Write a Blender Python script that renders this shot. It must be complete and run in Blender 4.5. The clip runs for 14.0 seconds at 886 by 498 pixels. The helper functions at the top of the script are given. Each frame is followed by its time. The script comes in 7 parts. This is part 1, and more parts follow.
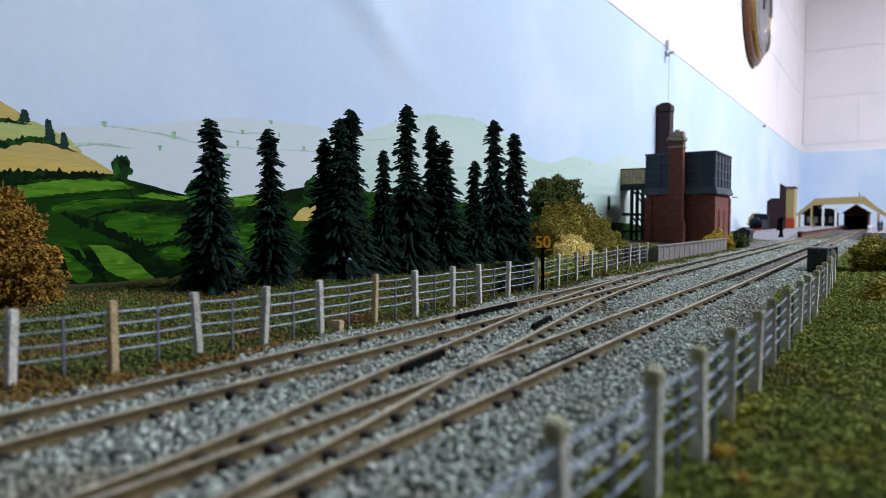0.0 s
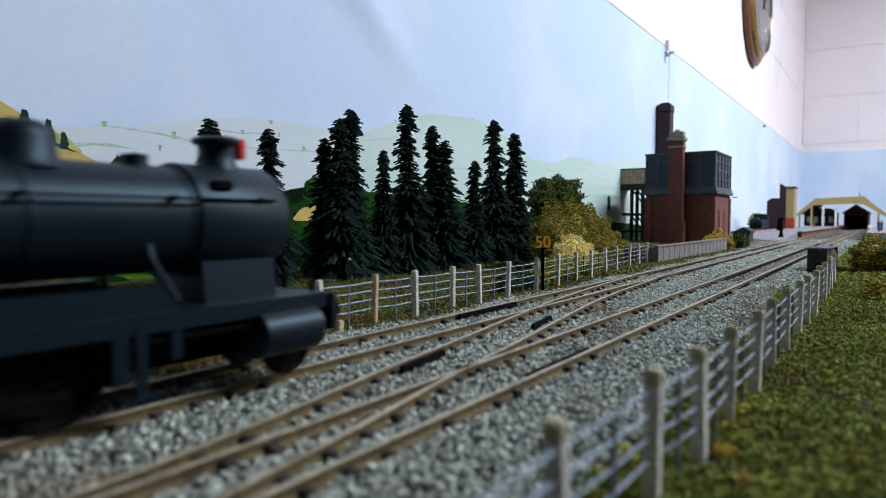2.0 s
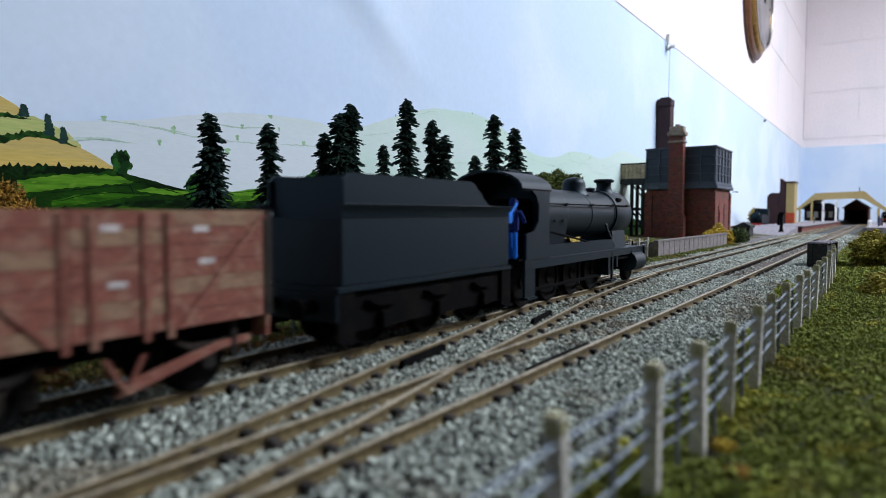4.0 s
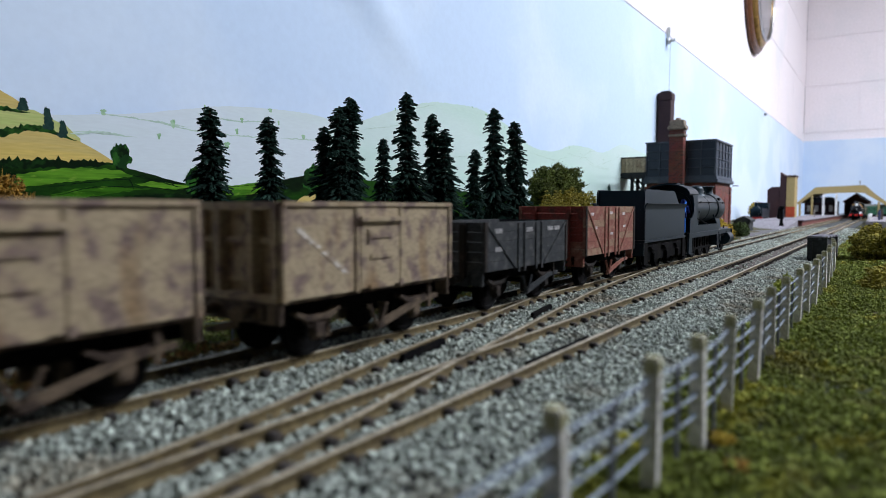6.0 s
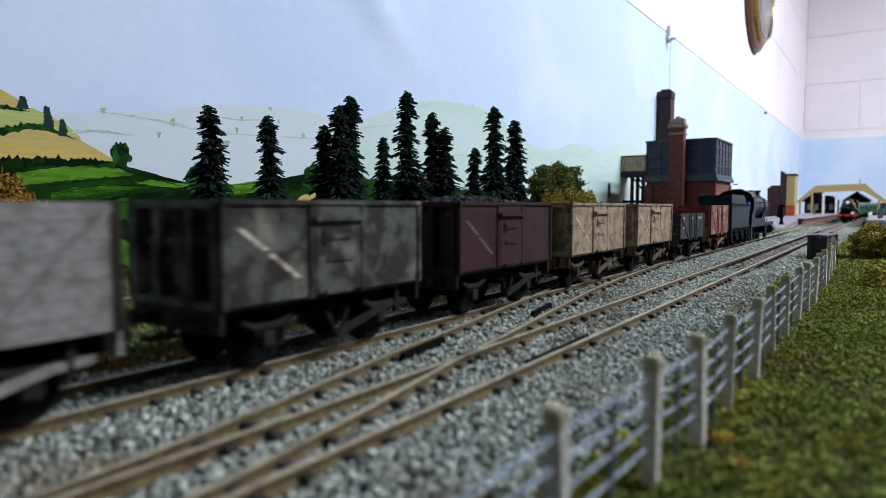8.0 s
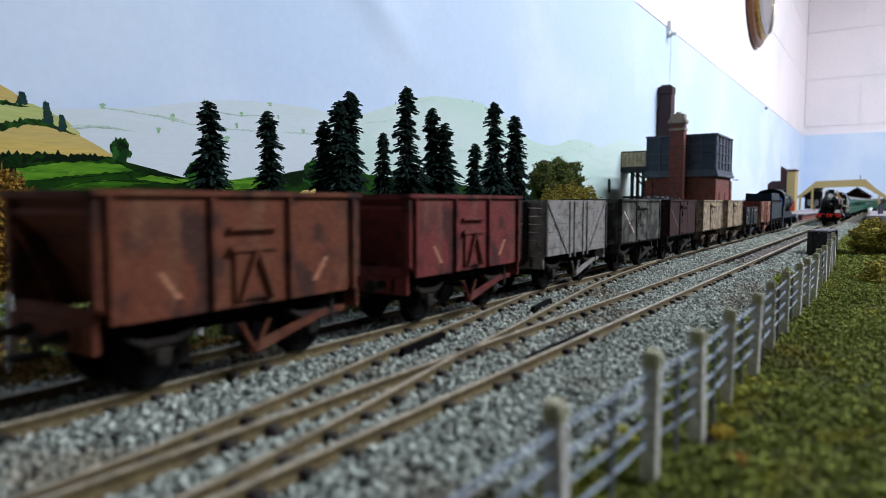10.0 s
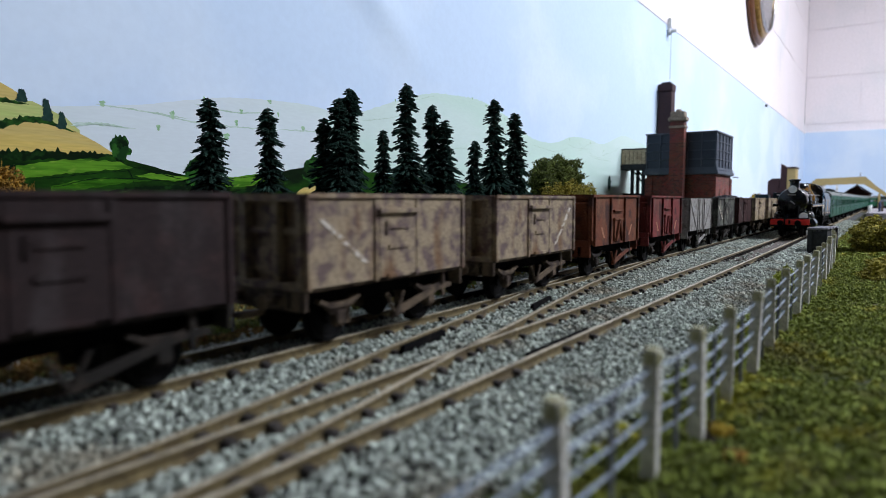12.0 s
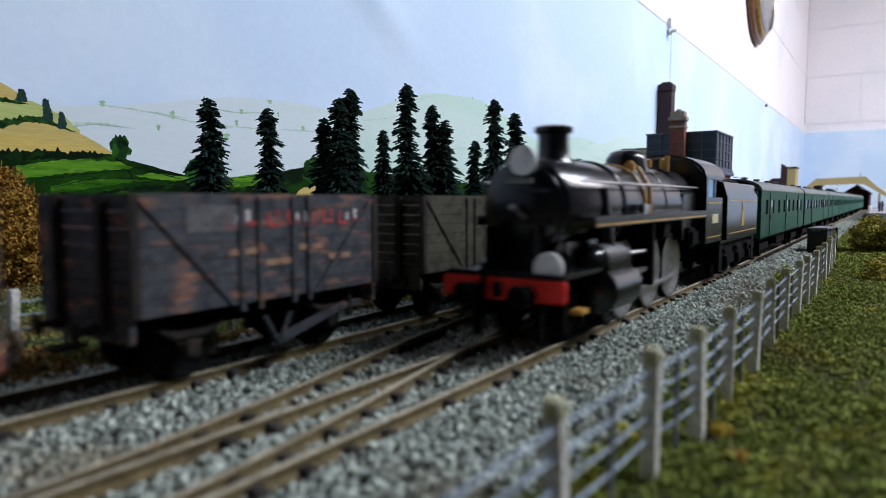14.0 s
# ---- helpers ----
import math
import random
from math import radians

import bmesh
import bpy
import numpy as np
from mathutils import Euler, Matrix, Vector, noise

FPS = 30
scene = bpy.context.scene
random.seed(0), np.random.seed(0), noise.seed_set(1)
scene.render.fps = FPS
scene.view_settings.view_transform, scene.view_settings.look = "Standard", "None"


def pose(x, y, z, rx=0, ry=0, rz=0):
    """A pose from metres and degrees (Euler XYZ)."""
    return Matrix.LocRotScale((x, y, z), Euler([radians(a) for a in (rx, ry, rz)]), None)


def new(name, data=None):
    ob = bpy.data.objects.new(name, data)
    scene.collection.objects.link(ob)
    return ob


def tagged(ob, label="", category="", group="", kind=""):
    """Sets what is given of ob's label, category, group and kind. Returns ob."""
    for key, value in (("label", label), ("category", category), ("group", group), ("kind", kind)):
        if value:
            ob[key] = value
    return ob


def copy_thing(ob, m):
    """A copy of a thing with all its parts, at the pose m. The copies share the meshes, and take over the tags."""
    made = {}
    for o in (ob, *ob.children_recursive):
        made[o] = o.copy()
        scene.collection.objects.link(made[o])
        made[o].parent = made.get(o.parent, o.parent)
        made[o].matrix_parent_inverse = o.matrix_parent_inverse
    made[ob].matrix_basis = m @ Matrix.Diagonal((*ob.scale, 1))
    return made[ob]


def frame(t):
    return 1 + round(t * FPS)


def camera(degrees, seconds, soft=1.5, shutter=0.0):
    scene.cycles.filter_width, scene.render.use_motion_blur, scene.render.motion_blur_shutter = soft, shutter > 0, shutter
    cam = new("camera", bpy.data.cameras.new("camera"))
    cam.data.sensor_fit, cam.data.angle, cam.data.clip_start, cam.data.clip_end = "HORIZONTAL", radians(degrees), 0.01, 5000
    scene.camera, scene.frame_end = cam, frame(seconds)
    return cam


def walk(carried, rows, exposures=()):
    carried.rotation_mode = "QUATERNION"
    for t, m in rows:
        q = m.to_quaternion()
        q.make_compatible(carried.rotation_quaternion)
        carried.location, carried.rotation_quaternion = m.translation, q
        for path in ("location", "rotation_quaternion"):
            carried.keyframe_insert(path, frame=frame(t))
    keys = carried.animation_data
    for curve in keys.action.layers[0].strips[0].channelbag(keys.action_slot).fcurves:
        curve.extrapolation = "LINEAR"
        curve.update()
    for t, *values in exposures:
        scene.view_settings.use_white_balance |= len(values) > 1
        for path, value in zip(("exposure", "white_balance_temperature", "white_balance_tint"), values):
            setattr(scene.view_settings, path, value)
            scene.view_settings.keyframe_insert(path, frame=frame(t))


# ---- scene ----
# Lengths inside builder functions are in millimetres; poses are in metres.
cam = camera(68.56, 14.0, soft=0.85, shutter=0.35)
cam.data.dof.use_dof = True
cam.data.dof.focus_distance = 0.37
cam.data.dof.aperture_fstop = 18.5

EYE = (0.0, 0.0, 0.0373)
YAW = 34.28 - 90.0


def aim(t, down):
    return (t, pose(EYE[0], EYE[1], EYE[2], 90.0 - down, 0, YAW))


walk(cam, [aim(0.0, 2.64), aim(1.0, 2.66), aim(2.0, 2.64), aim(2.5, 2.69), aim(3.0, 2.81), aim(3.3, 2.9), aim(4.4, 3.2),
           aim(5.5, 3.5), aim(6.0, 3.63), aim(6.5, 3.6), aim(7.0, 3.64), aim(7.5, 3.69), aim(8.0, 3.76),
           aim(9.2, 4.0), aim(10.5, 4.22), aim(11.0, 4.28), aim(11.5, 4.3), aim(12.0, 4.36), aim(12.5, 4.43),
           aim(13.0, 4.5), aim(13.5, 4.43), aim(14.0, 4.37)],
     exposures=[(0.0, 0.02), (3.2, 0.06), (5.3, 0.12), (14.0, 0.14)])

# ---- light: white layout walls, a darkened unseen room, two fluorescent ceiling fittings ----
world = bpy.data.worlds.new("world")
scene.world = world
world.use_nodes = True
world.node_tree.nodes["Background"].inputs[0].default_value = (0.86, 0.92, 1.0, 1)
world.node_tree.nodes["Background"].inputs[1].default_value = 0.25


def ceiling_lamp_light(x, y, z, sx, sy, watts, tint):
    d = bpy.data.lights.new("tube_light", "AREA")
    d.shape, d.size, d.size_y, d.energy, d.color = "RECTANGLE", sx, sy, watts, tint
    ob = new("tube_light", d)
    ob.matrix_world = pose(x, y, z)
    return ob


LAMPS = [(1.3, -0.95, 1.5, 66.0, (0.802, 0.866, 1.0)), (2.45, -1.3, 1.5, 42.0, (0.97, 0.93, 1.0))]
for lx, ly, lz, lw, lt in LAMPS:
    ceiling_lamp_light(lx, ly, lz - 0.062, 1.3, 0.2, lw, lt)

# ---- mesh helpers (millimetres) ----
M = 0.001


def box(bm, x0, x1, y0, y1, z0, z1, bevel=0.0):
    a, b, c, d, e, f = x0 * M, x1 * M, y0 * M, y1 * M, z0 * M, z1 * M
    v = [bm.verts.new(p) for p in ((a, c, e), (b, c, e), (b, d, e), (a, d, e), (a, c, f), (b, c, f), (b, d, f), (a, d, f))]
    fs = [bm.faces.new([v[i] for i in q]) for q in ((3, 2, 1, 0), (4, 5, 6, 7), (0, 1, 5, 4), (1, 2, 6, 5), (2, 3, 7, 6), (3, 0, 4, 7))]
    if bevel:
        es = {e for q in fs for e in q.edges}
        bmesh.ops.bevel(bm, geom=list(es), offset=bevel * M, segments=2, affect="EDGES", clamp_overlap=True)
    return bm


def slab(bm, pts, lo, hi, axis="y"):
    """A prism: the outline pts in the plane across axis, from lo to hi along it."""
    def at(p, k):
        return {"y": (p[0] * M, k * M, p[1] * M), "x": (k * M, p[0] * M, p[1] * M), "z": (p[0] * M, p[1] * M, k * M)}[axis]
    a = [bm.verts.new(at(p, lo)) for p in pts]
    b = [bm.verts.new(at(p, hi)) for p in pts]
    n = len(pts)
    fs = [bm.faces.new(a), bm.faces.new(b[::-1])]
    for i in range(n):
        fs.append(bm.faces.new((a[i], b[i], b[(i + 1) % n], a[(i + 1) % n])))
    bmesh.ops.recalc_face_normals(bm, faces=fs)
    return bm


def turned(bm, rings, base=(0, 0, 0), axis="z", n=24):
    """A body of revolution: rings of (radius, place along the axis)."""
    def at(r, h, k):
        c, s = r * math.cos(2 * math.pi * k / n), r * math.sin(2 * math.pi * k / n)
        p = {"z": (c, s, h), "x": (h, c, s), "y": (s, h, c)}[axis]
        return tuple((p[i] + base[i]) * M for i in range(3))
    rows = []
    for r, h in rings:
        rows.append([bm.verts.new(at(r, h, k)) for k in range(n)] if r > 0.001 else [bm.verts.new(at(0, h, 0))])
    fs = []
    for a, b in zip(rows, rows[1:]):
        for k in range(n):
            j = (k + 1) % n
            q = [a[k % len(a)], a[j % len(a)], b[j % len(b)], b[k % len(b)]]
            u = []
            for w in q:
                if w not in u:
                    u.append(w)
            if len(u) > 2:
                fs.append(bm.faces.new(u))
    if len(rows[0]) > 1:
        fs.append(bm.faces.new(rows[0][::-1]))
    if len(rows[-1]) > 1:
        fs.append(bm.faces.new(rows[-1]))
    bmesh.ops.recalc_face_normals(bm, faces=fs)
    for f in fs:
        f.smooth = len(f.verts) <= 4
    return bm


def rod(bm, p, q, r, n=8):
    p, q = Vector(p) * M, Vector(q) * M
    turn = (q - p).to_track_quat("Z", "Y").to_matrix()
    ring = [turn @ Vector((r * M * math.cos(2 * math.pi * k / n), r * M * math.sin(2 * math.pi * k / n), 0)) for k in range(n)]
    a, b = [bm.verts.new(p + o) for o in ring], [bm.verts.new(q + o) for o in ring]
    for k in range(n):
        bm.faces.new((a[k], a[(k + 1) % n], b[(k + 1) % n], b[k]))
    bm.faces.new(a[::-1]), bm.faces.new(b)
    return bm


def mesh_of(bm, name, material):
    me = bpy.data.meshes.new(name)
    bm.to_mesh(me)
    bm.free()
    me.set_sharp_from_angle(angle=math.radians(38))
    for m in (material if isinstance(material, (list, tuple)) else [material]):
        me.materials.append(m)
    return me


def part(name, bm, material, parent, label="", at=None):
    ob = new(name, bm if isinstance(bm, bpy.types.Mesh) else mesh_of(bm, name, material))
    ob.parent = parent
    if at is not None:
        ob.matrix_basis = at
    return tagged(ob, label)


def thing(name, label, category, group="", kind="", at=None):
    ob = tagged(new(name), label, category, group, kind)
    ob.empty_display_size = 0.01
    if at is not None:
        ob.matrix_basis = at
    return ob


def B():
    return bmesh.new()


def soup(name, verts, faces, material, smooth=False):
    me = bpy.data.meshes.new(name)
    verts, faces = np.asarray(verts, np.float32), np.asarray(faces, np.int32)
    n, k = faces.shape
    me.vertices.add(len(verts)), me.loops.add(n * k), me.polygons.add(n)
    me.vertices.foreach_set("co", verts.ravel())
    me.loops.foreach_set("vertex_index", faces.ravel())
    me.polygons.foreach_set("loop_start", np.arange(0, n * k, k, dtype=np.int32))
    me.polygons.foreach_set("use_smooth", np.full(n, smooth))
    me.update(calc_edges=True)
    me.validate()
    me.materials.append(material)
    return me


def bits(rng, centres, sizes, squash=1.0, rough=0.35):
    """Many small rough stones or crumbs (octahedra) as vertices and faces; metres."""
    octa = np.array([(1, 0, 0), (-1, 0, 0), (0, 1, 0), (0, -1, 0), (0, 0, 1), (0, 0, -1)], float)
    tri = np.array([(0, 2, 4), (2, 1, 4), (1, 3, 4), (3, 0, 4), (2, 0, 5), (1, 2, 5), (3, 1, 5), (0, 3, 5)])
    n = len(centres)
    v = octa[None] * (1 + rng.uniform(-rough, rough, (n, 6, 1)))
    q = rng.normal(size=(n, 4))
    q /= np.linalg.norm(q, axis=1, keepdims=True)
    w, x, y, z = q.T
    rot = np.stack([1 - 2 * (y * y + z * z), 2 * (x * y - z * w), 2 * (x * z + y * w), 2 * (x * y + z * w), 1 - 2 * (x * x + z * z),
                    2 * (y * z - x * w), 2 * (x * z - y * w), 2 * (y * z + x * w), 1 - 2 * (x * x + y * y)], 1).reshape(n, 3, 3)
    v = np.einsum("nij,nkj->nki", rot, v) * np.asarray(sizes)[:, None, None]
    v[..., 2] *= squash
    v += np.asarray(centres)[:, None, :]
    return v.reshape(-1, 3), (tri[None] + 6 * np.arange(n)[:, None, None]).reshape(-1, 3)


# ---- materials ----
def mat(name, colour, rough=0.6, metal=0.0, dark=0.6, light=1.25, grain=900.0, stain=60.0, bump=0.15, stain_colour=None,
        stain_at=0.6, per="", spread=0.5, spec=0.3, stretch=(1, 1, 1), second=None):
    """Colour with a fine grain, larger stains and a fine relief; per: 'island' or 'object' varies it piece by piece."""
    m = bpy.data.materials.new(name)
    m.use_nodes = True
    nt = m.node_tree
    bs = nt.nodes["Principled BSDF"]
    tc = nt.nodes.new("ShaderNodeTexCoord")
    mp = nt.nodes.new("ShaderNodeMapping")
    mp.inputs["Scale"].default_value = stretch
    nt.links.new(tc.outputs["Object"], mp.inputs[0])

    def tex(scale, detail=3.0):
        t = nt.nodes.new("ShaderNodeTexNoise")
        t.inputs["Scale"].default_value, t.inputs["Detail"].default_value = scale, detail
        nt.links.new(mp.outputs[0], t.inputs["Vector"])
        return t
    g, s = tex(grain), tex(stain, 5.0)
    ramp = nt.nodes.new("ShaderNodeMapRange")
    ramp.inputs[1].default_value, ramp.inputs[2].default_value = 0.3, 0.7
    ramp.inputs[3].default_value, ramp.inputs[4].default_value = dark, light
    nt.links.new(g.outputs[0], ramp.inputs[0])
    value = ramp.outputs[0]
    if per:
        info = nt.nodes.new("ShaderNodeNewGeometry" if per == "island" else "ShaderNodeObjectInfo")
        r2 = nt.nodes.new("ShaderNodeMapRange")
        r2.inputs[3].default_value, r2.inputs[4].default_value = 1 - spread, 1 + spread
        nt.links.new(info.outputs["Random Per Island" if per == "island" else "Random"], r2.inputs[0])
        mul = nt.nodes.new("ShaderNodeMath")
        mul.operation = "MULTIPLY"
        nt.links.new(value, mul.inputs[0]), nt.links.new(r2.outputs[0], mul.inputs[1])
        value = mul.outputs[0]
    mix = nt.nodes.new("ShaderNodeMix")
    mix.data_type = "RGBA"
    mix.inputs[6].default_value = (*colour, 1)
    mix.inputs[7].default_value = (*(stain_colour or [c * 0.6 for c in colour]), 1)
    r3 = nt.nodes.new("ShaderNodeMapRange")
    r3.inputs[1].default_value, r3.inputs[2].default_value = stain_at - 0.06, stain_at + 0.08
    nt.links.new(s.outputs[0], r3.inputs[0]), nt.links.new(r3.outputs[0], mix.inputs[0])
    shade = mix.outputs[2]
    if second:
        # second: colour, threshold, scale and how far it is drawn out upright
        mp2 = nt.nodes.new("ShaderNodeMapping")
        mp2.inputs["Scale"].default_value = (1, 1, second[3])
        mp2.inputs["Location"].default_value = (3.3, 1.7, 0.4)
        nt.links.new(tc.outputs["Object"], mp2.inputs[0])
        s2 = tex(second[2], 6.0)
        nt.links.new(mp2.outputs[0], s2.inputs["Vector"])
        r4 = nt.nodes.new("ShaderNodeMapRange")
        r4.inputs[1].default_value, r4.inputs[2].default_value = second[1] - 0.04, second[1] + 0.12
        mix2 = nt.nodes.new("ShaderNodeMix")
        mix2.data_type = "RGBA"
        mix2.inputs[7].default_value = (*second[0], 1)
        nt.links.new(s2.outputs[0], r4.inputs[0]), nt.links.new(r4.outputs[0], mix2.inputs[0])
        nt.links.new(shade, mix2.inputs[6])
        shade = mix2.outputs[2]
    sc = nt.nodes.new("ShaderNodeVectorMath")
    sc.operation = "SCALE"
    nt.links.new(shade, sc.inputs[0]), nt.links.new(value, sc.inputs["Scale"])
    nt.links.new(sc.outputs[0], bs.inputs["Base Color"])
    bs.inputs["Roughness"].default_value, bs.inputs["Metallic"].default_value = rough, metal
    bs.inputs["Specular IOR Level"].default_value = spec
    if bump:
        bp = nt.nodes.new("ShaderNodeBump")
        bp.inputs["Strength"].default_value, bp.inputs["Distance"].default_value = bump, 0.0004
        nt.links.new(g.outputs[0], bp.inputs["Height"]), nt.links.new(bp.outputs[0], bs.inputs["Normal"])
    return m


def glow(name, colour, strength):
    m = bpy.data.materials.new(name)
    m.use_nodes = True
    bs = m.node_tree.nodes["Principled BSDF"]
    bs.inputs["Base Color"].default_value = (*colour, 1)
    bs.inputs["Emission Color"].default_value = (*colour, 1)
    bs.inputs["Emission Strength"].default_value = strength
    return m


WALL = mat("white_painted_block", (0.84, 0.79, 0.82), 0.7, grain=120, stain=4, dark=0.96, light=1.03, bump=0.2, stain_colour=(0.78, 0.76, 0.79))
SKY = mat("sky_blue_paint", (0.56, 0.7, 0.88), 0.65, grain=200, stain=5, dark=0.98, light=1.02, bump=0.05, stain_colour=(0.64, 0.76, 0.9), stain_at=0.5)
# unseen walls and ceiling are kept dark to cut bounced light on the layout
DARK_ROOM = mat("dark_room_paint", (0.16, 0.16, 0.17), 0.8, grain=60, stain=3, dark=0.97, light=1.02, bump=0.1)
CARPET = mat("grey_floor", (0.2, 0.2, 0.21), 0.9, grain=300, stain=4)
EARTH = mat("earth_scatter", (0.075, 0.055, 0.024), 0.95, grain=1500, stain=45, stain_colour=(0.035, 0.05, 0.012), stain_at=0.48, bump=0.6)
GREENSCATTER = mat("green_flock", (0.185, 0.222, 0.04), 0.95, grain=2500, stain=70, stain_colour=(0.3, 0.28, 0.035), stain_at=0.6, per="island", spread=0.5, bump=0.0, second=((0.17, 0.125, 0.045), 0.62, 26, 1.0))
DRYSCATTER = mat("dry_grass_flock", (0.125, 0.155, 0.034), 0.95, grain=2500, stain=40, stain_colour=(0.2, 0.125, 0.035), stain_at=0.55, per="island", spread=0.5, bump=0.0)
OCHRESOIL = mat("ochre_soil_scatter", (0.21, 0.115, 0.032), 0.95, grain=2500, stain=70, stain_colour=(0.11, 0.1, 0.03), stain_at=0.56, per="island", spread=0.45, bump=0.0)
STONE = mat("grey_ballast_stone", (0.385, 0.425, 0.37), 0.85, grain=1500, stain=34, stain_colour=(0.27, 0.25, 0.19), per="island", spread=0.65, bump=0.0)
BEDDING = mat("ballast_bed", (0.05, 0.055, 0.055), 0.95, grain=900, stain=40, dark=0.35, light=1.5, bump=1.0)
DIRTYBED = mat("dark_track_bed", (0.1, 0.085, 0.075), 0.95, grain=900, stain=40, dark=0.4, light=1.5, bump=1.0)
RAILSIDE = mat("rusty_rail_side", (0.135, 0.102, 0.046), 0.7, grain=700, stain=120, stain_colour=(0.085, 0.06, 0.03), bump=0.2)
RAILTOP = mat("worn_rail_head", (0.4, 0.355, 0.26), 0.42, 0.35, grain=500, stain=80, bump=0.05)
SLEEPER = mat("dark_sleeper", (0.035, 0.03, 0.027), 0.8, grain=900, stain=100, stain_colour=(0.08, 0.065, 0.05), per="object", bump=0.3)
CONCRETE = mat("pale_concrete_post", (0.6, 0.58, 0.53), 0.85, grain=1200, stain=180, stain_colour=(0.36, 0.34, 0.24), per="object", spread=0.12, bump=0.3)
MOSS = mat("mossy_post_top", (0.42, 0.4, 0.23), 0.95, grain=1800, stain=300, bump=0.4)
WIRE = mat("grey_blue_wire", (0.3, 0.36, 0.43), 0.5, 0.2, grain=900, stain=150, bump=0.1)
IRON = mat("dull_iron", (0.16, 0.17, 0.2), 0.6, 0.3, grain=900, stain=150)
NEEDLE = mat("dark_conifer_needles", (0.012, 0.03, 0.022), 0.8, spec=0.06, grain=900, stain=60, stain_colour=(0.008, 0.018, 0.015), per="island", spread=0.7, bump=0.0)
TRUNK = mat("bark", (0.06, 0.045, 0.03), 0.9, grain=900, stain=100)
BLACK = mat("matt_black_paint", (0.0026, 0.007, 0.0112), 0.46, grain=900, stain=40, dark=0.85, light=1.2, stain_colour=(0.0042, 0.0075, 0.011), bump=0.06, spec=0.3)
BLACK.node_tree.nodes["Principled BSDF"].inputs["Specular Tint"].default_value = (0.55, 0.84, 1.0, 1.0)
FRAMEBLACK = mat("grimy_black_frames", (0.003, 0.003, 0.0034), 0.85, spec=0.05, grain=900, stain=120, stain_colour=(0.0065, 0.0058, 0.005), bump=0.1)
WHEEL = mat("dark_wheel", (0.005, 0.005, 0.005), 0.7, 0.0, spec=0.08, grain=900, stain=120)
STEEL = mat("bright_steel", (0.45, 0.45, 0.46), 0.3, 0.9, grain=900, stain=100, bump=0.03)
COAL = mat("coal_lumps", (0.016, 0.017, 0.021), 0.5, grain=1500, stain=300, per="island", spread=0.5, spec=0.2)

# ---- the room ----
WALL_Y, END_X, PAINT_TOP = 0.34, 3.55, 0.347


def block_wall(name, along, lo, hi, at, z0, z1, material, label):
    """A wall of painted blocks: recessed joints between rows of blocks. along: 'x' or 'y'."""
    wall = tagged(new(name), label, "wall", kind="structure")
    bm = B()
    if along == "x":
        box(bm, lo * 1000, hi * 1000, at * 1000 + 3, at * 1000 + 120, z0 * 1000, z1 * 1000)
    else:
        box(bm, at * 1000 + 3, at * 1000 + 120, lo * 1000, hi * 1000, z0 * 1000, z1 * 1000)
    part("wall_core", bm, material, wall)
    return wall


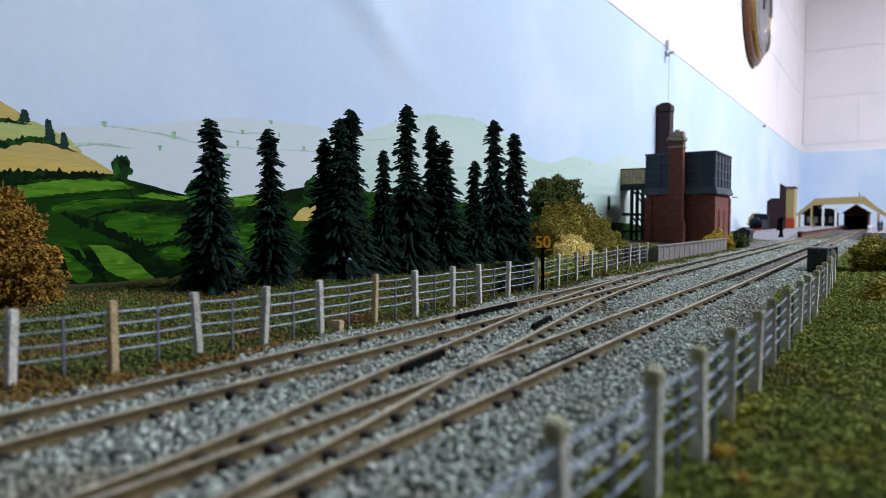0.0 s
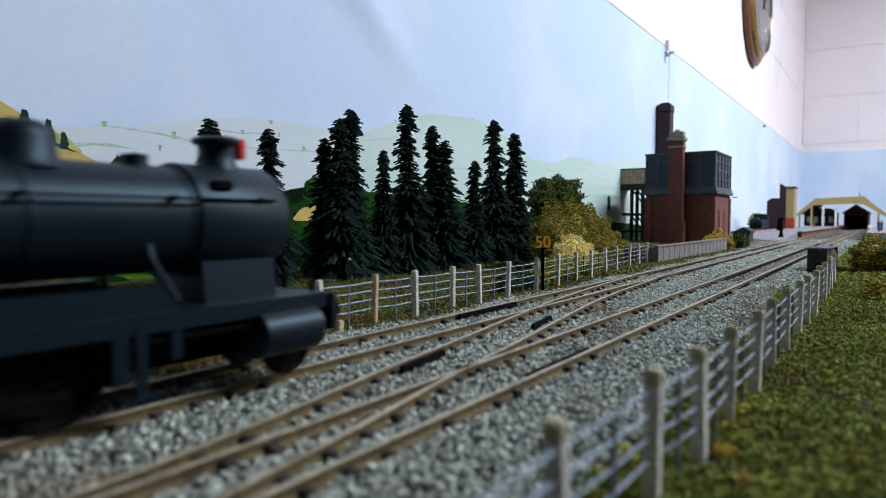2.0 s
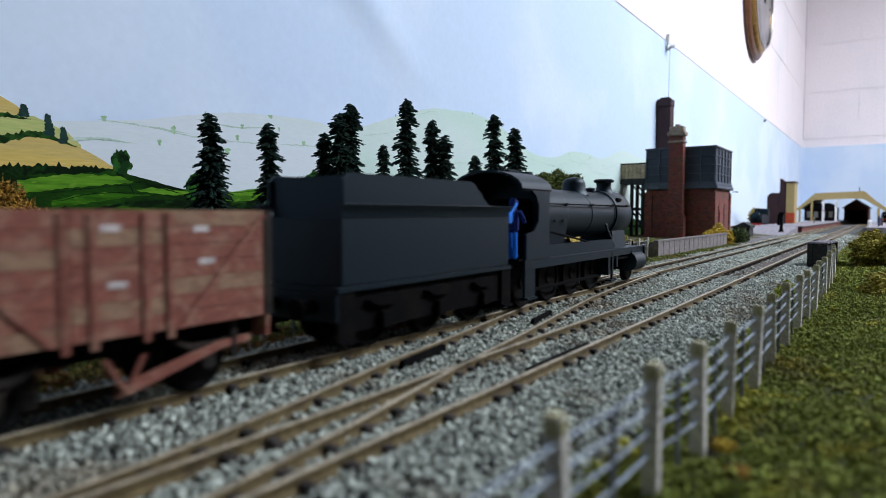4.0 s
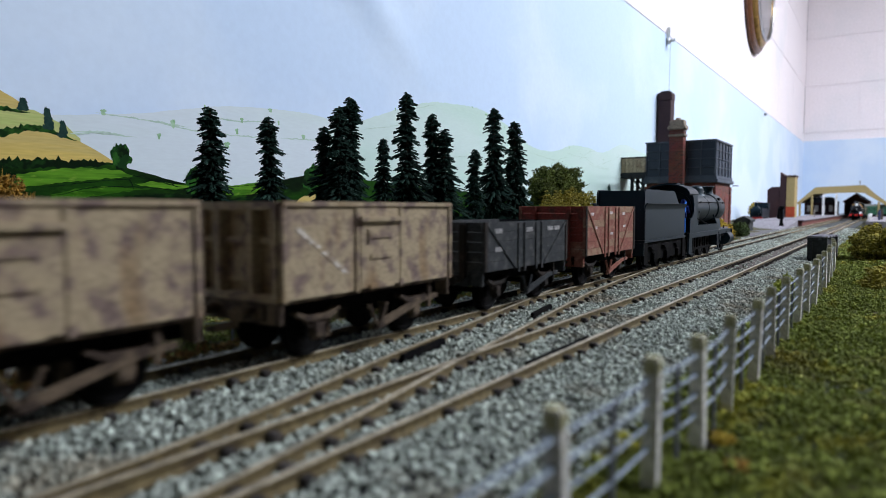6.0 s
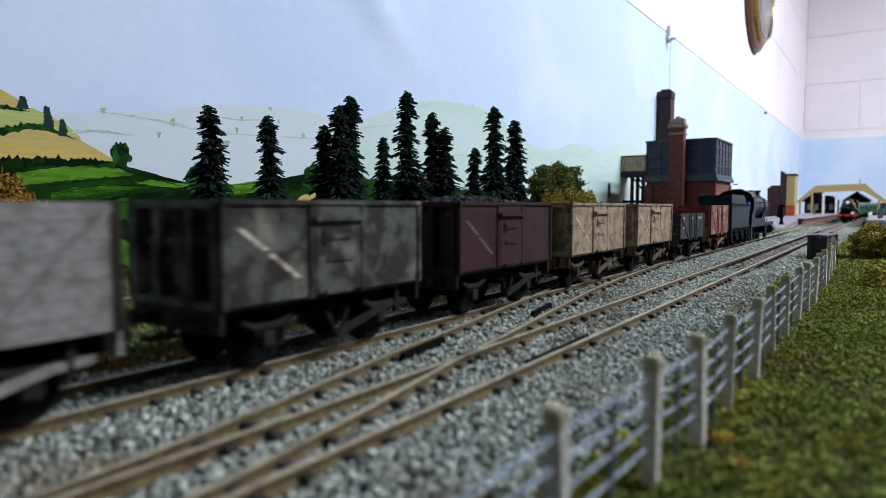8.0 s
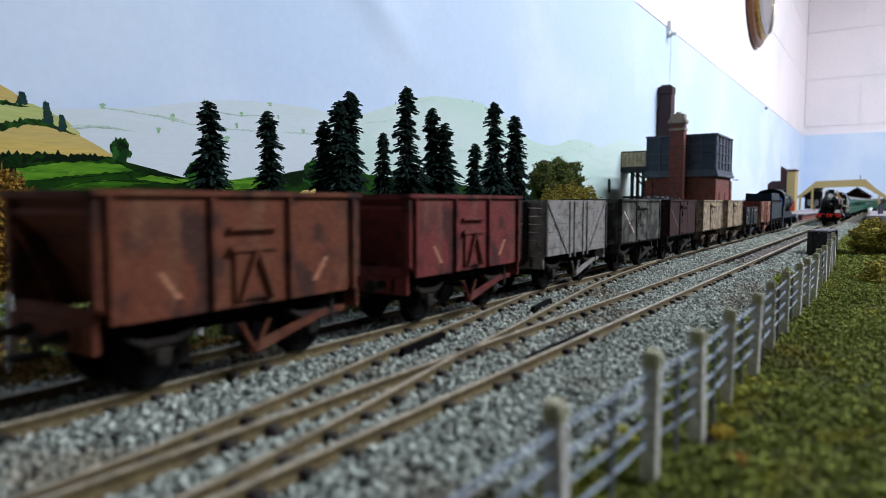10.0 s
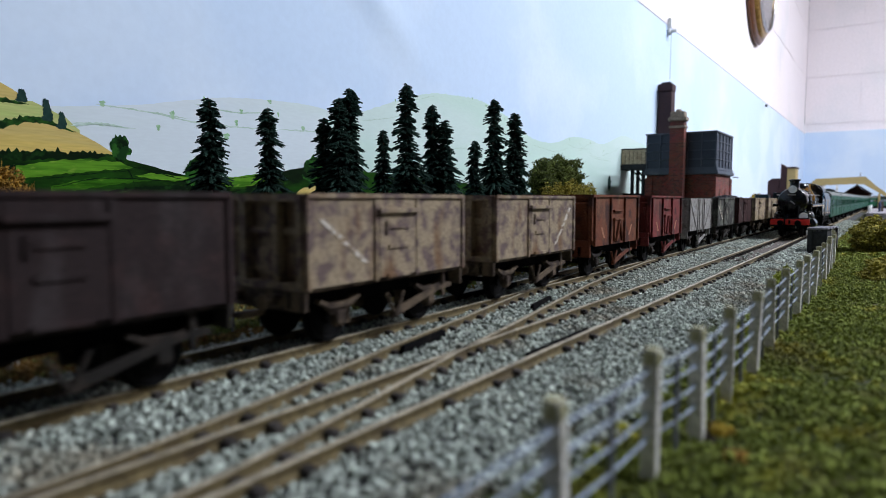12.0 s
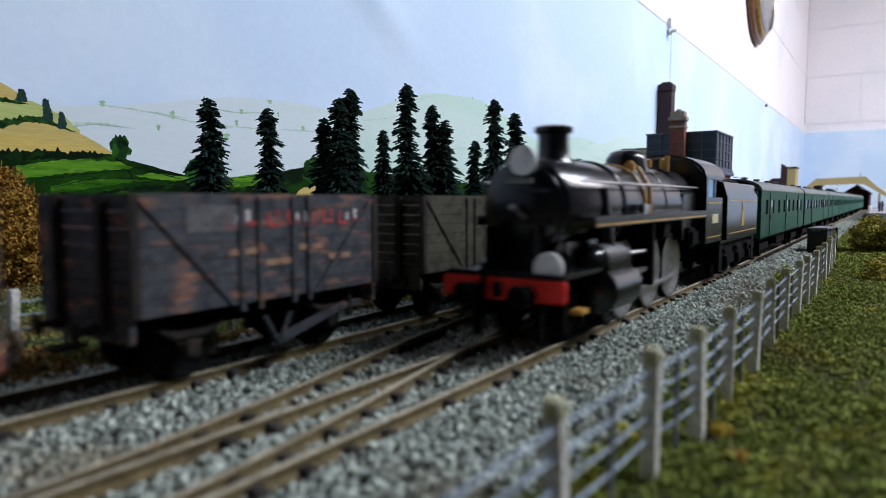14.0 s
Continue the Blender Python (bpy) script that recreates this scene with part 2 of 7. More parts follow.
def room():
    wall = block_wall("wall_north", "x", -2.4, END_X, WALL_Y, -1.0, 1.6, WALL, "white painted block wall behind the layout")
    # rows of blocks above the painted sky, the lowest only a strip
    rows = [(PAINT_TOP, 0.388), (0.3895, 0.607), (0.6082, 0.826), (0.8272, 1.045), (1.0462, 1.264), (1.2652, 1.483)]
    for k, (z0, z1) in enumerate(rows):
        x = -2.4 + (0.22 if k % 2 else 0.0)
        if k == 0:
            bm = box(B(), -2400, END_X * 1000, WALL_Y * 1000 - 4, WALL_Y * 1000 + 3, z0 * 1000, z1 * 1000, 1.0)
            part("block", bm, WALL, wall)
            continue
        while x < END_X - 0.01:
            x1 = min(x + 0.44, END_X)
            part("block", box(B(), x * 1000 + 0.4, x1 * 1000 - 0.4, WALL_Y * 1000, WALL_Y * 1000 + 3, z0 * 1000, z1 * 1000, 0.8), WALL, wall)
            x = x1
    end = block_wall("wall_east", "y", -3.6, WALL_Y, END_X, -1.0, 1.6, WALL, "white painted block wall at the far end")
    rows = [(0.352, 0.39), (0.3912, 0.607), (0.6082, 0.826), (0.8272, 1.045), (1.0462, 1.264), (1.2652, 1.483)]
    for k, (z0, z1) in enumerate(rows):
        y = WALL_Y
        step = 0.22 if k % 2 else 0.44
        while y > -1.4:
            y0 = y - step
            part("block", box(B(), END_X * 1000, END_X * 1000 + 3, y0 * 1000 + 0.4, y * 1000 - 0.4, z0 * 1000, z1 * 1000, 0.8), WALL, end)
            y, step = y0, 0.44
    # added south and west walls and ceiling, out of view, darkened to limit bounce
    for name, b in (("wall_south", (-2400, 3670, -3720, -3600, -1000, 1600)), ("wall_west", (-2520, -2400, -3720, 460, -1000, 1600))):
        tagged(new(name, mesh_of(box(B(), *b), name, DARK_ROOM)), "plain dark unseen room wall", "wall", kind="structure")
    tagged(new("floor", mesh_of(box(B(), -2520, 3670, -3720, 460, -1080, -1000), "floor", CARPET)), "plain grey floor of the room", "floor", kind="structure")
    tagged(new("ceiling", mesh_of(box(B(), -2520, 3670, -3720, 460, 1600, 1680), "ceiling", DARK_ROOM)), "plain dark unseen ceiling of the room", "ceiling", kind="structure")
    for x, y, z, w, tint in LAMPS:
        lamp = thing("ceiling_lamp", "white fluorescent tube fitting under the ceiling", "lamp", "ceiling lamps", at=pose(x, y, z))
        part("housing", box(B(), -680, 680, -60, 60, 40, 100, 6), DARK_ROOM, lamp)
        for s in (-25, 25):
            part("tube", turned(B(), [(13, -640), (13, 640)], (0, s, 10), "x", 12), glow("tube_glow", (0.95, 0.98, 1.0), 6.0), lamp)
        part("bracket", box(B(), -600, 600, -4, 4, 20, 42), DARK_ROOM, lamp)


room()

# painted sky on boards along both walls
sky = tagged(new("backdrop_board"), "sky-blue painted backdrop boards with pale clouds", "backdrop", kind="structure")
part("sky_panel", box(B(), -2400, END_X * 1000 - 5.2, WALL_Y * 1000 - 2.6, WALL_Y * 1000 + 2, -60, PAINT_TOP * 1000), SKY, sky)


def buckled_sheet():
    """The painted face of the long board: flat, but for a shallow buckle that slants down from its upper edge."""
    bm = B()
    xs = [-2400] + [120 + 8 * k for k in range(84)] + [END_X * 1000 - 5.2]
    zs = [-60, 120] + [135 + 12 * k for k in range(17)] + [PAINT_TOP * 1000]
    grid = []
    for x in xs:
        col = []
        for z in zs:
            up = min(max((z - 135) / 80, 0.0), 1.0)
            axis = BUCKLE_X0 + (BUCKLE_Z0 - z) * BUCKLE_LEAN
            col.append(bm.verts.new((x * M, (WALL_Y * 1000 - 3 - 4.6 * up * math.exp(-((x - axis) / 25.0) ** 2)) * M, z * M)))
        grid.append(col)
    for a, b in zip(grid, grid[1:]):
        for k in range(len(zs) - 1):
            bm.faces.new((a[k], b[k], b[k + 1], a[k + 1])).smooth = True
    return bm


BUCKLE_X0, BUCKLE_Z0, BUCKLE_LEAN = 390.1, 202.8, 1.335
part("painted_face", buckled_sheet(), SKY, sky)
part("sky_panel", box(B(), END_X * 1000 - 5, END_X * 1000 + 2, -1400, WALL_Y * 1000 - 2.6, -60, 352), SKY, sky)

# ---- the baseboard and the ground on it ----
tagged(new("ground", mesh_of(box(B(), -2300, 3540, -600, 335, -70, -1.5), "ground", EARTH)), "earth-brown and green scenic ground on the layout", "ground", kind="structure")
tagged(new("baseboard", mesh_of(box(B(), 2200, 3540, -3500, -601, -70, -1.5), "baseboard", EARTH)), "scenic baseboard beyond the station", "baseboard", kind="structure")
for x, y in ((-2.2, -0.5), (-2.2, 0.28), (0.2, -0.5), (0.2, 0.28), (2.3, -0.5), (3.4, 0.28), (2.3, -3.3), (3.4, -3.3)):
    tagged(new("trestle_leg", mesh_of(box(B(), x * 1000 - 22, x * 1000 + 22, y * 1000 - 22, y * 1000 + 22, -1000, -70, 2), "leg", TRUNK)), "plain timber leg under the baseboard", "leg", "legs under the baseboard")

# ---- tracks ----
NEAR_Y, FAR_Y, HALF = 0.0716, 0.1198, 8.2
TURN_X, TURN_R = 2.3, 1.0
RAIL = 3.0


def near_path(s):
    """Place and heading on the near track, s metres along it towards the station and then round to the right."""
    if s <= TURN_X:
        return s, NEAR_Y, 0.0
    a = (s - TURN_X) / TURN_R
    if a <= math.pi / 2:
        return TURN_X + TURN_R * math.sin(a), NEAR_Y - TURN_R * (1 - math.cos(a)), -math.degrees(a)
    return TURN_X + TURN_R, NEAR_Y - TURN_R - (s - TURN_X - TURN_R * math.pi / 2), -90.0


KNOTS = [(-0.06, 71.6), (0.0, 72.2), (0.053, 76.0), (0.08, 80.0), (0.12, 87.2), (0.16, 93.0), (0.2, 99.4), (0.25, 107.2), (0.3, 112.6), (0.36, 117.2), (0.43, 119.8)]


def cross_y(x):
    for (a, p), (b, q) in zip(KNOTS, KNOTS[1:]):
        if a <= x <= b:
            return p + (q - p) * (x - a) / (b - a)
    return KNOTS[0][1] if x < 0 else KNOTS[-1][1]


def rail_mesh(line, name):
    """A bullhead rail along a line of points (x, y) in metres: foot, web, and a worn head."""
    foot = [(-1.0, 0.6), (1.0, 0.6), (1.0, 0.95), (0.3, 1.2), (0.3, 2.1), (0.6, 2.35), (0.6, 2.9), (0.45, 3.0), (-0.45, 3.0), (-0.6, 2.9), (-0.6, 2.35), (-0.3, 2.1), (-0.3, 1.2), (-1.0, 0.95)]
    bm, rows = B(), []
    for i, (x, y) in enumerate(line):
        a, b = line[max(i - 1, 0)], line[min(i + 1, len(line) - 1)]
        t = Vector((b[0] - a[0], b[1] - a[1])).normalized()
        nrm = Vector((-t.y, t.x))
        rows.append([bm.verts.new((x + nrm.x * w * M, y + nrm.y * w * M, h * M)) for w, h in foot])
    k = len(foot)
    for a, b in zip(rows, rows[1:]):
        for j in range(k):
            f = bm.faces.new((a[j], b[j], b[(j + 1) % k], a[(j + 1) % k]))
            f.material_index = 1 if j in (6, 7, 8) else 0
    bm.faces.new(rows[0]), bm.faces.new(rows[-1][::-1])
    bmesh.ops.recalc_face_normals(bm, faces=bm.faces[:])
    return mesh_of(bm, name, [RAILSIDE, RAILTOP])


SLEEPER_MESH = mesh_of(box(B(), -1.7, 1.7, -15.5, 15.5, -0.9, 0.15, 0.25), "sleeper", SLEEPER)
CHAIR_MESH = mesh_of(box(B(), -1.2, 1.2, -2.3, 2.3, 0.3, 2.0, 0.4), "chair", SLEEPER)


def track(name, label, lines, sleepers, chairs=True):
    tr = tagged(new(name), label, "railway track", "tracks")
    for line in lines:
        part("rail", rail_mesh(line, "rail"), None, tr, "brown rusty rail with a worn head")
    rng = np.random.default_rng(len(sleepers))
    for x, y, h in sleepers:
        dx = rng.uniform(-0.0004, 0.0004)
        part("sleeper", SLEEPER_MESH, None, tr, at=pose(x + dx, y, rng.uniform(-0.0014, -0.0006), 0, 0, h + rng.uniform(-1.5, 1.5)))
        for s in (-HALF, HALF) if chairs else ():
            part("chair", CHAIR_MESH, None, tr, at=pose(x + dx - math.sin(math.radians(h)) * s * M, y + math.cos(math.radians(h)) * s * M, 0, 0, 0, h))
    return tr


def offset(path, w):
    return [(x - math.sin(math.radians(h)) * w * M, y + math.cos(math.radians(h)) * w * M) for x, y, h in path]


near = [near_path(-2.2 + 0.1 * k) for k in range(45)] + [near_path(2.3 + 0.06 * k) for k in range(1, 70)]
far = [(-2.2 + 0.1 * k, FAR_Y, 0.0) for k in range(45)]
far += [(2.2 + 0.06 * k, FAR_Y + 0.0012 * k * k * 0.3, 0.0) for k in range(1, 22)]
track("near_track", "model railway track with rusty rails in grey ballast", [offset(near, HALF), offset(near, -HALF)],
      [(0.43 + 0.0085 * k, NEAR_Y, 0) for k in range(75)] + [(-0.04 - 0.0085 * k, NEAR_Y, 0) for k in range(12)])
track("far_track", "model railway track with brown rails in grey ballast", [offset(far, HALF), offset(far, -HALF)],
      [(0.44 + 0.0085 * k, FAR_Y, 0) for k in range(70)] + [(-0.04 - 0.0085 * k, FAR_Y, 0) for k in range(12)])
cx = [-0.04 + 0.01 * k for k in range(47)]
cl = [(x, cross_y(x) * M, math.degrees(math.atan2((cross_y(x + 0.005) - cross_y(x - 0.005)) * M, 0.01))) for x in cx]
lead = [p for p in offset(cl, HALF) if 0.0 < p[0] < 0.41 and p[1] < FAR_Y + HALF * M - 0.0012]
close = [p for p in offset(cl, -HALF) if p[1] > NEAR_Y - HALF * M + 0.0012 and p[0] < 0.39]
cross_sl = [(-0.03 + 0.0085 * k) for k in range(54)]
tr = track("crossover_track", "model crossover between two tracks with timbers and point blades", [lead, close],
           [(x, (cross_y(x) * M * 0.4 + 0.6 * (NEAR_Y if x < 0.2 else FAR_Y)), 4) for x in cross_sl] + [(x, (FAR_Y if x < 0.2 else NEAR_Y), 0) for x in cross_sl], False)
CHAIR_RNG = random.Random(8)
for line in (lead, close):
    for x, y in line:
        if CHAIR_RNG.random() < 0.8:
            part("chair", CHAIR_MESH, None, tr, at=pose(x + CHAIR_RNG.uniform(-0.001, 0.001), y, -0.0001, 0, 0, 8))
for k in range(52):
    for y in (NEAR_Y - HALF * M, NEAR_Y + HALF * M, FAR_Y - HALF * M, FAR_Y + HALF * M):
        if CHAIR_RNG.random() < 0.7:
            part("chair", CHAIR_MESH, None, tr, at=pose(0.0 + 0.0085 * k, y, CHAIR_RNG.uniform(-0.0006, 0.0001)))
# check rails beside the frogs and the black point-motor covers
for x0, x1, y0, y1 in ((0.128, 0.165, NEAR_Y * 1000 - 6.6, NEAR_Y * 1000 - 6.6), (0.195, 0.24, FAR_Y * 1000 + 6.6, FAR_Y * 1000 + 6.6)):
    part("check_rail", slab(B(), [(x0 * 1000, 0.7), (x1 * 1000, 0.7), (x1 * 1000 - 1, 3), (x0 * 1000 + 1, 3)], y0 - 0.5, y0 + 0.5), FRAMEBLACK, tr, "black check rail")
part("wing_rail", slab(B(), [(0, 0.7), (24, 0.7), (23, 2.9), (1, 2.9)], -0.6, 0.6), FRAMEBLACK, tr, "black wing rail", at=pose(0.118, 0.0925, 0, 0, 0, 8.5))
part("wing_rail", slab(B(), [(0, 0.7), (24, 0.7), (23, 2.9), (1, 2.9)], -0.6, 0.6), FRAMEBLACK, tr, "black wing rail", at=pose(0.19, 0.0945, 0, 0, 0, 10))
for x, y in ((0.30, 106.0), (0.31, 104.5), (0.325, 107.5), (0.39, 105.8)):
    part("point_spring", box(B(), -3.5, 3.5, -1, 1, 0.3, 1.5, 0.3), FRAMEBLACK, tr, "black point spring cover", at=pose(x, y * M, 0, 0, 0, 8))


# ---- ballast ----
def ballast():
    bed = box(B(), -2250, 2200, 48, 145, -3, -0.3)
    tagged(new("ballast_bed", mesh_of(bed, "ballast_bed", BEDDING)), "grey stone ballast bed under the tracks", "ballast", kind="structure")
    tagged(new("track_bed", mesh_of(slab(B(), [(430, 60), (1700, 60), (1700, 84), (430, 84)], -2.5, 0.15, "z"), "track_bed", DIRTYBED)), "dark oily ballast between the rails", "ballast", kind="structure")
    rng = np.random.default_rng(5)
    pts = []
    for n, x0, x1 in ((80000, 0.025, 0.42), (30000, 0.42, 0.8), (9000, 0.8, 1.35)):
        x, y = rng.uniform(x0, x1, n), rng.uniform(0.034, 0.152, n)
        edge = 0.036 + 0.006 * np.sin(x * 41) + 0.004 * np.sin(x * 97 + 1)
        far_edge = 0.141 + 0.003 * np.sin(x * 53)
        bare = (np.abs(y - NEAR_Y) < 0.012) & (x > 0.4) & (rng.uniform(0, 1, n) < np.clip(0.75 + (x - 0.4) * 2, 0, 0.97))
        keep = ~bare & (y > edge + rng.normal(0, 0.003, n)) & (y < far_edge + rng.normal(0, 0.002, n))
        pts.append(np.stack([x[keep], y[keep]], 1))
    p = np.concatenate(pts)
    z = rng.uniform(-0.0004, 0.0011, len(p))
    for c in (NEAR_Y, FAR_Y):
        d = np.abs(np.abs(p[:, 1] - c) - HALF * M)
        z -= np.where(d < 0.0016, 0.0003, 0)
    z -= np.clip((0.05 - p[:, 1]) * 0.08, 0, 0.002)
    size = rng.uniform(0.00036, 0.00084, len(p)) * (1 + 0.4 * (p[:, 0] > 0.42))
    v, f = bits(rng, np.column_stack([p, z]), size, 0.8)
    ob = new("ballast_stones", soup("ballast_stones", v, f, STONE))
    tagged(ob, "loose grey granite ballast chippings between the rails", "ballast", kind="stuff")


ballast()


# ---- grass and scatter ----
def flock(name, label, material, n, x0, x1, y0, y1, seed, height, size, fibres=0, fibre=(0.0007, 0.0017)):
    """Foam crumbs on the ground and, between them, short upright fibres; metres."""
    rng = np.random.default_rng(seed)

    def heap(x, y):
        return 0.5 + np.sin(x * 260 + 3 * np.sin(y * 310)) ** 2 + 1.5 * (np.sin(x * 480 + 2.5 * np.sin(y * 390 + 1)) * np.sin(y * 560 + 2 * np.sin(x * 270))) ** 2
    x, y = rng.uniform(x0, x1, n), rng.uniform(y0, y1, n)
    z = height(x, y) + (0.0003 + rng.uniform(-0.0005, 0.0006, n)) * heap(x, y)
    v, f = bits(rng, np.column_stack([x, y, z]), rng.uniform(*size, n), 0.85, 0.5)
    tagged(new(name, soup(name, v, f, material)), label, "grass", kind="stuff")
    if fibres:
        x, y = rng.uniform(x0, x1, fibres), rng.uniform(y0, y1, fibres)
        base = np.stack([x, y, height(x, y) + 0.0002 * heap(x, y)], 1)
        a, lean, tall = rng.uniform(0, 2 * np.pi, fibres), rng.uniform(0.1, 1.1, fibres), rng.uniform(*fibre, fibres) * (0.6 + 0.35 * heap(x, y))
        side = np.stack([np.cos(a), np.sin(a), 0 * a], 1) * (tall * 0.11)[:, None]
        b = rng.uniform(0, 2 * np.pi, fibres)
        tip = base + np.stack([np.cos(b) * np.sin(lean), np.sin(b) * np.sin(lean), np.cos(lean)], 1) * tall[:, None]
        v = np.stack([base - side, base + side, tip], 1).reshape(-1, 3)
        tagged(new("turf_fibres", soup("turf_fibres", v, np.arange(3 * fibres).reshape(-1, 3), material)), "short " + label, "grass", kind="stuff")


def hill(name, x0, x1, y0, y1, nx, ny, height, material, label):
    bm = B()
    g = [[bm.verts.new((x0 + (x1 - x0) * i / nx, y0 + (y1 - y0) * j / ny, float(height(x0 + (x1 - x0) * i / nx, y0 + (y1 - y0) * j / ny)))) for j in range(ny + 1)] for i in range(nx + 1)]
    for i in range(nx):
        for j in range(ny):
            bm.faces.new((g[i][j], g[i + 1][j], g[i + 1][j + 1], g[i][j + 1])).smooth = True
    tagged(new(name, mesh_of(bm, name, material)), label, "ground", kind="structure")


def right_bank(x, y):
    return -0.0012 + 0.0008 * np.sin(x * 63 + y * 40) * np.cos(y * 71) + 0.0006 * np.sin(x * 150) - 0.0 * y


def left_bank(x, y):
    return -0.001 + 0.001 * np.sin(x * 47 + 2) * np.sin(y * 60) + np.clip((y - 0.165) * 0.06, 0, 0.006)


hill("grass_verge", 0.02, 2.2, -0.25, 0.036, 140, 30, right_bank, EARTH, "mossy green verge beside the near fence")
hill("grass_bank", -0.3, 2.2, 0.141, 0.336, 140, 24, left_bank, EARTH, "brownish grass bank behind the far track")
flock("verge_flock", "green and yellowish foam turf on the verge", GREENSCATTER, 56000, 0.05, 0.42, -0.035, 0.036, 8, right_bank, (0.00028, 0.00075), 60000)
flock("verge_flock", "green foam turf on the verge further along", GREENSCATTER, 22000, 0.42, 1.1, -0.03, 0.036, 9, right_bank, (0.0006, 0.0014), 40000, (0.0012, 0.0026))
flock("bank_flock", "dry brown and green turf on the bank", DRYSCATTER, 44000, 0.02, 0.42, 0.142, 0.3, 10, left_bank, (0.0003, 0.0008), 70000)
flock("bank_flock", "green turf on the bank further along", DRYSCATTER, 16000, 0.42, 0.84, 0.142, 0.25, 11, left_bank, (0.0007, 0.0015), 30000, (0.0012, 0.0024))
flock("soil_scatter", "ochre-brown bare soil scatter along the fence foot", OCHRESOIL, 9000, 0.0, 0.075, 0.1425, 0.172, 12, left_bank, (0.0003, 0.0007))
flock("soil_scatter", "ochre soil scatter in a thin strip by the ballast", OCHRESOIL, 2500, 0.075, 0.13, 0.1425, 0.15, 13, left_bank, (0.0003, 0.0006))


# ---- post and wire fences ----
def post_mesh(h):
    bm = box(B(), -1.0, 1.0, -1.05, 1.05, -1.5, h, 0.2)
    return mesh_of(bm, "post", CONCRETE)


POST = post_mesh(17.4)
TANPOST = POST.copy()
TANPOST.materials.clear()
TANPOST.materials.append(mat("tan_stained_post", (0.52, 0.4, 0.22), 0.85, grain=1200, stain=180, stain_colour=(0.4, 0.3, 0.15), bump=0.3))
CAP = mesh_of(box(B(), -1.06, 1.06, -1.11, 1.11, 15.0, 17.5, 0.3), "moss", MOSS)
DROPPER = mesh_of(box(B(), -0.3, 0.3, -0.3, 0.3, -1, 14.6), "dropper", IRON)
EYELET = mesh_of(turned(B(), [(0.32, -0.3), (0.32, 0.5)], (0, 0, 0), "x", 8), "eyelet", WIRE)


def fence(label, posts, tilt, mossy=False):
    fe = thing("wire_fence", label, "fence", "lineside fences")
    levels = (5.2, 8.4, 11.6, 14.6)
    for k, ((x, y), a) in enumerate(zip(posts, tilt)):
        tan = not mossy and k in (3, 7)
        p = part("post", TANPOST if tan else POST, None, fe, "tan stained concrete post" if tan else "", at=pose(x, y, 0, a[0], a[1], a[2]))
        for z in levels:
            part("eyelet", EYELET, None, p, at=pose(-0.0013, 0.0004, z * M))
        if mossy:
            part("moss", CAP, None, p, "yellow-green moss on the post top")
    for (a, b) in zip(posts, posts[1:]):
        mx, my = (a[0] + b[0]) / 2, (a[1] + b[1]) / 2
        part("dropper", DROPPER, None, fe, at=pose(mx, my, 0, 0, 0, 0))
        for z in levels:
            bm = B()
            mid = (mx * 1000, my * 1000, z - 0.25)
            rod(bm, (a[0] * 1000, a[1] * 1000, z), mid, 0.22, 6), rod(bm, mid, (b[0] * 1000, b[1] * 1000, z), 0.22, 6)
            part("wire", bm, WIRE, fe)


def fence_posts(xs, y):
    return [(x, y + dy) for x, dy in xs]


FAR_POSTS = [(0.0195, 0.161), (0.041, 0.1603), (0.0635, 0.1592), (0.0849, 0.1556), (0.1082, 0.1548), (0.1279, 0.1515), (0.1518, 0.152), (0.1794, 0.1525), (0.2027, 0.1512), (0.2285, 0.151), (0.2448, 0.1475),
             (0.2718, 0.148), (0.304, 0.149), (0.3383, 0.1525), (0.3694, 0.1545), (0.4, 0.157), (0.432, 0.159), (0.462, 0.162), (0.5, 0.165), (0.53, 0.167), (0.5579, 0.169)]
LEAN = random.Random(4)
fence("pale concrete post and wire fence behind the far track", FAR_POSTS, [(LEAN.uniform(-2, 2), LEAN.uniform(-4, 4), LEAN.uniform(-8, 8)) for p in FAR_POSTS])
NEAR_POSTS = [(0.008, 0.0275), (0.0592, 0.0262), (0.0868, 0.0252), (0.105, 0.0232), (0.1285, 0.0235), (0.154, 0.0228), (0.180, 0.023), (0.2095, 0.0232), (0.241, 0.0231), (0.262, 0.0224),
              (0.29, 0.0224), (0.318, 0.0226), (0.346, 0.0228), (0.375, 0.0235), (0.405, 0.024), (0.435, 0.0245), (0.465, 0.026), (0.495, 0.028)]
fence("mossy concrete post and wire fence beside the grass verge", NEAR_POSTS, [(LEAN.uniform(-2, 2), LEAN.uniform(-2, 3), LEAN.uniform(-6, 6)) for p in NEAR_POSTS], True)


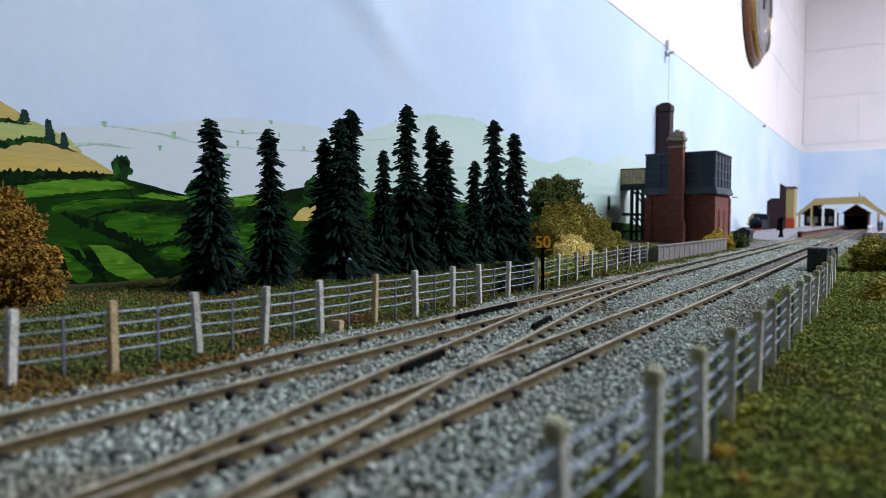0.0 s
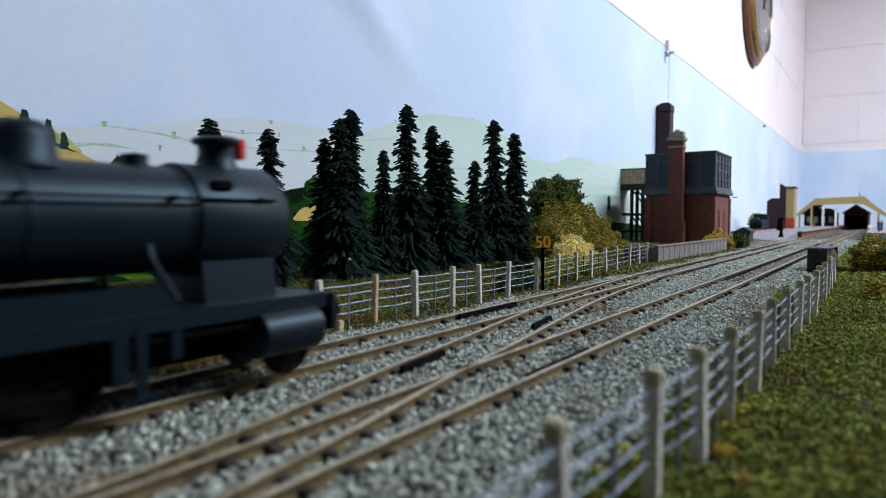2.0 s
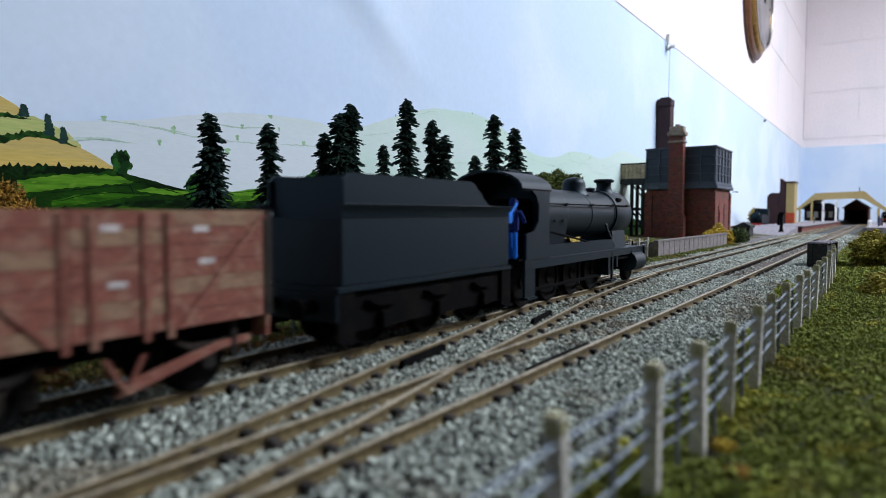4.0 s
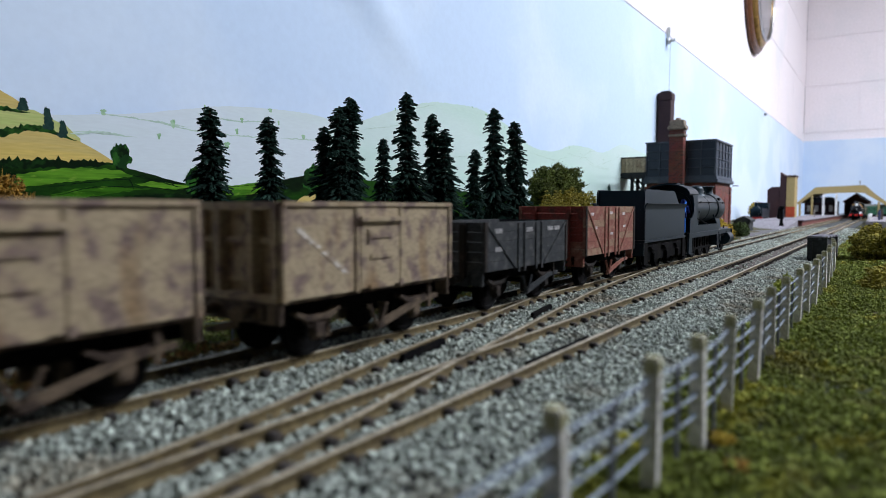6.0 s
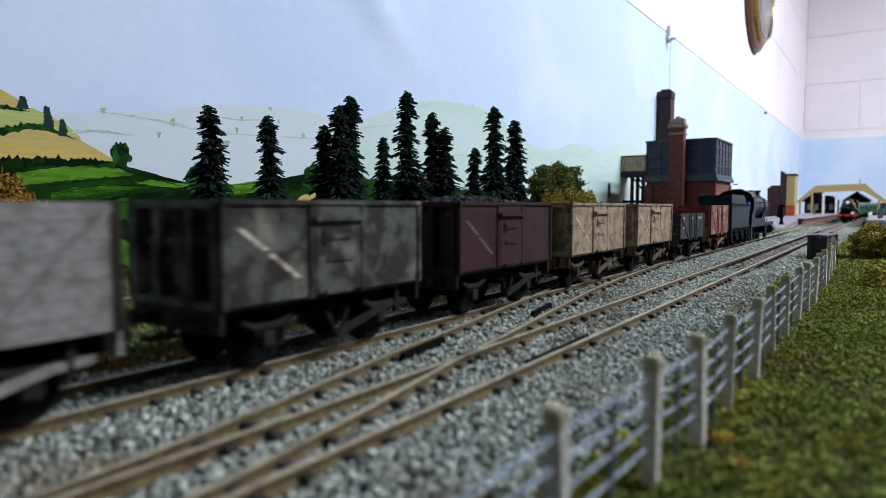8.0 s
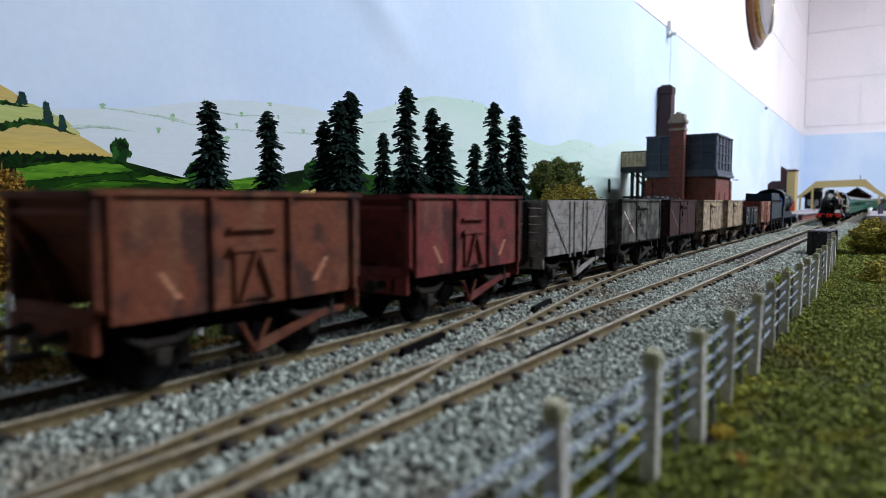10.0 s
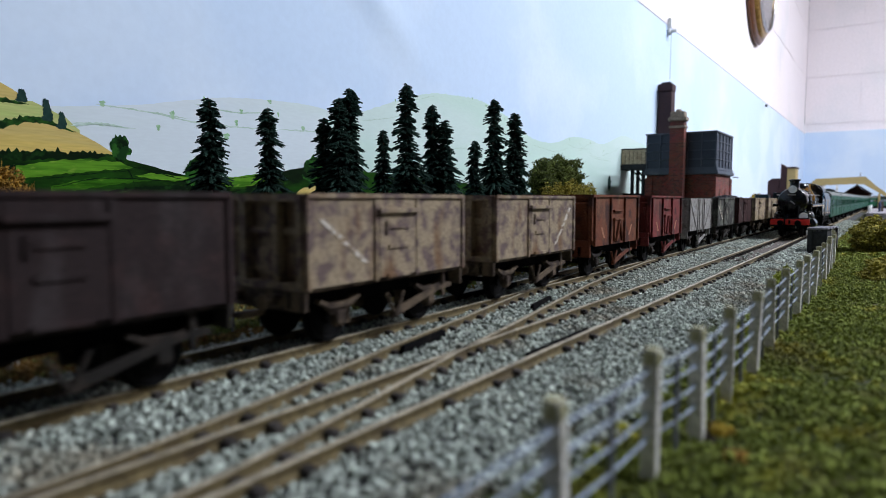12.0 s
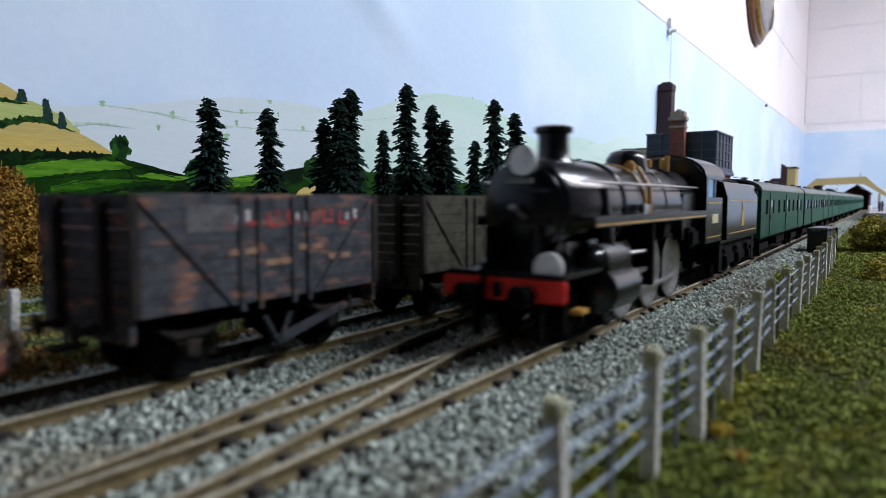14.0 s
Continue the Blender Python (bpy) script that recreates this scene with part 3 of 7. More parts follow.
# ---- trees and bushes ----
def conifer_meshes(seed, h, r):
    """A bottle-brush spruce, h mm tall: whorls like stacked umbrellas, small and blunt above, long and drooping below."""
    rng = np.random.default_rng(seed)
    verts, faces = [], []
    whorls, z = [], 1.0
    while z < h * 0.955:
        k = z / h
        gap = h * rng.uniform(0.068, 0.098) * (1.05 - 0.3 * k)
        rad = (4.6 + 4.6 * (1 - k) ** 0.8 + (r - 8) * (1 - k) ** 2.3) * rng.uniform(0.84, 1.16) * min(1.0, 0.62 + (1 - k) * 4)
        whorls.append((z, gap, rad, rng.uniform(0, 6.28), rng.uniform(0.08, 0.26)))
        z += gap
    for z, gap, rad, lean, lop in whorls:
        k = z / h
        count = int(135 - 65 * k)
        for j in range(count):
            a = 2 * math.pi * (j * 0.381966 % 1.0) + rng.uniform(-0.2, 0.2)
            u = rng.uniform(0, 1) ** 1.2
            L = rad * (1.16 - 0.82 * u if k < 0.78 else 1.06 - 0.45 * u) * (1 + lop * math.cos(a - lean)) * rng.uniform(0.72, 1.12)
            if k > 0.9:
                L *= math.sqrt(1.0 - 0.8 * u * u)
            droop = (0.5 * (1 - k) + 0.12) * rng.uniform(0.5, 1.3) * (1.0 - 0.75 * u)
            zz = z + gap * (0.12 + 1.05 * u) + rng.uniform(-0.5, 0.5)
            ca, sa = math.cos(a), math.sin(a)
            w = 0.72 + 0.028 * L
            n0 = len(verts)
            steps = ((0.2, zz + 0.4, w * 0.6), (L * 0.6, zz + 0.3 - L * droop * 0.4, w), (L, zz - L * droop, w * 0.55))
            for rr, hh, ww in steps:
                verts.append((ca * rr - sa * ww, sa * rr + ca * ww, hh - 0.4)), verts.append((ca * rr + sa * ww, sa * rr - ca * ww, hh - 0.4))
                verts.append((ca * rr, sa * rr, hh + 0.35))
            for q in ((0, 2, 5), (0, 5, 3), (2, 1, 4), (2, 4, 5), (3, 5, 8), (3, 8, 6), (5, 4, 7), (5, 7, 8), (6, 8, 7)):
                faces.append([n0 + i for i in q])
            for s in (-1, 1):
                for b in (0.55, 0.9):
                    n0 = len(verts)
                    rr, hh = L * b, zz - L * droop * b * b + 0.2
                    sx = (0.1 * L + 0.65) * rng.uniform(0.7, 1.2)
                    verts.extend([(ca * rr, sa * rr, hh + 0.25), (ca * (rr + 0.6), sa * (rr + 0.6), hh - 0.25),
                                  (ca * (rr + sx) - s * sa * sx * 0.8, sa * (rr + sx) + s * ca * sx * 0.8, hh - 0.3 - sx * 0.3 + rng.uniform(-0.3, 0.3))])
                    faces.append([n0, n0 + 1, n0 + 2])
    crown = soup("crown", np.array(verts) * M, faces, NEEDLE)
    trunk = mesh_of(turned(B(), [(2.0, -4), (1.5, h * 0.4), (0.9, h * 0.95), (0, h * 0.99)], n=8), "trunk", TRUNK)
    return trunk, crown


CONIFER = [conifer_meshes(3, 90, 21), conifer_meshes(7, 96, 22), conifer_meshes(12, 100, 21)]


def conifer(x, y, top, v, turn, wide=1.0):
    """A spruce at x, y metres whose tip stands top mm over the ground."""
    trunk, crown = CONIFER[v]
    k = top / (90, 96, 100)[v]
    tree = thing("conifer", "dark green bottle-brush spruce with drooping branches", "tree", "row of conifers", at=pose(x, y, 0.001, 0, 0, turn))
    tree.scale = (k * wide, k * wide, k)
    part("trunk", trunk, None, tree)
    part("crown", crown, None, tree)


conifer(0.187, 0.256, 83, 0, 20, 1.05)
conifer(0.222, 0.257, 83, 1, 80)
conifer(0.262, 0.258, 82, 0, 130)
conifer(0.262, 0.247, 92, 2, 200, 1.05)
conifer(0.281, 0.256, 101, 1, 250)
conifer(0.306, 0.252, 79, 0, 310, 0.85)
conifer(0.329, 0.252, 110, 2, 30)
conifer(0.360, 0.254, 101, 1, 100, 0.9)
conifer(0.364, 0.247, 90, 0, 170, 1.1)
conifer(0.406, 0.249, 80, 1, 220)
conifer(0.443, 0.254, 115, 2, 280)
conifer(0.464, 0.247, 106, 0, 340)


def bush(name, x, y, lumps, material, label, crumb, n, seed, category="bush"):
    """Clump foliage: lumps of (dx, dy, z, rx, ry, rz) mm covered with crumbs, over a twiggy stem."""
    rng = np.random.default_rng(seed)
    b = thing(name, label, category, "bushes and shrubs", at=pose(x, y, 0))
    cs, total = [], sum(l[3] * l[5] for l in lumps)
    for dx, dy, z, rx, ry, rz in lumps:
        k = int(n * rx * rz / total)
        d = rng.normal(size=(k, 3))
        d /= np.linalg.norm(d, axis=1, keepdims=True)
        bumpy = 1 + 0.16 * np.sin(d[:, 0] * 7 + dx) * np.sin(d[:, 1] * 6 + dy) + 0.12 * np.sin(d[:, 2] * 11 + z)
        rad = rng.uniform(0.8, 1.06, k) * bumpy
        cs.append(np.column_stack([dx + d[:, 0] * rx * rad, dy + d[:, 1] * ry * rad, z + d[:, 2] * rz * rad]))
    c = np.concatenate(cs)
    c = c[c[:, 2] > -0.5] * M
    v, f = bits(rng, c, rng.uniform(crumb * 0.55, crumb * 1.2, len(c)) * M, 0.8, 0.55)
    # loose sprays that stand out of the outline
    mid = np.array([sum(l[i] * l[3] for l in lumps) / sum(l[3] for l in lumps) for i in (0, 1, 2)]) * M
    pick = c[rng.integers(0, len(c), len(c) // 3)]
    out = pick - mid
    out /= np.linalg.norm(out, axis=1, keepdims=True) + 1e-9
    out += rng.normal(0, 0.55, out.shape)
    side = np.cross(out, rng.normal(size=out.shape))
    side *= (crumb * 0.3 * M) / (np.linalg.norm(side, axis=1, keepdims=True) + 1e-9)
    tip = pick + out * (crumb * rng.uniform(1.2, 2.8, (len(pick), 1)) * M)
    v = np.concatenate([v, np.stack([pick - side, pick + side, tip], 1).reshape(-1, 3)])
    f = np.concatenate([f, np.arange(3 * len(pick)).reshape(-1, 3) + 6 * len(c)])
    part("foliage", soup("foliage", v, f, material), None, b)
    core = B()
    for dx, dy, z, rx, ry, rz in lumps:
        m = Matrix.Translation(Vector((dx, dy, z)) * M) @ Matrix.Diagonal((rx * 0.78 * M, ry * 0.78 * M, rz * 0.78 * M, 1))
        bmesh.ops.create_icosphere(core, subdivisions=2, radius=1, matrix=m)
    part("inner_growth", core, material, b)
    st = B()
    for k in range(4):
        rod(st, (k - 1.5, 0, -2), ((k - 1.5) * 2.5, (k % 2) * 2, lumps[0][2]), 0.8, 6)
    part("stem", st, TRUNK, b)
    return b


RUSSET = mat("russet_foliage", (0.33, 0.185, 0.028), 0.95, grain=2000, stain=120, stain_colour=(0.14, 0.075, 0.012), per="island", spread=0.55, bump=0)
OLIVE = mat("olive_foliage", (0.26, 0.225, 0.034), 0.95, grain=2000, stain=90, stain_colour=(0.26, 0.21, 0.03), per="island", spread=0.5, bump=0)
DEEPGREEN = mat("deep_green_foliage", (0.05, 0.075, 0.022), 0.95, grain=2000, stain=90, per="island", spread=0.55, bump=0)
HILLGREEN = mat("olive_green_tree_foliage", (0.1, 0.125, 0.024), 0.95, grain=2000, stain=90, stain_colour=(0.05, 0.065, 0.018), per="island", spread=0.55, bump=0)
LIME = mat("yellow_green_foliage", (0.3, 0.34, 0.05), 0.95, grain=2000, stain=90, stain_colour=(0.12, 0.16, 0.03), per="island", spread=0.45, bump=0)
CREAM = mat("cream_blossom", (0.85, 0.7, 0.28), 0.95, grain=2000, stain=90, stain_colour=(0.6, 0.48, 0.16), per="island", spread=0.35, bump=0)
MUSTARD = mat("mustard_foliage", (0.42, 0.3, 0.035), 0.95, grain=2000, stain=90, per="island", spread=0.4, bump=0)

# ---- the painted landscape on the backdrop ----
def smooth_line(pts, step, wobble, seed):
    """A gentle curve through a few control points, with a brush's wobble; millimetres."""
    out, x = [], pts[0][0]
    n = max(2, int((pts[-1][0] - pts[0][0]) / step))
    for i in range(n + 1):
        x = pts[0][0] + (pts[-1][0] - pts[0][0]) * i / n
        for k in range(len(pts) - 1):
            a, b = pts[k], pts[k + 1]
            if a[0] <= x <= b[0] + 1e-6:
                u = (x - a[0]) / (b[0] - a[0])
                p0, p3 = pts[max(k - 1, 0)][1], pts[min(k + 2, len(pts) - 1)][1]
                m0, m1 = (b[1] - p0) * 0.5, (p3 - a[1]) * 0.5
                z = (2 * u ** 3 - 3 * u ** 2 + 1) * a[1] + (u ** 3 - 2 * u ** 2 + u) * m0 + (-2 * u ** 3 + 3 * u ** 2) * b[1] + (u ** 3 - u ** 2) * m1
                break
        out.append((x, z + wobble * noise.noise(Vector((x * 0.25, seed * 3.1, 0)))))
    return out


MURAL = tagged(new("painted_landscape"), "hand-painted rolling hills, fields and hedges on the backdrop", "mural", kind="structure")
FRONT = WALL_Y * 1000 - 3.0
DEPTH = [0.03]


def paint_layer(name, upper, lower, material, label=""):
    """One area of paint between two lines: a thin flat skin, each a little in front of the one before."""
    DEPTH[0] += 0.0015
    bm = B()
    y = (FRONT - DEPTH[0]) * M
    a = [bm.verts.new((x * M, y, z * M)) for x, z in upper]
    b = [bm.verts.new((x * M, y, z * M)) for x, z in lower]
    for k in range(len(a) - 1):
        bm.faces.new((b[k], b[k + 1], a[k + 1], a[k]))
    return part(name, bm, material, MURAL, label)


def hill_layer(name, top, low, material, seed, wobble=0.8, step=3.0):
    line = smooth_line(top, step, wobble, seed)
    return paint_layer(name, line, [(x, low) for x, z in line], material)


def hedge(pts, thick, material, seed):
    line = smooth_line(pts, 1.2, 0.5, seed)
    n = len(line)
    up, low = [], []
    for i, (x, z) in enumerate(line):
        ends = min(1.0, 0.12 + 6.0 * min(i, n - 1 - i) / n)
        up.append((x, z + ends * thick * (0.35 + 0.9 * abs(noise.noise(Vector((x * 0.5, seed, 2)))) + 0.35 * noise.noise(Vector((x * 1.7, seed, 7))))))
        low.append((x, z - ends * thick * (0.25 + 0.5 * abs(noise.noise(Vector((x * 0.4, seed, 9)))) + 0.2 * noise.noise(Vector((x * 1.9, seed, 3))))))
    return paint_layer("painted_hedge", up, low, material)


def painted_tree(x, z0, w, h, material, tall=False, n=9, shade=None):
    """A dabbed-on tree: a few overlapping brush dabs, each with a ragged edge, on a narrow foot."""
    rng = random.Random(int(x * 7 + z0 * 3))
    n = 5 if tall else n
    for d in range(n):
        u = (d + 0.5) / n
        if tall:
            cx, cz, rx, rz = x + rng.uniform(-0.1, 0.1) * w, z0 + h * (0.08 + 0.84 * u), w * (0.52 - 0.3 * u), h * 0.15
        else:
            a = 2.4 * d
            cx, cz = x + w * rng.uniform(0.12, 0.3) * math.cos(a) * (d > 0), z0 + h * (0.48 + rng.uniform(0.2, 0.36) * math.sin(a) * (d > 0))
            rx, rz = w * rng.uniform(0.2, 0.34), h * rng.uniform(0.16, 0.28)
        up, low = [], []
        for k in range(13):
            c = -math.cos(math.pi * k / 12)
            s = math.sqrt(max(0.0, 1 - c * c))
            up.append((cx + rx * c, cz + rz * s * rng.uniform(0.65, 1.35)))
            low.append((cx + rx * c, cz - rz * s * rng.uniform(0.65, 1.3)))
        paint_layer("painted_tree", up, low, shade if shade and d % 3 == 2 else material)


def paint(name, colour, stain, scale=60, stretch=(1, 1, 1), at=0.5, grain=400, second=None, grit=0.1):
    return mat(name, colour, 0.6, grain=grain, stain=scale, stain_colour=stain, stain_at=at, dark=1 - grit, light=1 + grit, spec=0.04, bump=0.05, stretch=stretch, second=second)


PALE = paint("pale_hill_paint", (0.64, 0.72, 0.76), (0.61, 0.715, 0.71), 9, (0.4, 1, 2), grit=0.025)
MINT = paint("mint_hill_paint", (0.53, 0.69, 0.62), (0.58, 0.71, 0.67), 9, (0.4, 1, 2), grit=0.025)
TANFIELD = paint("tan_field_paint", (0.6, 0.45, 0.13), (0.54, 0.42, 0.15), 50, (0.3, 1, 3))
YGREEN = paint("yellow_green_field_paint", (0.42, 0.5, 0.17), (0.5, 0.5, 0.2), 50, (0.3, 1, 3))
MEADOW = paint("deep_meadow_paint", (0.01, 0.05, 0.004), (0.0022, 0.01, 0.002), 40, (0.5, 1, 1.6), 0.5, 300, ((0.024, 0.095, 0.006), 0.62, 80, 2.4), grit=0.25)
LIGHTMEADOW = paint("light_meadow_paint", (0.032, 0.125, 0.006), (0.015, 0.068, 0.004), 130, (0.4, 1, 2.6), 0.52, 300, ((0.075, 0.2, 0.012), 0.61, 170, 2.5), grit=0.2)
YELLOWMEADOW = paint("yellowish_meadow_paint", (0.1, 0.26, 0.018), (0.045, 0.15, 0.01), 110, (0.25, 1, 3.2), 0.54, 300, ((0.19, 0.33, 0.04), 0.6, 140, 3.0), grit=0.2)
HEDGEMIX = paint("mid_hedge_paint", (0.02, 0.075, 0.012), (0.006, 0.024, 0.006), 300)
HEDGEGREEN = paint("dark_hedge_paint", (0.0025, 0.011, 0.0028), (0.008, 0.035, 0.006), 200, at=0.56)
TREEGREEN = paint("painted_tree_green", (0.022, 0.1, 0.014), (0.007, 0.035, 0.008), 260)
PALEHEDGE = paint("faint_hedge_paint", (0.4, 0.55, 0.45), (0.5, 0.63, 0.56), 160)
SOFTTREE = paint("soft_tree_paint", (0.25, 0.45, 0.24), (0.36, 0.54, 0.36), 260)
DARKTREE = paint("blue_black_tree_paint", (0.014, 0.04, 0.035), (0.02, 0.05, 0.04), 200)

hill_layer("painted_far_hill", [(60, 78), (120, 79), (162, 83), (202, 88.4), (236, 95.3), (258, 99.4), (288, 101.9), (324, 103), (352, 101), (400, 96)], 30, PALE, 1, 0.5)
hill_layer("painted_far_hill", [(345, 94), (389, 106), (425, 118), (473, 130), (509, 133.6), (560, 134.6), (619, 124), (673, 107), (734, 106), (786, 117), (843, 118.5), (896, 116), (979, 134), (1047, 131), (1123, 122), (1200, 92), (1260, 60)], 1, MINT, 2, 0.9)
for k, p in enumerate(([(178, 86), (209, 85), (232, 84)], [(205, 85.2), (240, 82), (300, 83)], [(158, 74), (172, 75.6), (200, 75.2)], [(236, 93), (266, 91), (293, 94)], [(300, 84), (350, 86), (372, 90)],
                       [(660, 100), (720, 96), (790, 90)], [(800, 112), (860, 98), (930, 92)])):
    hedge(p, 0.9 if k < 5 else 0.5, PALEHEDGE, 10 + k)
for x, z, w, h in ((182, 85, 5, 4.5), (222, 83, 5, 6), (243, 92, 2.4, 8), (266, 83, 4, 5), (270, 91, 4, 3.5), (293, 100, 6, 3), (300, 92, 3, 4), (322, 85, 7, 4), (213, 75.5, 3.5, 4.5), (258, 74, 7, 4.5),
                   (425, 117, 3, 3), (545, 134, 4, 2.6), (571, 130, 8, 2.5), (610, 121, 3, 3), (780, 112, 3, 4), (850, 112, 4, 4), (900, 104, 3, 4)):
    painted_tree(x, z, w * 0.8, h * 0.8, SOFTTREE, False, 4)
hedge([(710, 96), (743, 96), (777, 102)], 0.6, PALEHEDGE, 80)
hedge([(768, 107), (804, 104), (853, 105)], 0.6, PALEHEDGE, 81)
hedge([(804, 99), (843, 111), (874, 116)], 0.6, PALEHEDGE, 82)
hedge([(885, 98), (942, 108), (980, 117)], 0.6, PALEHEDGE, 83)
hedge([(843, 97), (886, 93), (931, 94)], 0.6, PALEHEDGE, 84)
hedge([(500, 83), (524, 86), (550, 86)], 0.6, PALEHEDGE, 85)
hedge([(425, 118), (456, 123), (482, 129)], 0.6, PALEHEDGE, 86)
hedge([(383, 98), (417, 103), (440, 108)], 0.6, PALEHEDGE, 87)
hill_layer("painted_field", [(60, 118), (100, 104), (121, 96.6), (134, 91.6), (144, 86), (149, 82)], 60, TANFIELD, 3, 0.4)
hill_layer("painted_field", [(60, 80), (120, 83), (134, 82.8), (148, 83.6), (164, 77.4), (170, 72)], 60, YGREEN, 4, 0.4)
hedge([(60, 80), (120, 82.2), (134, 82.6), (147, 82)], 3.0, HEDGEMIX, 31)
hill_layer("painted_field", [(60, 66), (120, 68.7), (133, 70), (148, 74.5), (161, 73.5), (174, 68.5), (192, 59.5)], 52, TANFIELD, 5, 0.3)
hedge([(60, 67), (124, 68.4), (133, 70.7), (148, 75.2), (158, 73.6), (168, 71)], 4.0, HEDGEMIX, 32)
for x, z, w, h in ((144, 82.5, 5.6, 6.6), (155, 74.5, 5.6, 11.5), (161.5, 71.5, 5.0, 9)):
    painted_tree(x, z, w, h, DARKTREE, True)
hedge([(165, 74), (178, 76), (191, 76)], 1.2, PALEHEDGE, 35)
hill_layer("painted_meadow", [(60, 58), (120, 57.8), (133, 57.5), (158, 58.3), (186, 60), (197, 58), (208, 55.5), (229, 51.4), (257, 50.5), (283, 53), (312, 57.9), (334, 60.7), (424, 57.4), (520, 54), (620, 48.3), (760, 40), (900, 34), (1020, 30), (1150, 24)], -2, MEADOW, 6, 0.7)
hedge([(60, 57.5), (133, 57.5), (158, 58.5), (188, 60)], 5.0, HEDGEGREEN, 33)
painted_tree(190.5, 57.5, 12, 13.5, TREEGREEN, False, 14, HEDGEGREEN)
painted_tree(235, 43, 13, 18, TREEGREEN, False, 14, HEDGEGREEN)
painted_tree(334, 48, 26, 19, TREEGREEN, False, 20, HEDGEGREEN)
painted_tree(925, 50, 14, 22, DARKTREE)
# pastures between the dark hedge belts
for k, (up, low, paint_of) in enumerate((
        ([(311, 38), (318, 44), (326, 46), (333, 48)], [(311, 37), (318, 36), (325, 36), (332, 36)], TANFIELD),
        ([(140, 53), (163, 57), (189, 57), (197, 55)], [(140, 47), (163, 50), (189, 53), (197, 54)], YELLOWMEADOW),
        ([(155, 44), (174, 48), (202, 48), (229, 49)], [(155, 40), (174, 43), (201, 47), (229, 48)], LIGHTMEADOW),
        ([(198, 50), (208, 52), (218, 51), (231, 50)], [(198, 50), (208, 49), (218, 48), (231, 49)], YELLOWMEADOW),
        ([(179, 33), (187, 41), (205, 40), (225, 37)], [(179, 33), (187, 29), (204, 20), (224, 27)], LIGHTMEADOW),
        ([(208, 18), (218, 22), (229, 22), (237, 20)], [(208, 17), (218, 14), (228, 14), (237, 18)], LIGHTMEADOW),
        ([(172, 24), (182, 23), (195, 16), (212, 2)], [(172, 24), (182, 10), (195, 4), (212, 1)], YELLOWMEADOW),
        ([(158, 27), (164, 29), (170, 20), (174, 10)], [(158, 26), (163, 8), (170, 5), (174, 8)], LIGHTMEADOW),
        ([(248, 50), (261, 51), (276, 53), (288, 54)], [(248, 48), (261, 45), (276, 46), (288, 47)], YELLOWMEADOW),
        ([(261, 30), (270, 34), (278, 34), (286, 32)], [(261, 27), (270, 16), (278, 7), (286, 3)], LIGHTMEADOW),
        ([(254, 19), (262, 20), (273, 12), (284, -0)], [(254, 17), (262, 5), (273, -1), (284, -3)], LIGHTMEADOW))):
    top = smooth_line(up, 1.0, 0.9, 40 + k)
    bottom = smooth_line([(up[0][0], low[0][1])] + low[1:-1] + [(up[-1][0], low[-1][1])], 1.0, 0.9, 60 + k)
    paint_layer("painted_pasture", top[:len(bottom)], bottom[:len(top)], paint_of)
hedge([(194, 53), (197, 49), (198, 44)], 2.2, HEDGEGREEN, 51)
hedge([(159, 40), (171, 35), (185, 29), (201, 21), (218, 8)], 7.0, HEDGEGREEN, 52)
hedge([(201, 21), (214, 23), (229, 25)], 3.0, HEDGEGREEN, 53)
hedge([(160, 23), (170, 15), (182, 4)], 5.0, HEDGEGREEN, 54)
hedge([(150, 47), (171, 50), (198, 53)], 0.5, HEDGEGREEN, 55)
hedge([(155, 43), (177, 48), (205, 48), (226, 47)], 0.6, HEDGEGREEN, 56)
hedge([(171, 38), (189, 42), (218, 44), (237, 43)], 2.0, HEDGEGREEN, 57)
hedge([(195, 55), (212, 52), (227, 49)], 0.8, HEDGEGREEN, 58)
hedge([(252, 37), (269, 42), (288, 43)], 3.0, HEDGEGREEN, 59)
hedge([(253, 50), (270, 51), (288, 53)], 0.4, HEDGEGREEN, 60)

# ---- bushes ----
bush("russet_bush", 0.1045, 0.2725, [(0, 0, 18, 20, 17, 22), (-10, 4, 34, 14, 12, 16), (8, -5, 14, 13, 12, 15), (3, 2, 36, 11, 10, 12)], RUSSET, "russet-brown leafy foam tree beside the conifers", 0.8, 15000, 61, "tree")
bush("green_tree", 0.553, 0.25, [(0, 0, 58, 28, 20, 19), (-25, 0, 53, 18, 14, 15), (24, 2, 55, 18, 14, 13), (0, 0, 32, 20, 15, 28)], HILLGREEN, "dark green foam tree by the hill", 1.05, 13000, 62, "tree")
bush("olive_bush", 0.45, 0.192, [(0, 0, 24, 30, 12, 24), (40, 4, 22, 26, 12, 23), (-34, 0, 22, 20, 12, 22), (78, 8, 17, 24, 10, 20), (112, 8, 10, 18, 10, 14)], OLIVE, "olive green scrubby bushes behind the fence", 0.85, 19000, 63)
bush("blossom_bush", 0.392, 0.167, [(0, 0, 18, 13, 7, 9), (19, 2, 14, 15, 7, 9), (-14, 0, 13, 10, 6, 10), (34, 2, 8, 10, 6, 8)], CREAM, "cream-yellow flowering shrub by the fence", 0.6, 6000, 64)
bush("hedge_bush", 0.345, 0.159, [(0, 0, 7, 13, 5, 9), (16, 0, 6, 10, 5, 8), (34, 2, 4, 10, 5, 8), (-16, 0, 5, 10, 5, 8)], LIME, "low bright green shrubs at the foot of the fence", 0.8, 2600, 65)
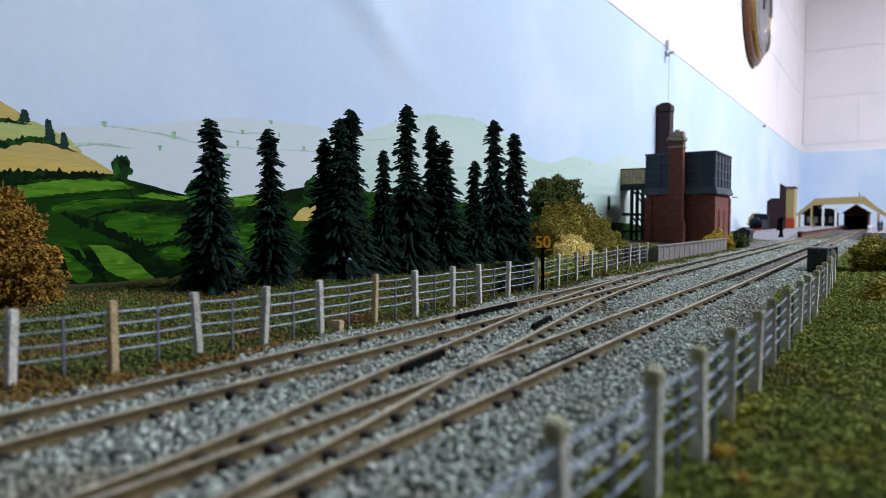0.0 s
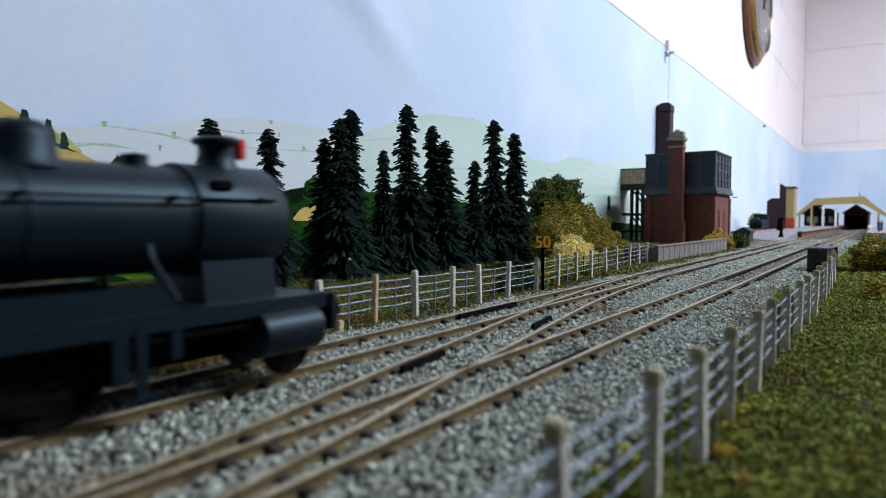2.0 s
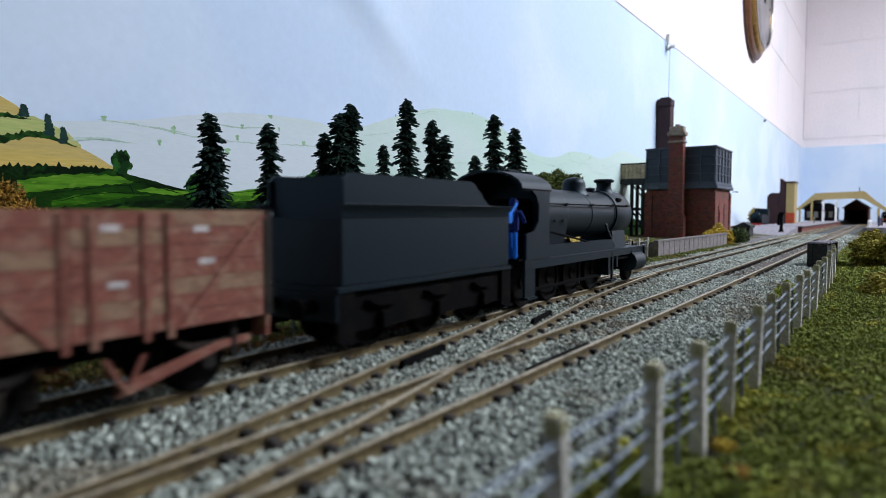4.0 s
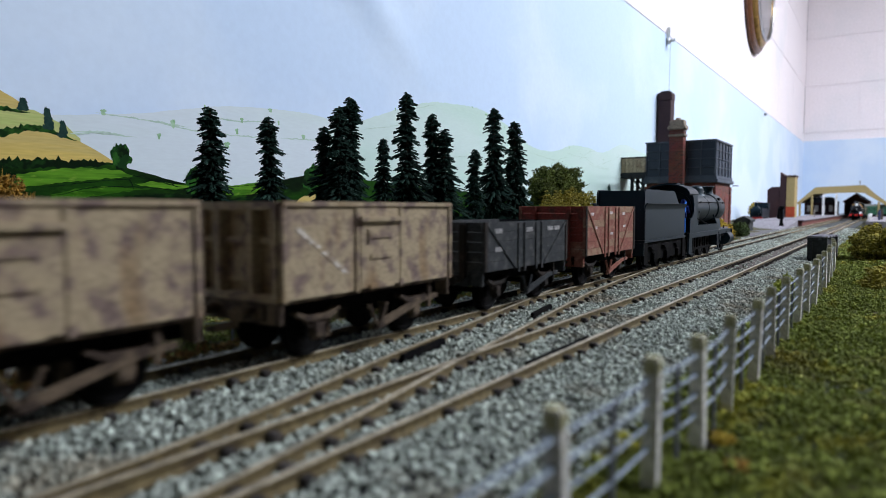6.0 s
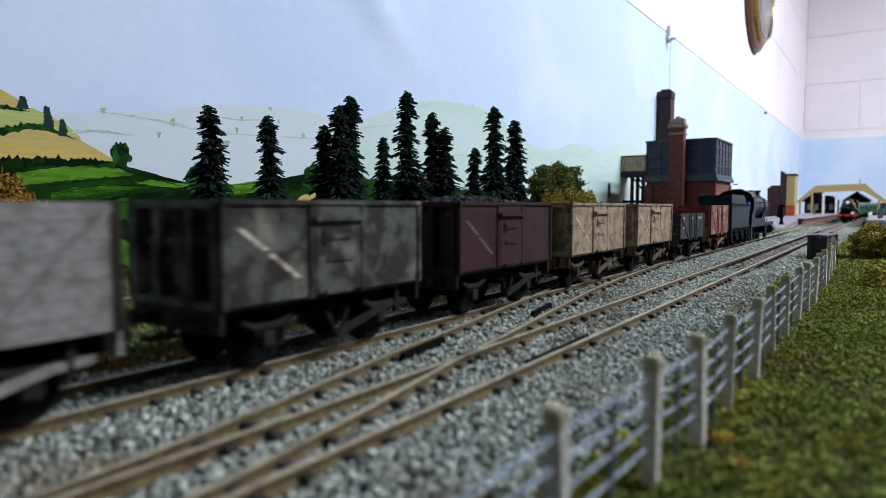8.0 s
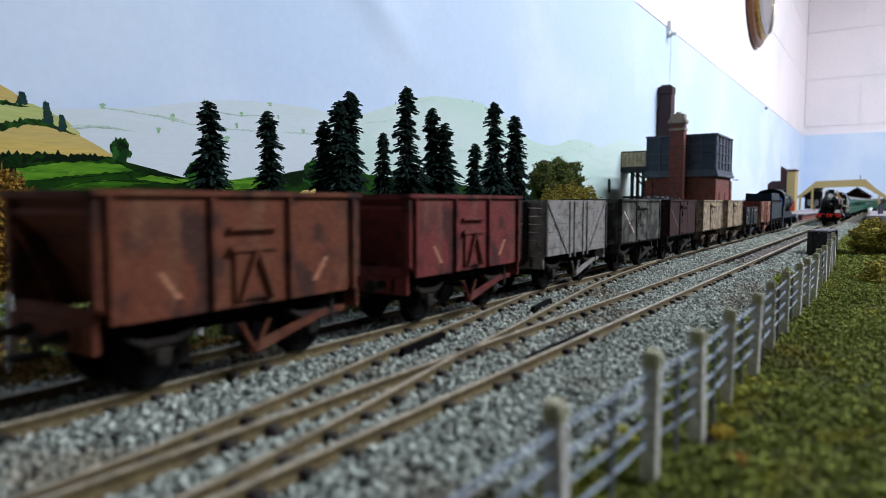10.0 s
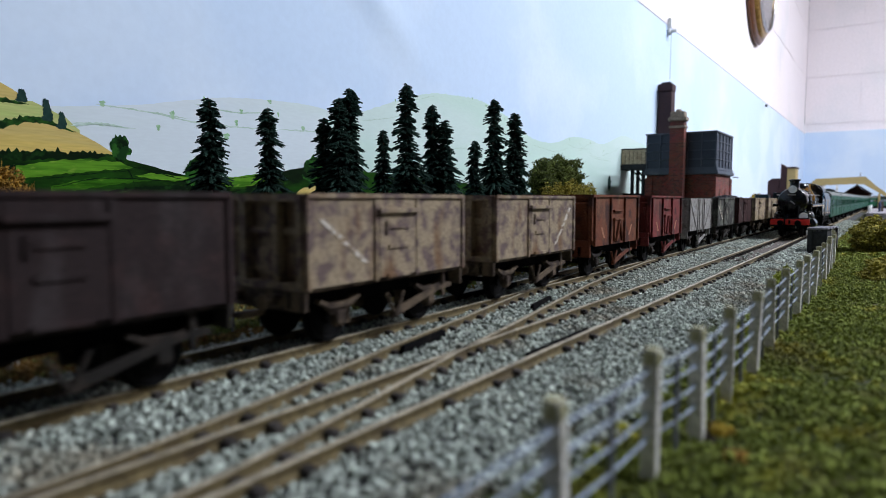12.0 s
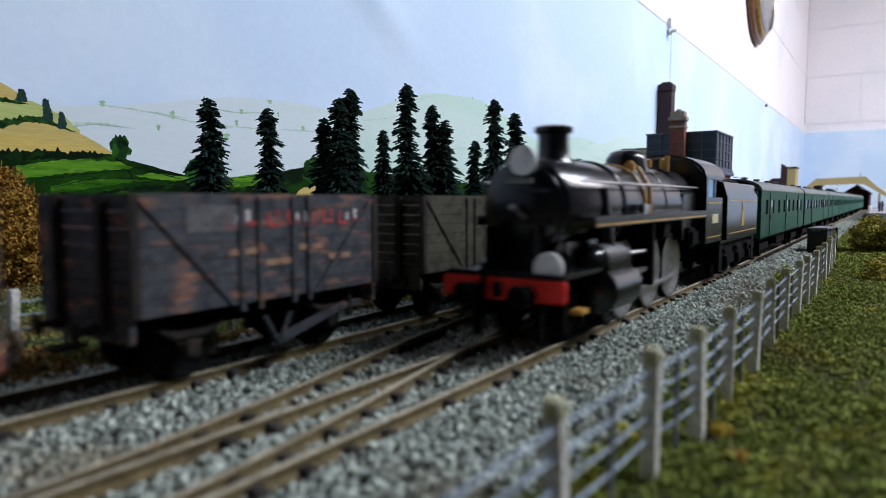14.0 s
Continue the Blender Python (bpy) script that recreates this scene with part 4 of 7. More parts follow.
bush("hedge_bush", 0.3, 0.161, [(0, 0, 3, 12, 5, 7), (16, 0, 3, 8, 5, 5)], DEEPGREEN, "low dark green shrubs behind the fence", 0.8, 1500, 66)
bush("low_shrub", 0.42, 0.164, [(0, 0, 5, 11, 5, 10), (15, 2, 4, 10, 4, 8)], LIME, "yellow-green shrub spilling towards the track", 0.8, 1500, 67)
bush("mustard_bush", 0.85, 0.17, [(0, 0, 10, 18, 9, 13), (-30, 5, 8, 16, 6, 10), (16, -8, 5, 9, 7, 12)], MUSTARD, "mustard-yellow bush by the water tower", 1.3, 1500, 68)
bush("green_bush", 0.95, 0.163, [(0, 0, 7, 16, 9, 11), (20, 0, 5, 14, 8, 9)], DEEPGREEN, "dark green bush beyond the water tower", 1.4, 1500, 69)
bush("moss_bush", 0.56, 0.0085, [(0, 0, 10, 22, 12, 13), (26, -6, 8, 20, 12, 12), (-8, -14, 10, 18, 12, 13)], OLIVE, "mossy olive-green bush on the verge", 1.2, 4200, 70)
bush("moss_bush", 0.375, 0.0, [(0, 0, 0, 20, 8, 9), (16, -8, 2, 16, 8, 10)], OLIVE, "low mossy hump on the verge", 1.0, 2600, 71)
bush("verge_shrub", 0.262, 0.031, [(0, 0, 4, 5, 3, 6)], LIME, "small green shrub at the foot of a fence post", 0.7, 500, 72)
bush("verge_shrub", 0.3, 0.033, [(0, 0, 3, 8, 3, 6)], LIME, "small green shrub behind the fence wires", 0.7, 600, 73)
bush("flower_tuft", 0.1075, 0.0205, [(0, 0, 0.5, 1.6, 1.4, 1.6), (1.8, -1, 0.3, 1.2, 1.2, 1.2)], MUSTARD, "tiny yellow flower tuft at the foot of a post", 0.35, 160, 75)
bush("flower_tuft", 0.099, 0.0165, [(0, 0, 0, 2.2, 1.6, 1.0)], RUSSET, "tiny russet tuft in the turf", 0.4, 160, 76)
bush("yellow_tree", 1.95, 0.295, [(0, 0, 30, 26, 16, 20)], MUSTARD, "yellow bush beyond the yard", 2.4, 700, 74)

# ---- water tower ----
BRICK = bpy.data.materials.new("red_brick")
BRICK.use_nodes = True


def brick_nodes():
    nt = BRICK.node_tree
    bs = nt.nodes["Principled BSDF"]
    tc, sep, add, comb = (nt.nodes.new("ShaderNode" + k) for k in ("TexCoord", "SeparateXYZ", "Math", "CombineXYZ"))
    br = nt.nodes.new("ShaderNodeTexBrick")
    br.inputs["Scale"].default_value = 110.0
    br.inputs["Color1"].default_value, br.inputs["Color2"].default_value, br.inputs["Mortar"].default_value = (0.3, 0.052, 0.034, 1), (0.1, 0.026, 0.02, 1), (0.19, 0.1, 0.075, 1)
    br.inputs["Mortar Size"].default_value = 0.03
    nt.links.new(tc.outputs["Object"], sep.inputs[0])
    nt.links.new(sep.outputs[0], add.inputs[0]), nt.links.new(sep.outputs[1], add.inputs[1])
    nt.links.new(add.outputs[0], comb.inputs[0]), nt.links.new(sep.outputs[2], comb.inputs[1])
    nt.links.new(comb.outputs[0], br.inputs["Vector"])
    ns = nt.nodes.new("ShaderNodeTexNoise")
    ns.inputs["Scale"].default_value = 70.0
    nt.links.new(tc.outputs["Object"], ns.inputs["Vector"])
    mx = nt.nodes.new("ShaderNodeMix")
    mx.data_type, mx.blend_type = "RGBA", "MULTIPLY"
    mx.inputs[0].default_value = 0.6
    nt.links.new(br.outputs["Color"], mx.inputs[6]), nt.links.new(ns.outputs["Color"], mx.inputs[7])
    nt.links.new(mx.outputs[2], bs.inputs["Base Color"])
    bs.inputs["Roughness"].default_value = 0.85
    bp = nt.nodes.new("ShaderNodeBump")
    bp.inputs["Strength"].default_value, bp.inputs["Distance"].default_value = 0.4, 0.0003
    nt.links.new(br.outputs["Fac"], bp.inputs["Height"])
    bp.invert = True
    nt.links.new(bp.outputs[0], bs.inputs["Normal"])


brick_nodes()
TANKGREY = mat("slate_grey_tank_paint", (0.026, 0.038, 0.058), 0.55, grain=500, stain=40, stain_colour=(0.04, 0.054, 0.075), dark=0.85, light=1.15)
TANKRIB = mat("tank_rib_paint", (0.06, 0.075, 0.1), 0.5, grain=500, stain=40, stain_colour=(0.13, 0.15, 0.18), dark=0.85, light=1.15)
CAPSTONE = mat("buff_capstone", (0.32, 0.26, 0.2), 0.85, grain=500, stain=60)
MAROON = mat("maroon_stack_paint", (0.035, 0.014, 0.016), 0.6, grain=500, stain=40, stain_colour=(0.05, 0.019, 0.018))
TIMBER = mat("dark_timber", (0.03, 0.033, 0.036), 0.8, grain=500, stain=60)
CREAMBOARD = mat("cream_boarding", (0.48, 0.38, 0.25), 0.8, grain=500, stain=60, stain_colour=(0.34, 0.24, 0.15))
GREYBOARD = mat("grey_boarded_wall", (0.2, 0.18, 0.175), 0.85, grain=500, stain=50, stain_colour=(0.14, 0.125, 0.12))


def water_tower():
    w = thing("water_tower", "red brick water tower with a slate-grey panelled tank", "water tower", at=pose(0.92, 0.19, 0))
    X, Yw, zb, zt = 104, 91, 71, 127
    b = part("brick_base", box(B(), 0, X, 0, Yw, -2, zb, 0.6), BRICK, w, "weathered red brick base")
    part("brick_pier", box(B(), -1.5, 9, -1.5, 9, -2, zb - 4, 0.4), BRICK, b)
    part("brick_pier", box(B(), X - 9, X + 1.5, -1.5, 9, -2, zb - 4, 0.4), BRICK, b)
    part("brick_pier", box(B(), -1.5, 9, Yw - 9, Yw + 1.5, -2, zb - 4, 0.4), BRICK, b)
    part("plinth", box(B(), -2.5, X + 2.5, -2.5, Yw + 2.5, -2, 8, 0.5), BRICK, b)
    for x in (34, 70):
        part("arched_recess", slab(B(), [(x - 8, 8), (x + 8, 8), (x + 8, 44)] + [(x + 8 * math.cos(math.radians(a)), 44 + 8 * math.sin(math.radians(a))) for a in range(15, 180, 15)] + [(x - 8, 44)], -0.8, 0.2), BRICK, b)
    d = part("door", box(B(), 28, 44, -1.6, -0.6, 4, 42, 0.2), mat("dull_red_door", (0.2, 0.05, 0.045), 0.6, grain=500, stain=60), b, "dull red door")
    part("door_handle", box(B(), 41, 42.5, -2.4, -1.6, 20, 23), LAMPWHITE2, d)
    part("corbel", box(B(), -4, X + 4, -4, Yw + 4, zb, zb + 5, 1.0), TANKRIB, w, "moulded grey tank ledge")
    part("corbel", box(B(), -2.5, X + 2.5, -2.5, Yw + 2.5, zb + 5, zb + 9, 0.8), TANKRIB, w)
    part("overflow_pipe", rod(B(), (X - 4, -4, zb - 2), (X + 2, -10, zb - 2), 0.8, 6), TANKRIB, w)
    t = part("tank", box(B(), 0.8, X - 0.8, 0.8, Yw - 0.8, zb + 9, zt - 6), TANKGREY, w)
    rows = 4
    for k in range(rows):
        z0, z1 = zb + 9 + (zt - zb - 9) * k / rows, zb + 9 + (zt - zb - 9) * (k + 1) / rows
        for j in range(5):
            part("tank_panel", box(B(), 0, 0.9, Yw * j / 5 + 0.7, Yw * (j + 1) / 5 - 0.7, z0 + 0.7, z1 - 0.7, 0.3), TANKGREY, t)
            part("tank_panel", box(B(), X * j / 5 + 0.7, X * (j + 1) / 5 - 0.7, 0, 0.9, z0 + 0.7, z1 - 0.7, 0.3), TANKGREY, t)
        part("tank_rib", box(box(B(), -1.2, 1, -1, Yw + 1, z0 - 0.5, z0 + 0.5), -1, X + 1, -1.2, 1, z0 - 0.5, z0 + 0.5), TANKRIB, t)
    for j in range(6):
        part("tank_rib", box(B(), -1.1, 1, Yw * j / 5 - 0.6, Yw * j / 5 + 0.6, zb + 9, zt), TANKRIB, t)
        part("tank_rib", box(B(), X * j / 5 - 0.6, X * j / 5 + 0.6, -1.1, 1, zb + 9, zt), TANKRIB, t)
    part("tank_rim", box(box(box(box(B(), -2, X + 2, -2, 0.9, zt - 1, zt + 1.2, 0.3), -2, X + 2, Yw - 0.9, Yw + 2, zt - 1, zt + 1.2, 0.3), -2, 0.9, 0.9, Yw - 0.9, zt - 1, zt + 1.2, 0.3), X - 0.9, X + 2, 0.9, Yw - 0.9, zt - 1, zt + 1.2, 0.3), TANKRIB, t)
    c = part("chimney_breast", box(box(B(), -15, -1, 38, 56.5, -2, 142, 0.5), -18, -1, 35.5, 59, -2, 36, 1.5), BRICK, w, "brick chimney up the tower's face")
    part("chimney_band", box(B(), -16.5, 0, 36.6, 57.9, 133, 136, 0.4), CAPSTONE, c)
    part("chimney_cap", box(box(B(), -17.5, 1, 35.6, 58.9, 142, 148, 1.2), -15.5, -1, 38, 56.5, 148, 155, 0.8), CAPSTONE, c)
    part("chimney_pot", turned(B(), [(4, 155), (3.4, 158), (3, 158), (3, 155)], (-8, 47, 0), "z", 12), CAPSTONE, c)


LAMPWHITE2 = mat("white_enamel", (0.75, 0.75, 0.73), 0.5, grain=500, stain=60)
water_tower()
st = thing("boiler_stack", "tall dark maroon square chimney stack behind the tower", "chimney", at=pose(1.163, 0.3235, -0.004))
st.scale = (1.108, 1.108, 1.108)
part("shaft", slab(B(), [(-10, -10), (10, -10), (10, 10), (-10, 10)], -2, 208, "z"), MAROON, st)
part("collar", box(B(), -11, 11, -11, 11, 204, 216, 1), MAROON, st)
part("flue_liner", box(B(), -7, 7, -7, 7, 216, 219, 0.5), TIMBER, st)
cs = thing("coaling_stage", "cream-boarded loading hopper on dark timber trestles", "coaling stage", at=pose(0.991, 0.318, -0.0016))
cs.scale = (1.043, 1.043, 1.043)
for k in range(6):
    part("board", box(B(), -15, -14, -17 + 5.8 * k + 0.2, -17 + 5.8 * (k + 1) - 0.2, 88, 109, 0.2), CREAMBOARD, cs)
    part("board", box(B(), -14 + 5 * k + 0.2, -14 + 5 * (k + 1) - 0.2, -18, -17, 88, 109, 0.2), CREAMBOARD, cs)
part("hopper_core", box(B(), -13.8, 16, -16.8, 17.8, 84, 106), TIMBER, cs)
part("top_frame", box(B(), -16, 17, -18.6, 18.6, 108.6, 110.4, 0.3), TIMBER, cs)
part("bottom_frame", box(B(), -16, 17, -18.6, 18.6, 80, 88, 0.4), TIMBER, cs)
for x in (-12, 13):
    for y in (-14, 2):
        part("trestle_post", box(B(), x - 2, x + 2, y - 2.2, y + 2.2, -2, 80, 0.3), TIMBER, cs)
    part("cross_beam", box(box(B(), x - 1.4, x + 1.4, -16, 16, 42, 46), x - 1.4, x + 1.4, -16, 16, 18, 21), TIMBER, cs)
    part("brace", rod(rod(B(), (x, -14, 20), (x, 2, 42), 1.2, 6), (x, -14, 60), (x, 2, 80), 1.2, 6), TIMBER, cs)
pw = thing("boarded_wall", "low grey-brown boarded wall beside the track", "wall", at=pose(0, 0, 0))
for k in range(16):
    part("plank", box(B(), 563 + 17.2 * k, 563 + 17.2 * (k + 1) - 0.4, 161 - 0.2 * k, 163 - 0.2 * k, -2, 13.2, 0.2), GREYBOARD, pw)
part("coping", slab(B(), [(561, 160.4), (841, 157.2), (841, 161.2), (561, 164.4)], 13.2, 14.6, "z"), GREYBOARD, pw)
part("return_end", box(B(), 561, 563, 160, 190, -2, 13, 0.2), GREYBOARD, pw)
shed = thing("coal_shed", "small dark timber shed beyond the tower", "shed", at=pose(1.16, 0.185, 0))
part("shed_wall", box(B(), 0, 40, 0, 24, -2, 14, 0.5), TIMBER, shed)
part("shed_roof", slab(B(), [(-2, 14), (26, 14), (26, 15), (9, 24), (-2, 18)], -3, 43, "x"), TIMBER, shed)

# ---- speed sign ----
ORANGE = mat("orange_sign_paint", (0.95, 0.46, 0.03), 0.6, grain=900, stain=120, dark=0.85, light=1.1)
sg = thing("speed_sign", "black post with orange cut-out figures 50", "sign", at=pose(0.306, 0.1462, 0, 0, 0, -46))


def text_mesh(words, size, depth, material):
    cu = bpy.data.curves.new("figures", "FONT")
    cu.body, cu.size, cu.extrude, cu.offset, cu.align_x = words, size * M, depth * M, 0.00012, "CENTER"
    tmp = new("figures", cu)
    me = bpy.data.meshes.new_from_object(tmp.evaluated_get(bpy.context.evaluated_depsgraph_get()))
    bpy.data.objects.remove(tmp)
    me.materials.clear()
    me.materials.append(material)
    return me


part("post", box(B(), -0.7, 0.7, -0.7, 0.7, -2, 22.6, 0.1), FRAMEBLACK, sg)
part("post_arm", box(B(), -1.6, 1.6, -0.5, 0.5, 21.4, 22.6, 0.1), FRAMEBLACK, sg)
part("numeral", text_mesh("50", 8.6, 0.35, ORANGE), None, sg, "orange cut-out numeral 50", at=pose(0, 0, 0.0226, 90, 0, 0))
part("lower_arrow", slab(B(), [(-3.6, 8), (3.6, 8.2), (4.4, 9), (3.6, 9.6), (-3.6, 9.2)], -0.4, 0.4), ORANGE, sg, "orange arrow plate")

# ---- small things along the line ----
NAVYJ = mat("grey_blue_jacket", (0.38, 0.48, 0.68), 0.8, grain=700, stain=200)
for x, y in ((0.2575, 0.236),):
    bm = B()
    box(bm, -1.4, 0.2, -1.6, -0.2, 0, 6, 0.3), box(bm, -1.4, 0.2, 0.2, 1.6, 0, 6, 0.3), box(bm, -1.5, 0.6, -2, 2, 5.8, 11, 0.6)
    turned(bm, [(0.6, 10.8), (1.2, 11.8), (1.2, 13), (0, 14)], (0, 0, 0), "z", 8)
    tagged(new("field_figurine", mesh_of(bm, "field_figurine", [NAVYJ])), "tiny pale blue figurine standing in the grass", "figurine", "model figures").matrix_basis = pose(x, y, 0.003, 0, 0, 40)
tagged(new("wooden_crate", mesh_of(box(B(), -2, 2, -2, 2, -1, 3.4, 0.3), "wooden_crate", CREAMBOARD)), "small buff crate lying by the fence", "crate").matrix_basis = pose(0.1587, 0.1515, 0, 0, 6, 20)
MOULDING = mat("grey_moulding", (0.2, 0.22, 0.25), 0.8)
for x, y, a in ((0.2141, 0.154, 20),):
    dg = B()
    box(dg, -1.6, 1.6, -0.7, 0.7, 1.6, 3.4, 0.4), box(dg, 1.2, 2.6, -0.5, 0.5, 3, 4.6, 0.3)
    for lx in (-1.3, 1.3):
        box(dg, lx - 0.3, lx + 0.3, -0.6, -0.1, -0.5, 1.8), box(dg, lx - 0.3, lx + 0.3, 0.1, 0.6, -0.5, 1.8)
    tagged(new("dog_figurine", mesh_of(dg, "dog", MOULDING)), "tiny grey moulded animal figure by the fence", "figurine", "model figures").matrix_basis = pose(x, y, 0, 0, 0, a)
bx = thing("timber_bunker", "dark timber lineside bunker with a slatted grey lid", "bunker", at=pose(0.521, 0.0435, 0, 0, 0, -6))
for x in (0, 19, 38):
    for y in (-9, 0):
        part("corner_post", box(B(), x - 1.6, x + 1.6, y - 1.6, y + 1.6, -2, 17, 0.3), TIMBER, bx)
for y in (-9, 0):
    for z in (1, 6, 11):
        part("side_board", box(B(), 2, 38, y - 0.6, y + 0.6, z, z + 4.4, 0.2), TIMBER, bx)
part("end_board", box(B(), -0.8, 0.6, -8, -1, 0, 15, 0.2), TIMBER, bx)
for k in range(4):
    part("lid_slat", box(B(), -2 + 11 * k, 6 + 11 * k, -11, 2, 16.4, 17.6, 0.3), mat("grey_slat", (0.2, 0.2, 0.23), 0.7, grain=500, stain=60), bx)

# ---- clock, hook and cord on the wall ----
WOOD = mat("polished_brown_wood", (0.11, 0.042, 0.018), 0.3, grain=60, stain=20, stain_colour=(0.07, 0.025, 0.01), bump=0.05, stretch=(1, 1, 6))
BRASS = mat("aged_brass", (0.5, 0.3, 0.1), 0.3, 0.8, grain=200, stain=30, bump=0.03)
FACE = mat("cream_clock_face", (0.75, 0.72, 0.66), 0.5, grain=100, stain=20, dark=0.97, light=1.02, bump=0.0)
ck = thing("wall_clock", "round wall clock in a brown and brass case", "clock", at=pose(2.1, 0.3395, 0.652))
ck.scale = (0.93, 0.75, 0.93)
part("case", turned(B(), [(165, 0), (177, -3), (179, -12), (172, -20), (160, -25)], (0, 0, 0), "y", 64), WOOD, ck, "polished brown wooden case")
part("bezel", turned(B(), [(161, -23), (159, -30), (151, -37), (143, -41), (138, -41), (136, -36)], (0, 0, 0), "y", 64), BRASS, ck, "brass bezel")
part("dial", turned(B(), [(139, -30), (139, -38), (0, -38.5)], (0, 0, 0), "y", 64), FACE, ck)
for k in range(12):
    a = math.radians(30 * k)
    part("hour_mark", box(B(), -3, 3, -40, -38.8, 105, 128), FRAMEBLACK, ck, at=pose(0, 0, 0, 0, 30 * k, 0))
part("hand_long", box(B(), -3, 3, -42, -41, -15, 115), FRAMEBLACK, ck, at=pose(0, 0, 0, 0, 50, 0))
part("hand_short", box(B(), -4, 4, -44, -43, -12, 75), FRAMEBLACK, ck, at=pose(0, 0, 0, 0, -60, 0))
part("glass_rim", turned(B(), [(144, -38), (145, -46), (141, -49), (138, -46), (138, -40)], (0, 0, 0), "y", 64), STEEL, ck)
hk = thing("wall_hook", "small white hook with a thin cord on the backdrop", "hook", at=pose(1.208, 0.3355, 0.336))
part("hook", turned(B(), [(6, 0), (6, -3), (3, -5), (3, -12), (5, -14), (0, -15)], (0, 0, 0), "y", 16), LAMPWHITE2, hk)
part("cord", rod(B(), (0, -5, -3), (-2, -4, -150), 0.45, 6), mat("grey_cord", (0.42, 0.46, 0.52), 0.8), hk)
part("peg", box(B(), -8, -5, -6, 0, 4, 22, 0.8), LAMPWHITE2, hk)
tagged(new("wall_pin", mesh_of(turned(B(), [(4, 0), (4, -6), (0, -8)], (0, 0, 0), "y", 12), "wall_pin", IRON)), "small grey pin in the edge of the backdrop", "pin").matrix_basis = pose(2.33, 0.3365, 0.337)

# ---- station and yard in the distance ----
YARD = mat("pale_yard_surface", (0.12, 0.115, 0.12), 0.9, grain=300, stain=20, stain_colour=(0.06, 0.06, 0.058), bump=0.6)
PAVING = mat("pale_platform_paving", (0.22, 0.205, 0.225), 0.85, grain=200, stain=15, stain_colour=(0.22, 0.21, 0.22))
TANPAINT = mat("tan_canopy_paint", (0.34, 0.26, 0.11), 0.7, dark=0.9, light=1.1, grain=200, stain=20, stain_colour=(0.36, 0.27, 0.11))
SLATE = mat("dark_slate_roof", (0.035, 0.04, 0.05), 0.6, grain=300, stain=30)
tagged(new("yard_ground", mesh_of(slab(B(), [(860, 147), (1200, 86), (3500, 40), (3500, 330), (1200, 300), (1060, 200), (1020, 160)], -1.4, -0.6, "z"), "yard_ground", YARD)), "pale grey ash surface of the station yard", "ground", kind="structure")
pf = tagged(new("platform"), "station platform with red brick face and pale paving", "platform", kind="structure")
part("brick_face", slab(B(), [(1520, 143), (3100, 122), (3100, 210), (1520, 235)], -1, 10.5, "z"), BRICK, pf)
part("paving", slab(B(), [(1516, 140), (3100, 119), (3100, 212), (1516, 237)], 10.5, 12.5, "z"), PAVING, pf)
part("ramp", slab(B(), [(1300, -1), (1516, -1), (1516, 12)], 150, 232), PAVING, pf)
pf2 = tagged(new("platform"), "low pale concrete platform with a white paling fence", "platform", kind="structure")
part("concrete_block", slab(B(), [(1380, 30), (2150, 40), (2150, -40), (1380, -40)], -1, 13, "z"), PAVING, pf2)
for k in range(14):
    part("pale", box(B(), 1392 + 22 * k, 1395 + 22 * k, 26, 28, 13, 26), LAMPWHITE2, pf2)
part("rail_bar", box(B(), 1390, 1690, 25, 26, 22, 23.4), LAMPWHITE2, pf2)
cn = thing("station_canopy", "tan station roof with valance on posts", "station roof", at=pose(2.55, 0, 0))
prof = [(-4, 52), (30, 80), (62, 112), (203, 107), (254, 58), (290, 56), (290, 48), (250, 50), (206, 84), (100, 88), (64, 86), (34, 66), (-4, 40)]
part("valance", slab(B(), prof, -6, 2, "x"), TANPAINT, cn, "deep tan valance board")
part("roof_deck", slab(B(), [(-4, 52), (30, 80), (62, 112), (203, 107), (254, 58), (254, 54), (202, 103), (63, 108), (32, 76), (-4, 48)], 2, 520, "x"), TANPAINT, cn)
for y, m in ((141, LAMPWHITE2), (212, TANPAINT), (248, TANPAINT), (178, LAMPWHITE2), (272, TANPAINT), (22, TANPAINT)):
    part("post", box(B(), -5, 1, y - 3.4, y + 3.4, -1, 84 if 60 < y < 215 else 56, 0.5), m, cn)
part("finial", rod(B(), (0, 76, 112), (0, 76, 126), 1.6, 6), IRON, cn)
hs = thing("station_building", "low dark station building behind the canopy posts", "building", at=pose(2.72, 0, 0))
part("building_wall", box(B(), 0, 200, 152, 250, 12, 56, 0.5), MAROON, hs)
part("building_roof", slab(B(), [(148, 56), (254, 56), (230, 76), (172, 76)], -4, 204, "x"), SLATE, hs)
for k in range(4):
    part("window", box(B(), -1.5, 0.2, 160 + 23 * k, 172 + 23 * k, 24, 46, 0.3), FACE, hs)
eb = thing("engine_house", "dark red engine house with slate roof and open portal", "building", at=pose(2.95, 0, 0))
part("side_wall", box(box(B(), 0, 400, 128, 136, -1, 62), 0, 400, 58, 64, -1, 62), BRICK, eb)
part("gable", slab(B(), [(58, 50), (136, 50), (136, 62), (97, 88), (58, 62)], -2, 4, "x"), BRICK, eb)
part("roof", slab(B(), [(52, 58), (97, 89), (142, 58), (142, 62), (97, 94), (52, 62)], -6, 404, "x"), SLATE, eb)
part("back_wall", box(B(), 396, 402, 64, 128, -1, 62), SLATE, eb)
sb = thing("coal_tower", "tall brown and tan yard building with a slanted side", "building", at=pose(1.9, 0, 0))
part("tower_body", box(B(), 0, 60, 198, 217, -1, 117, 0.6), TANPAINT, sb)
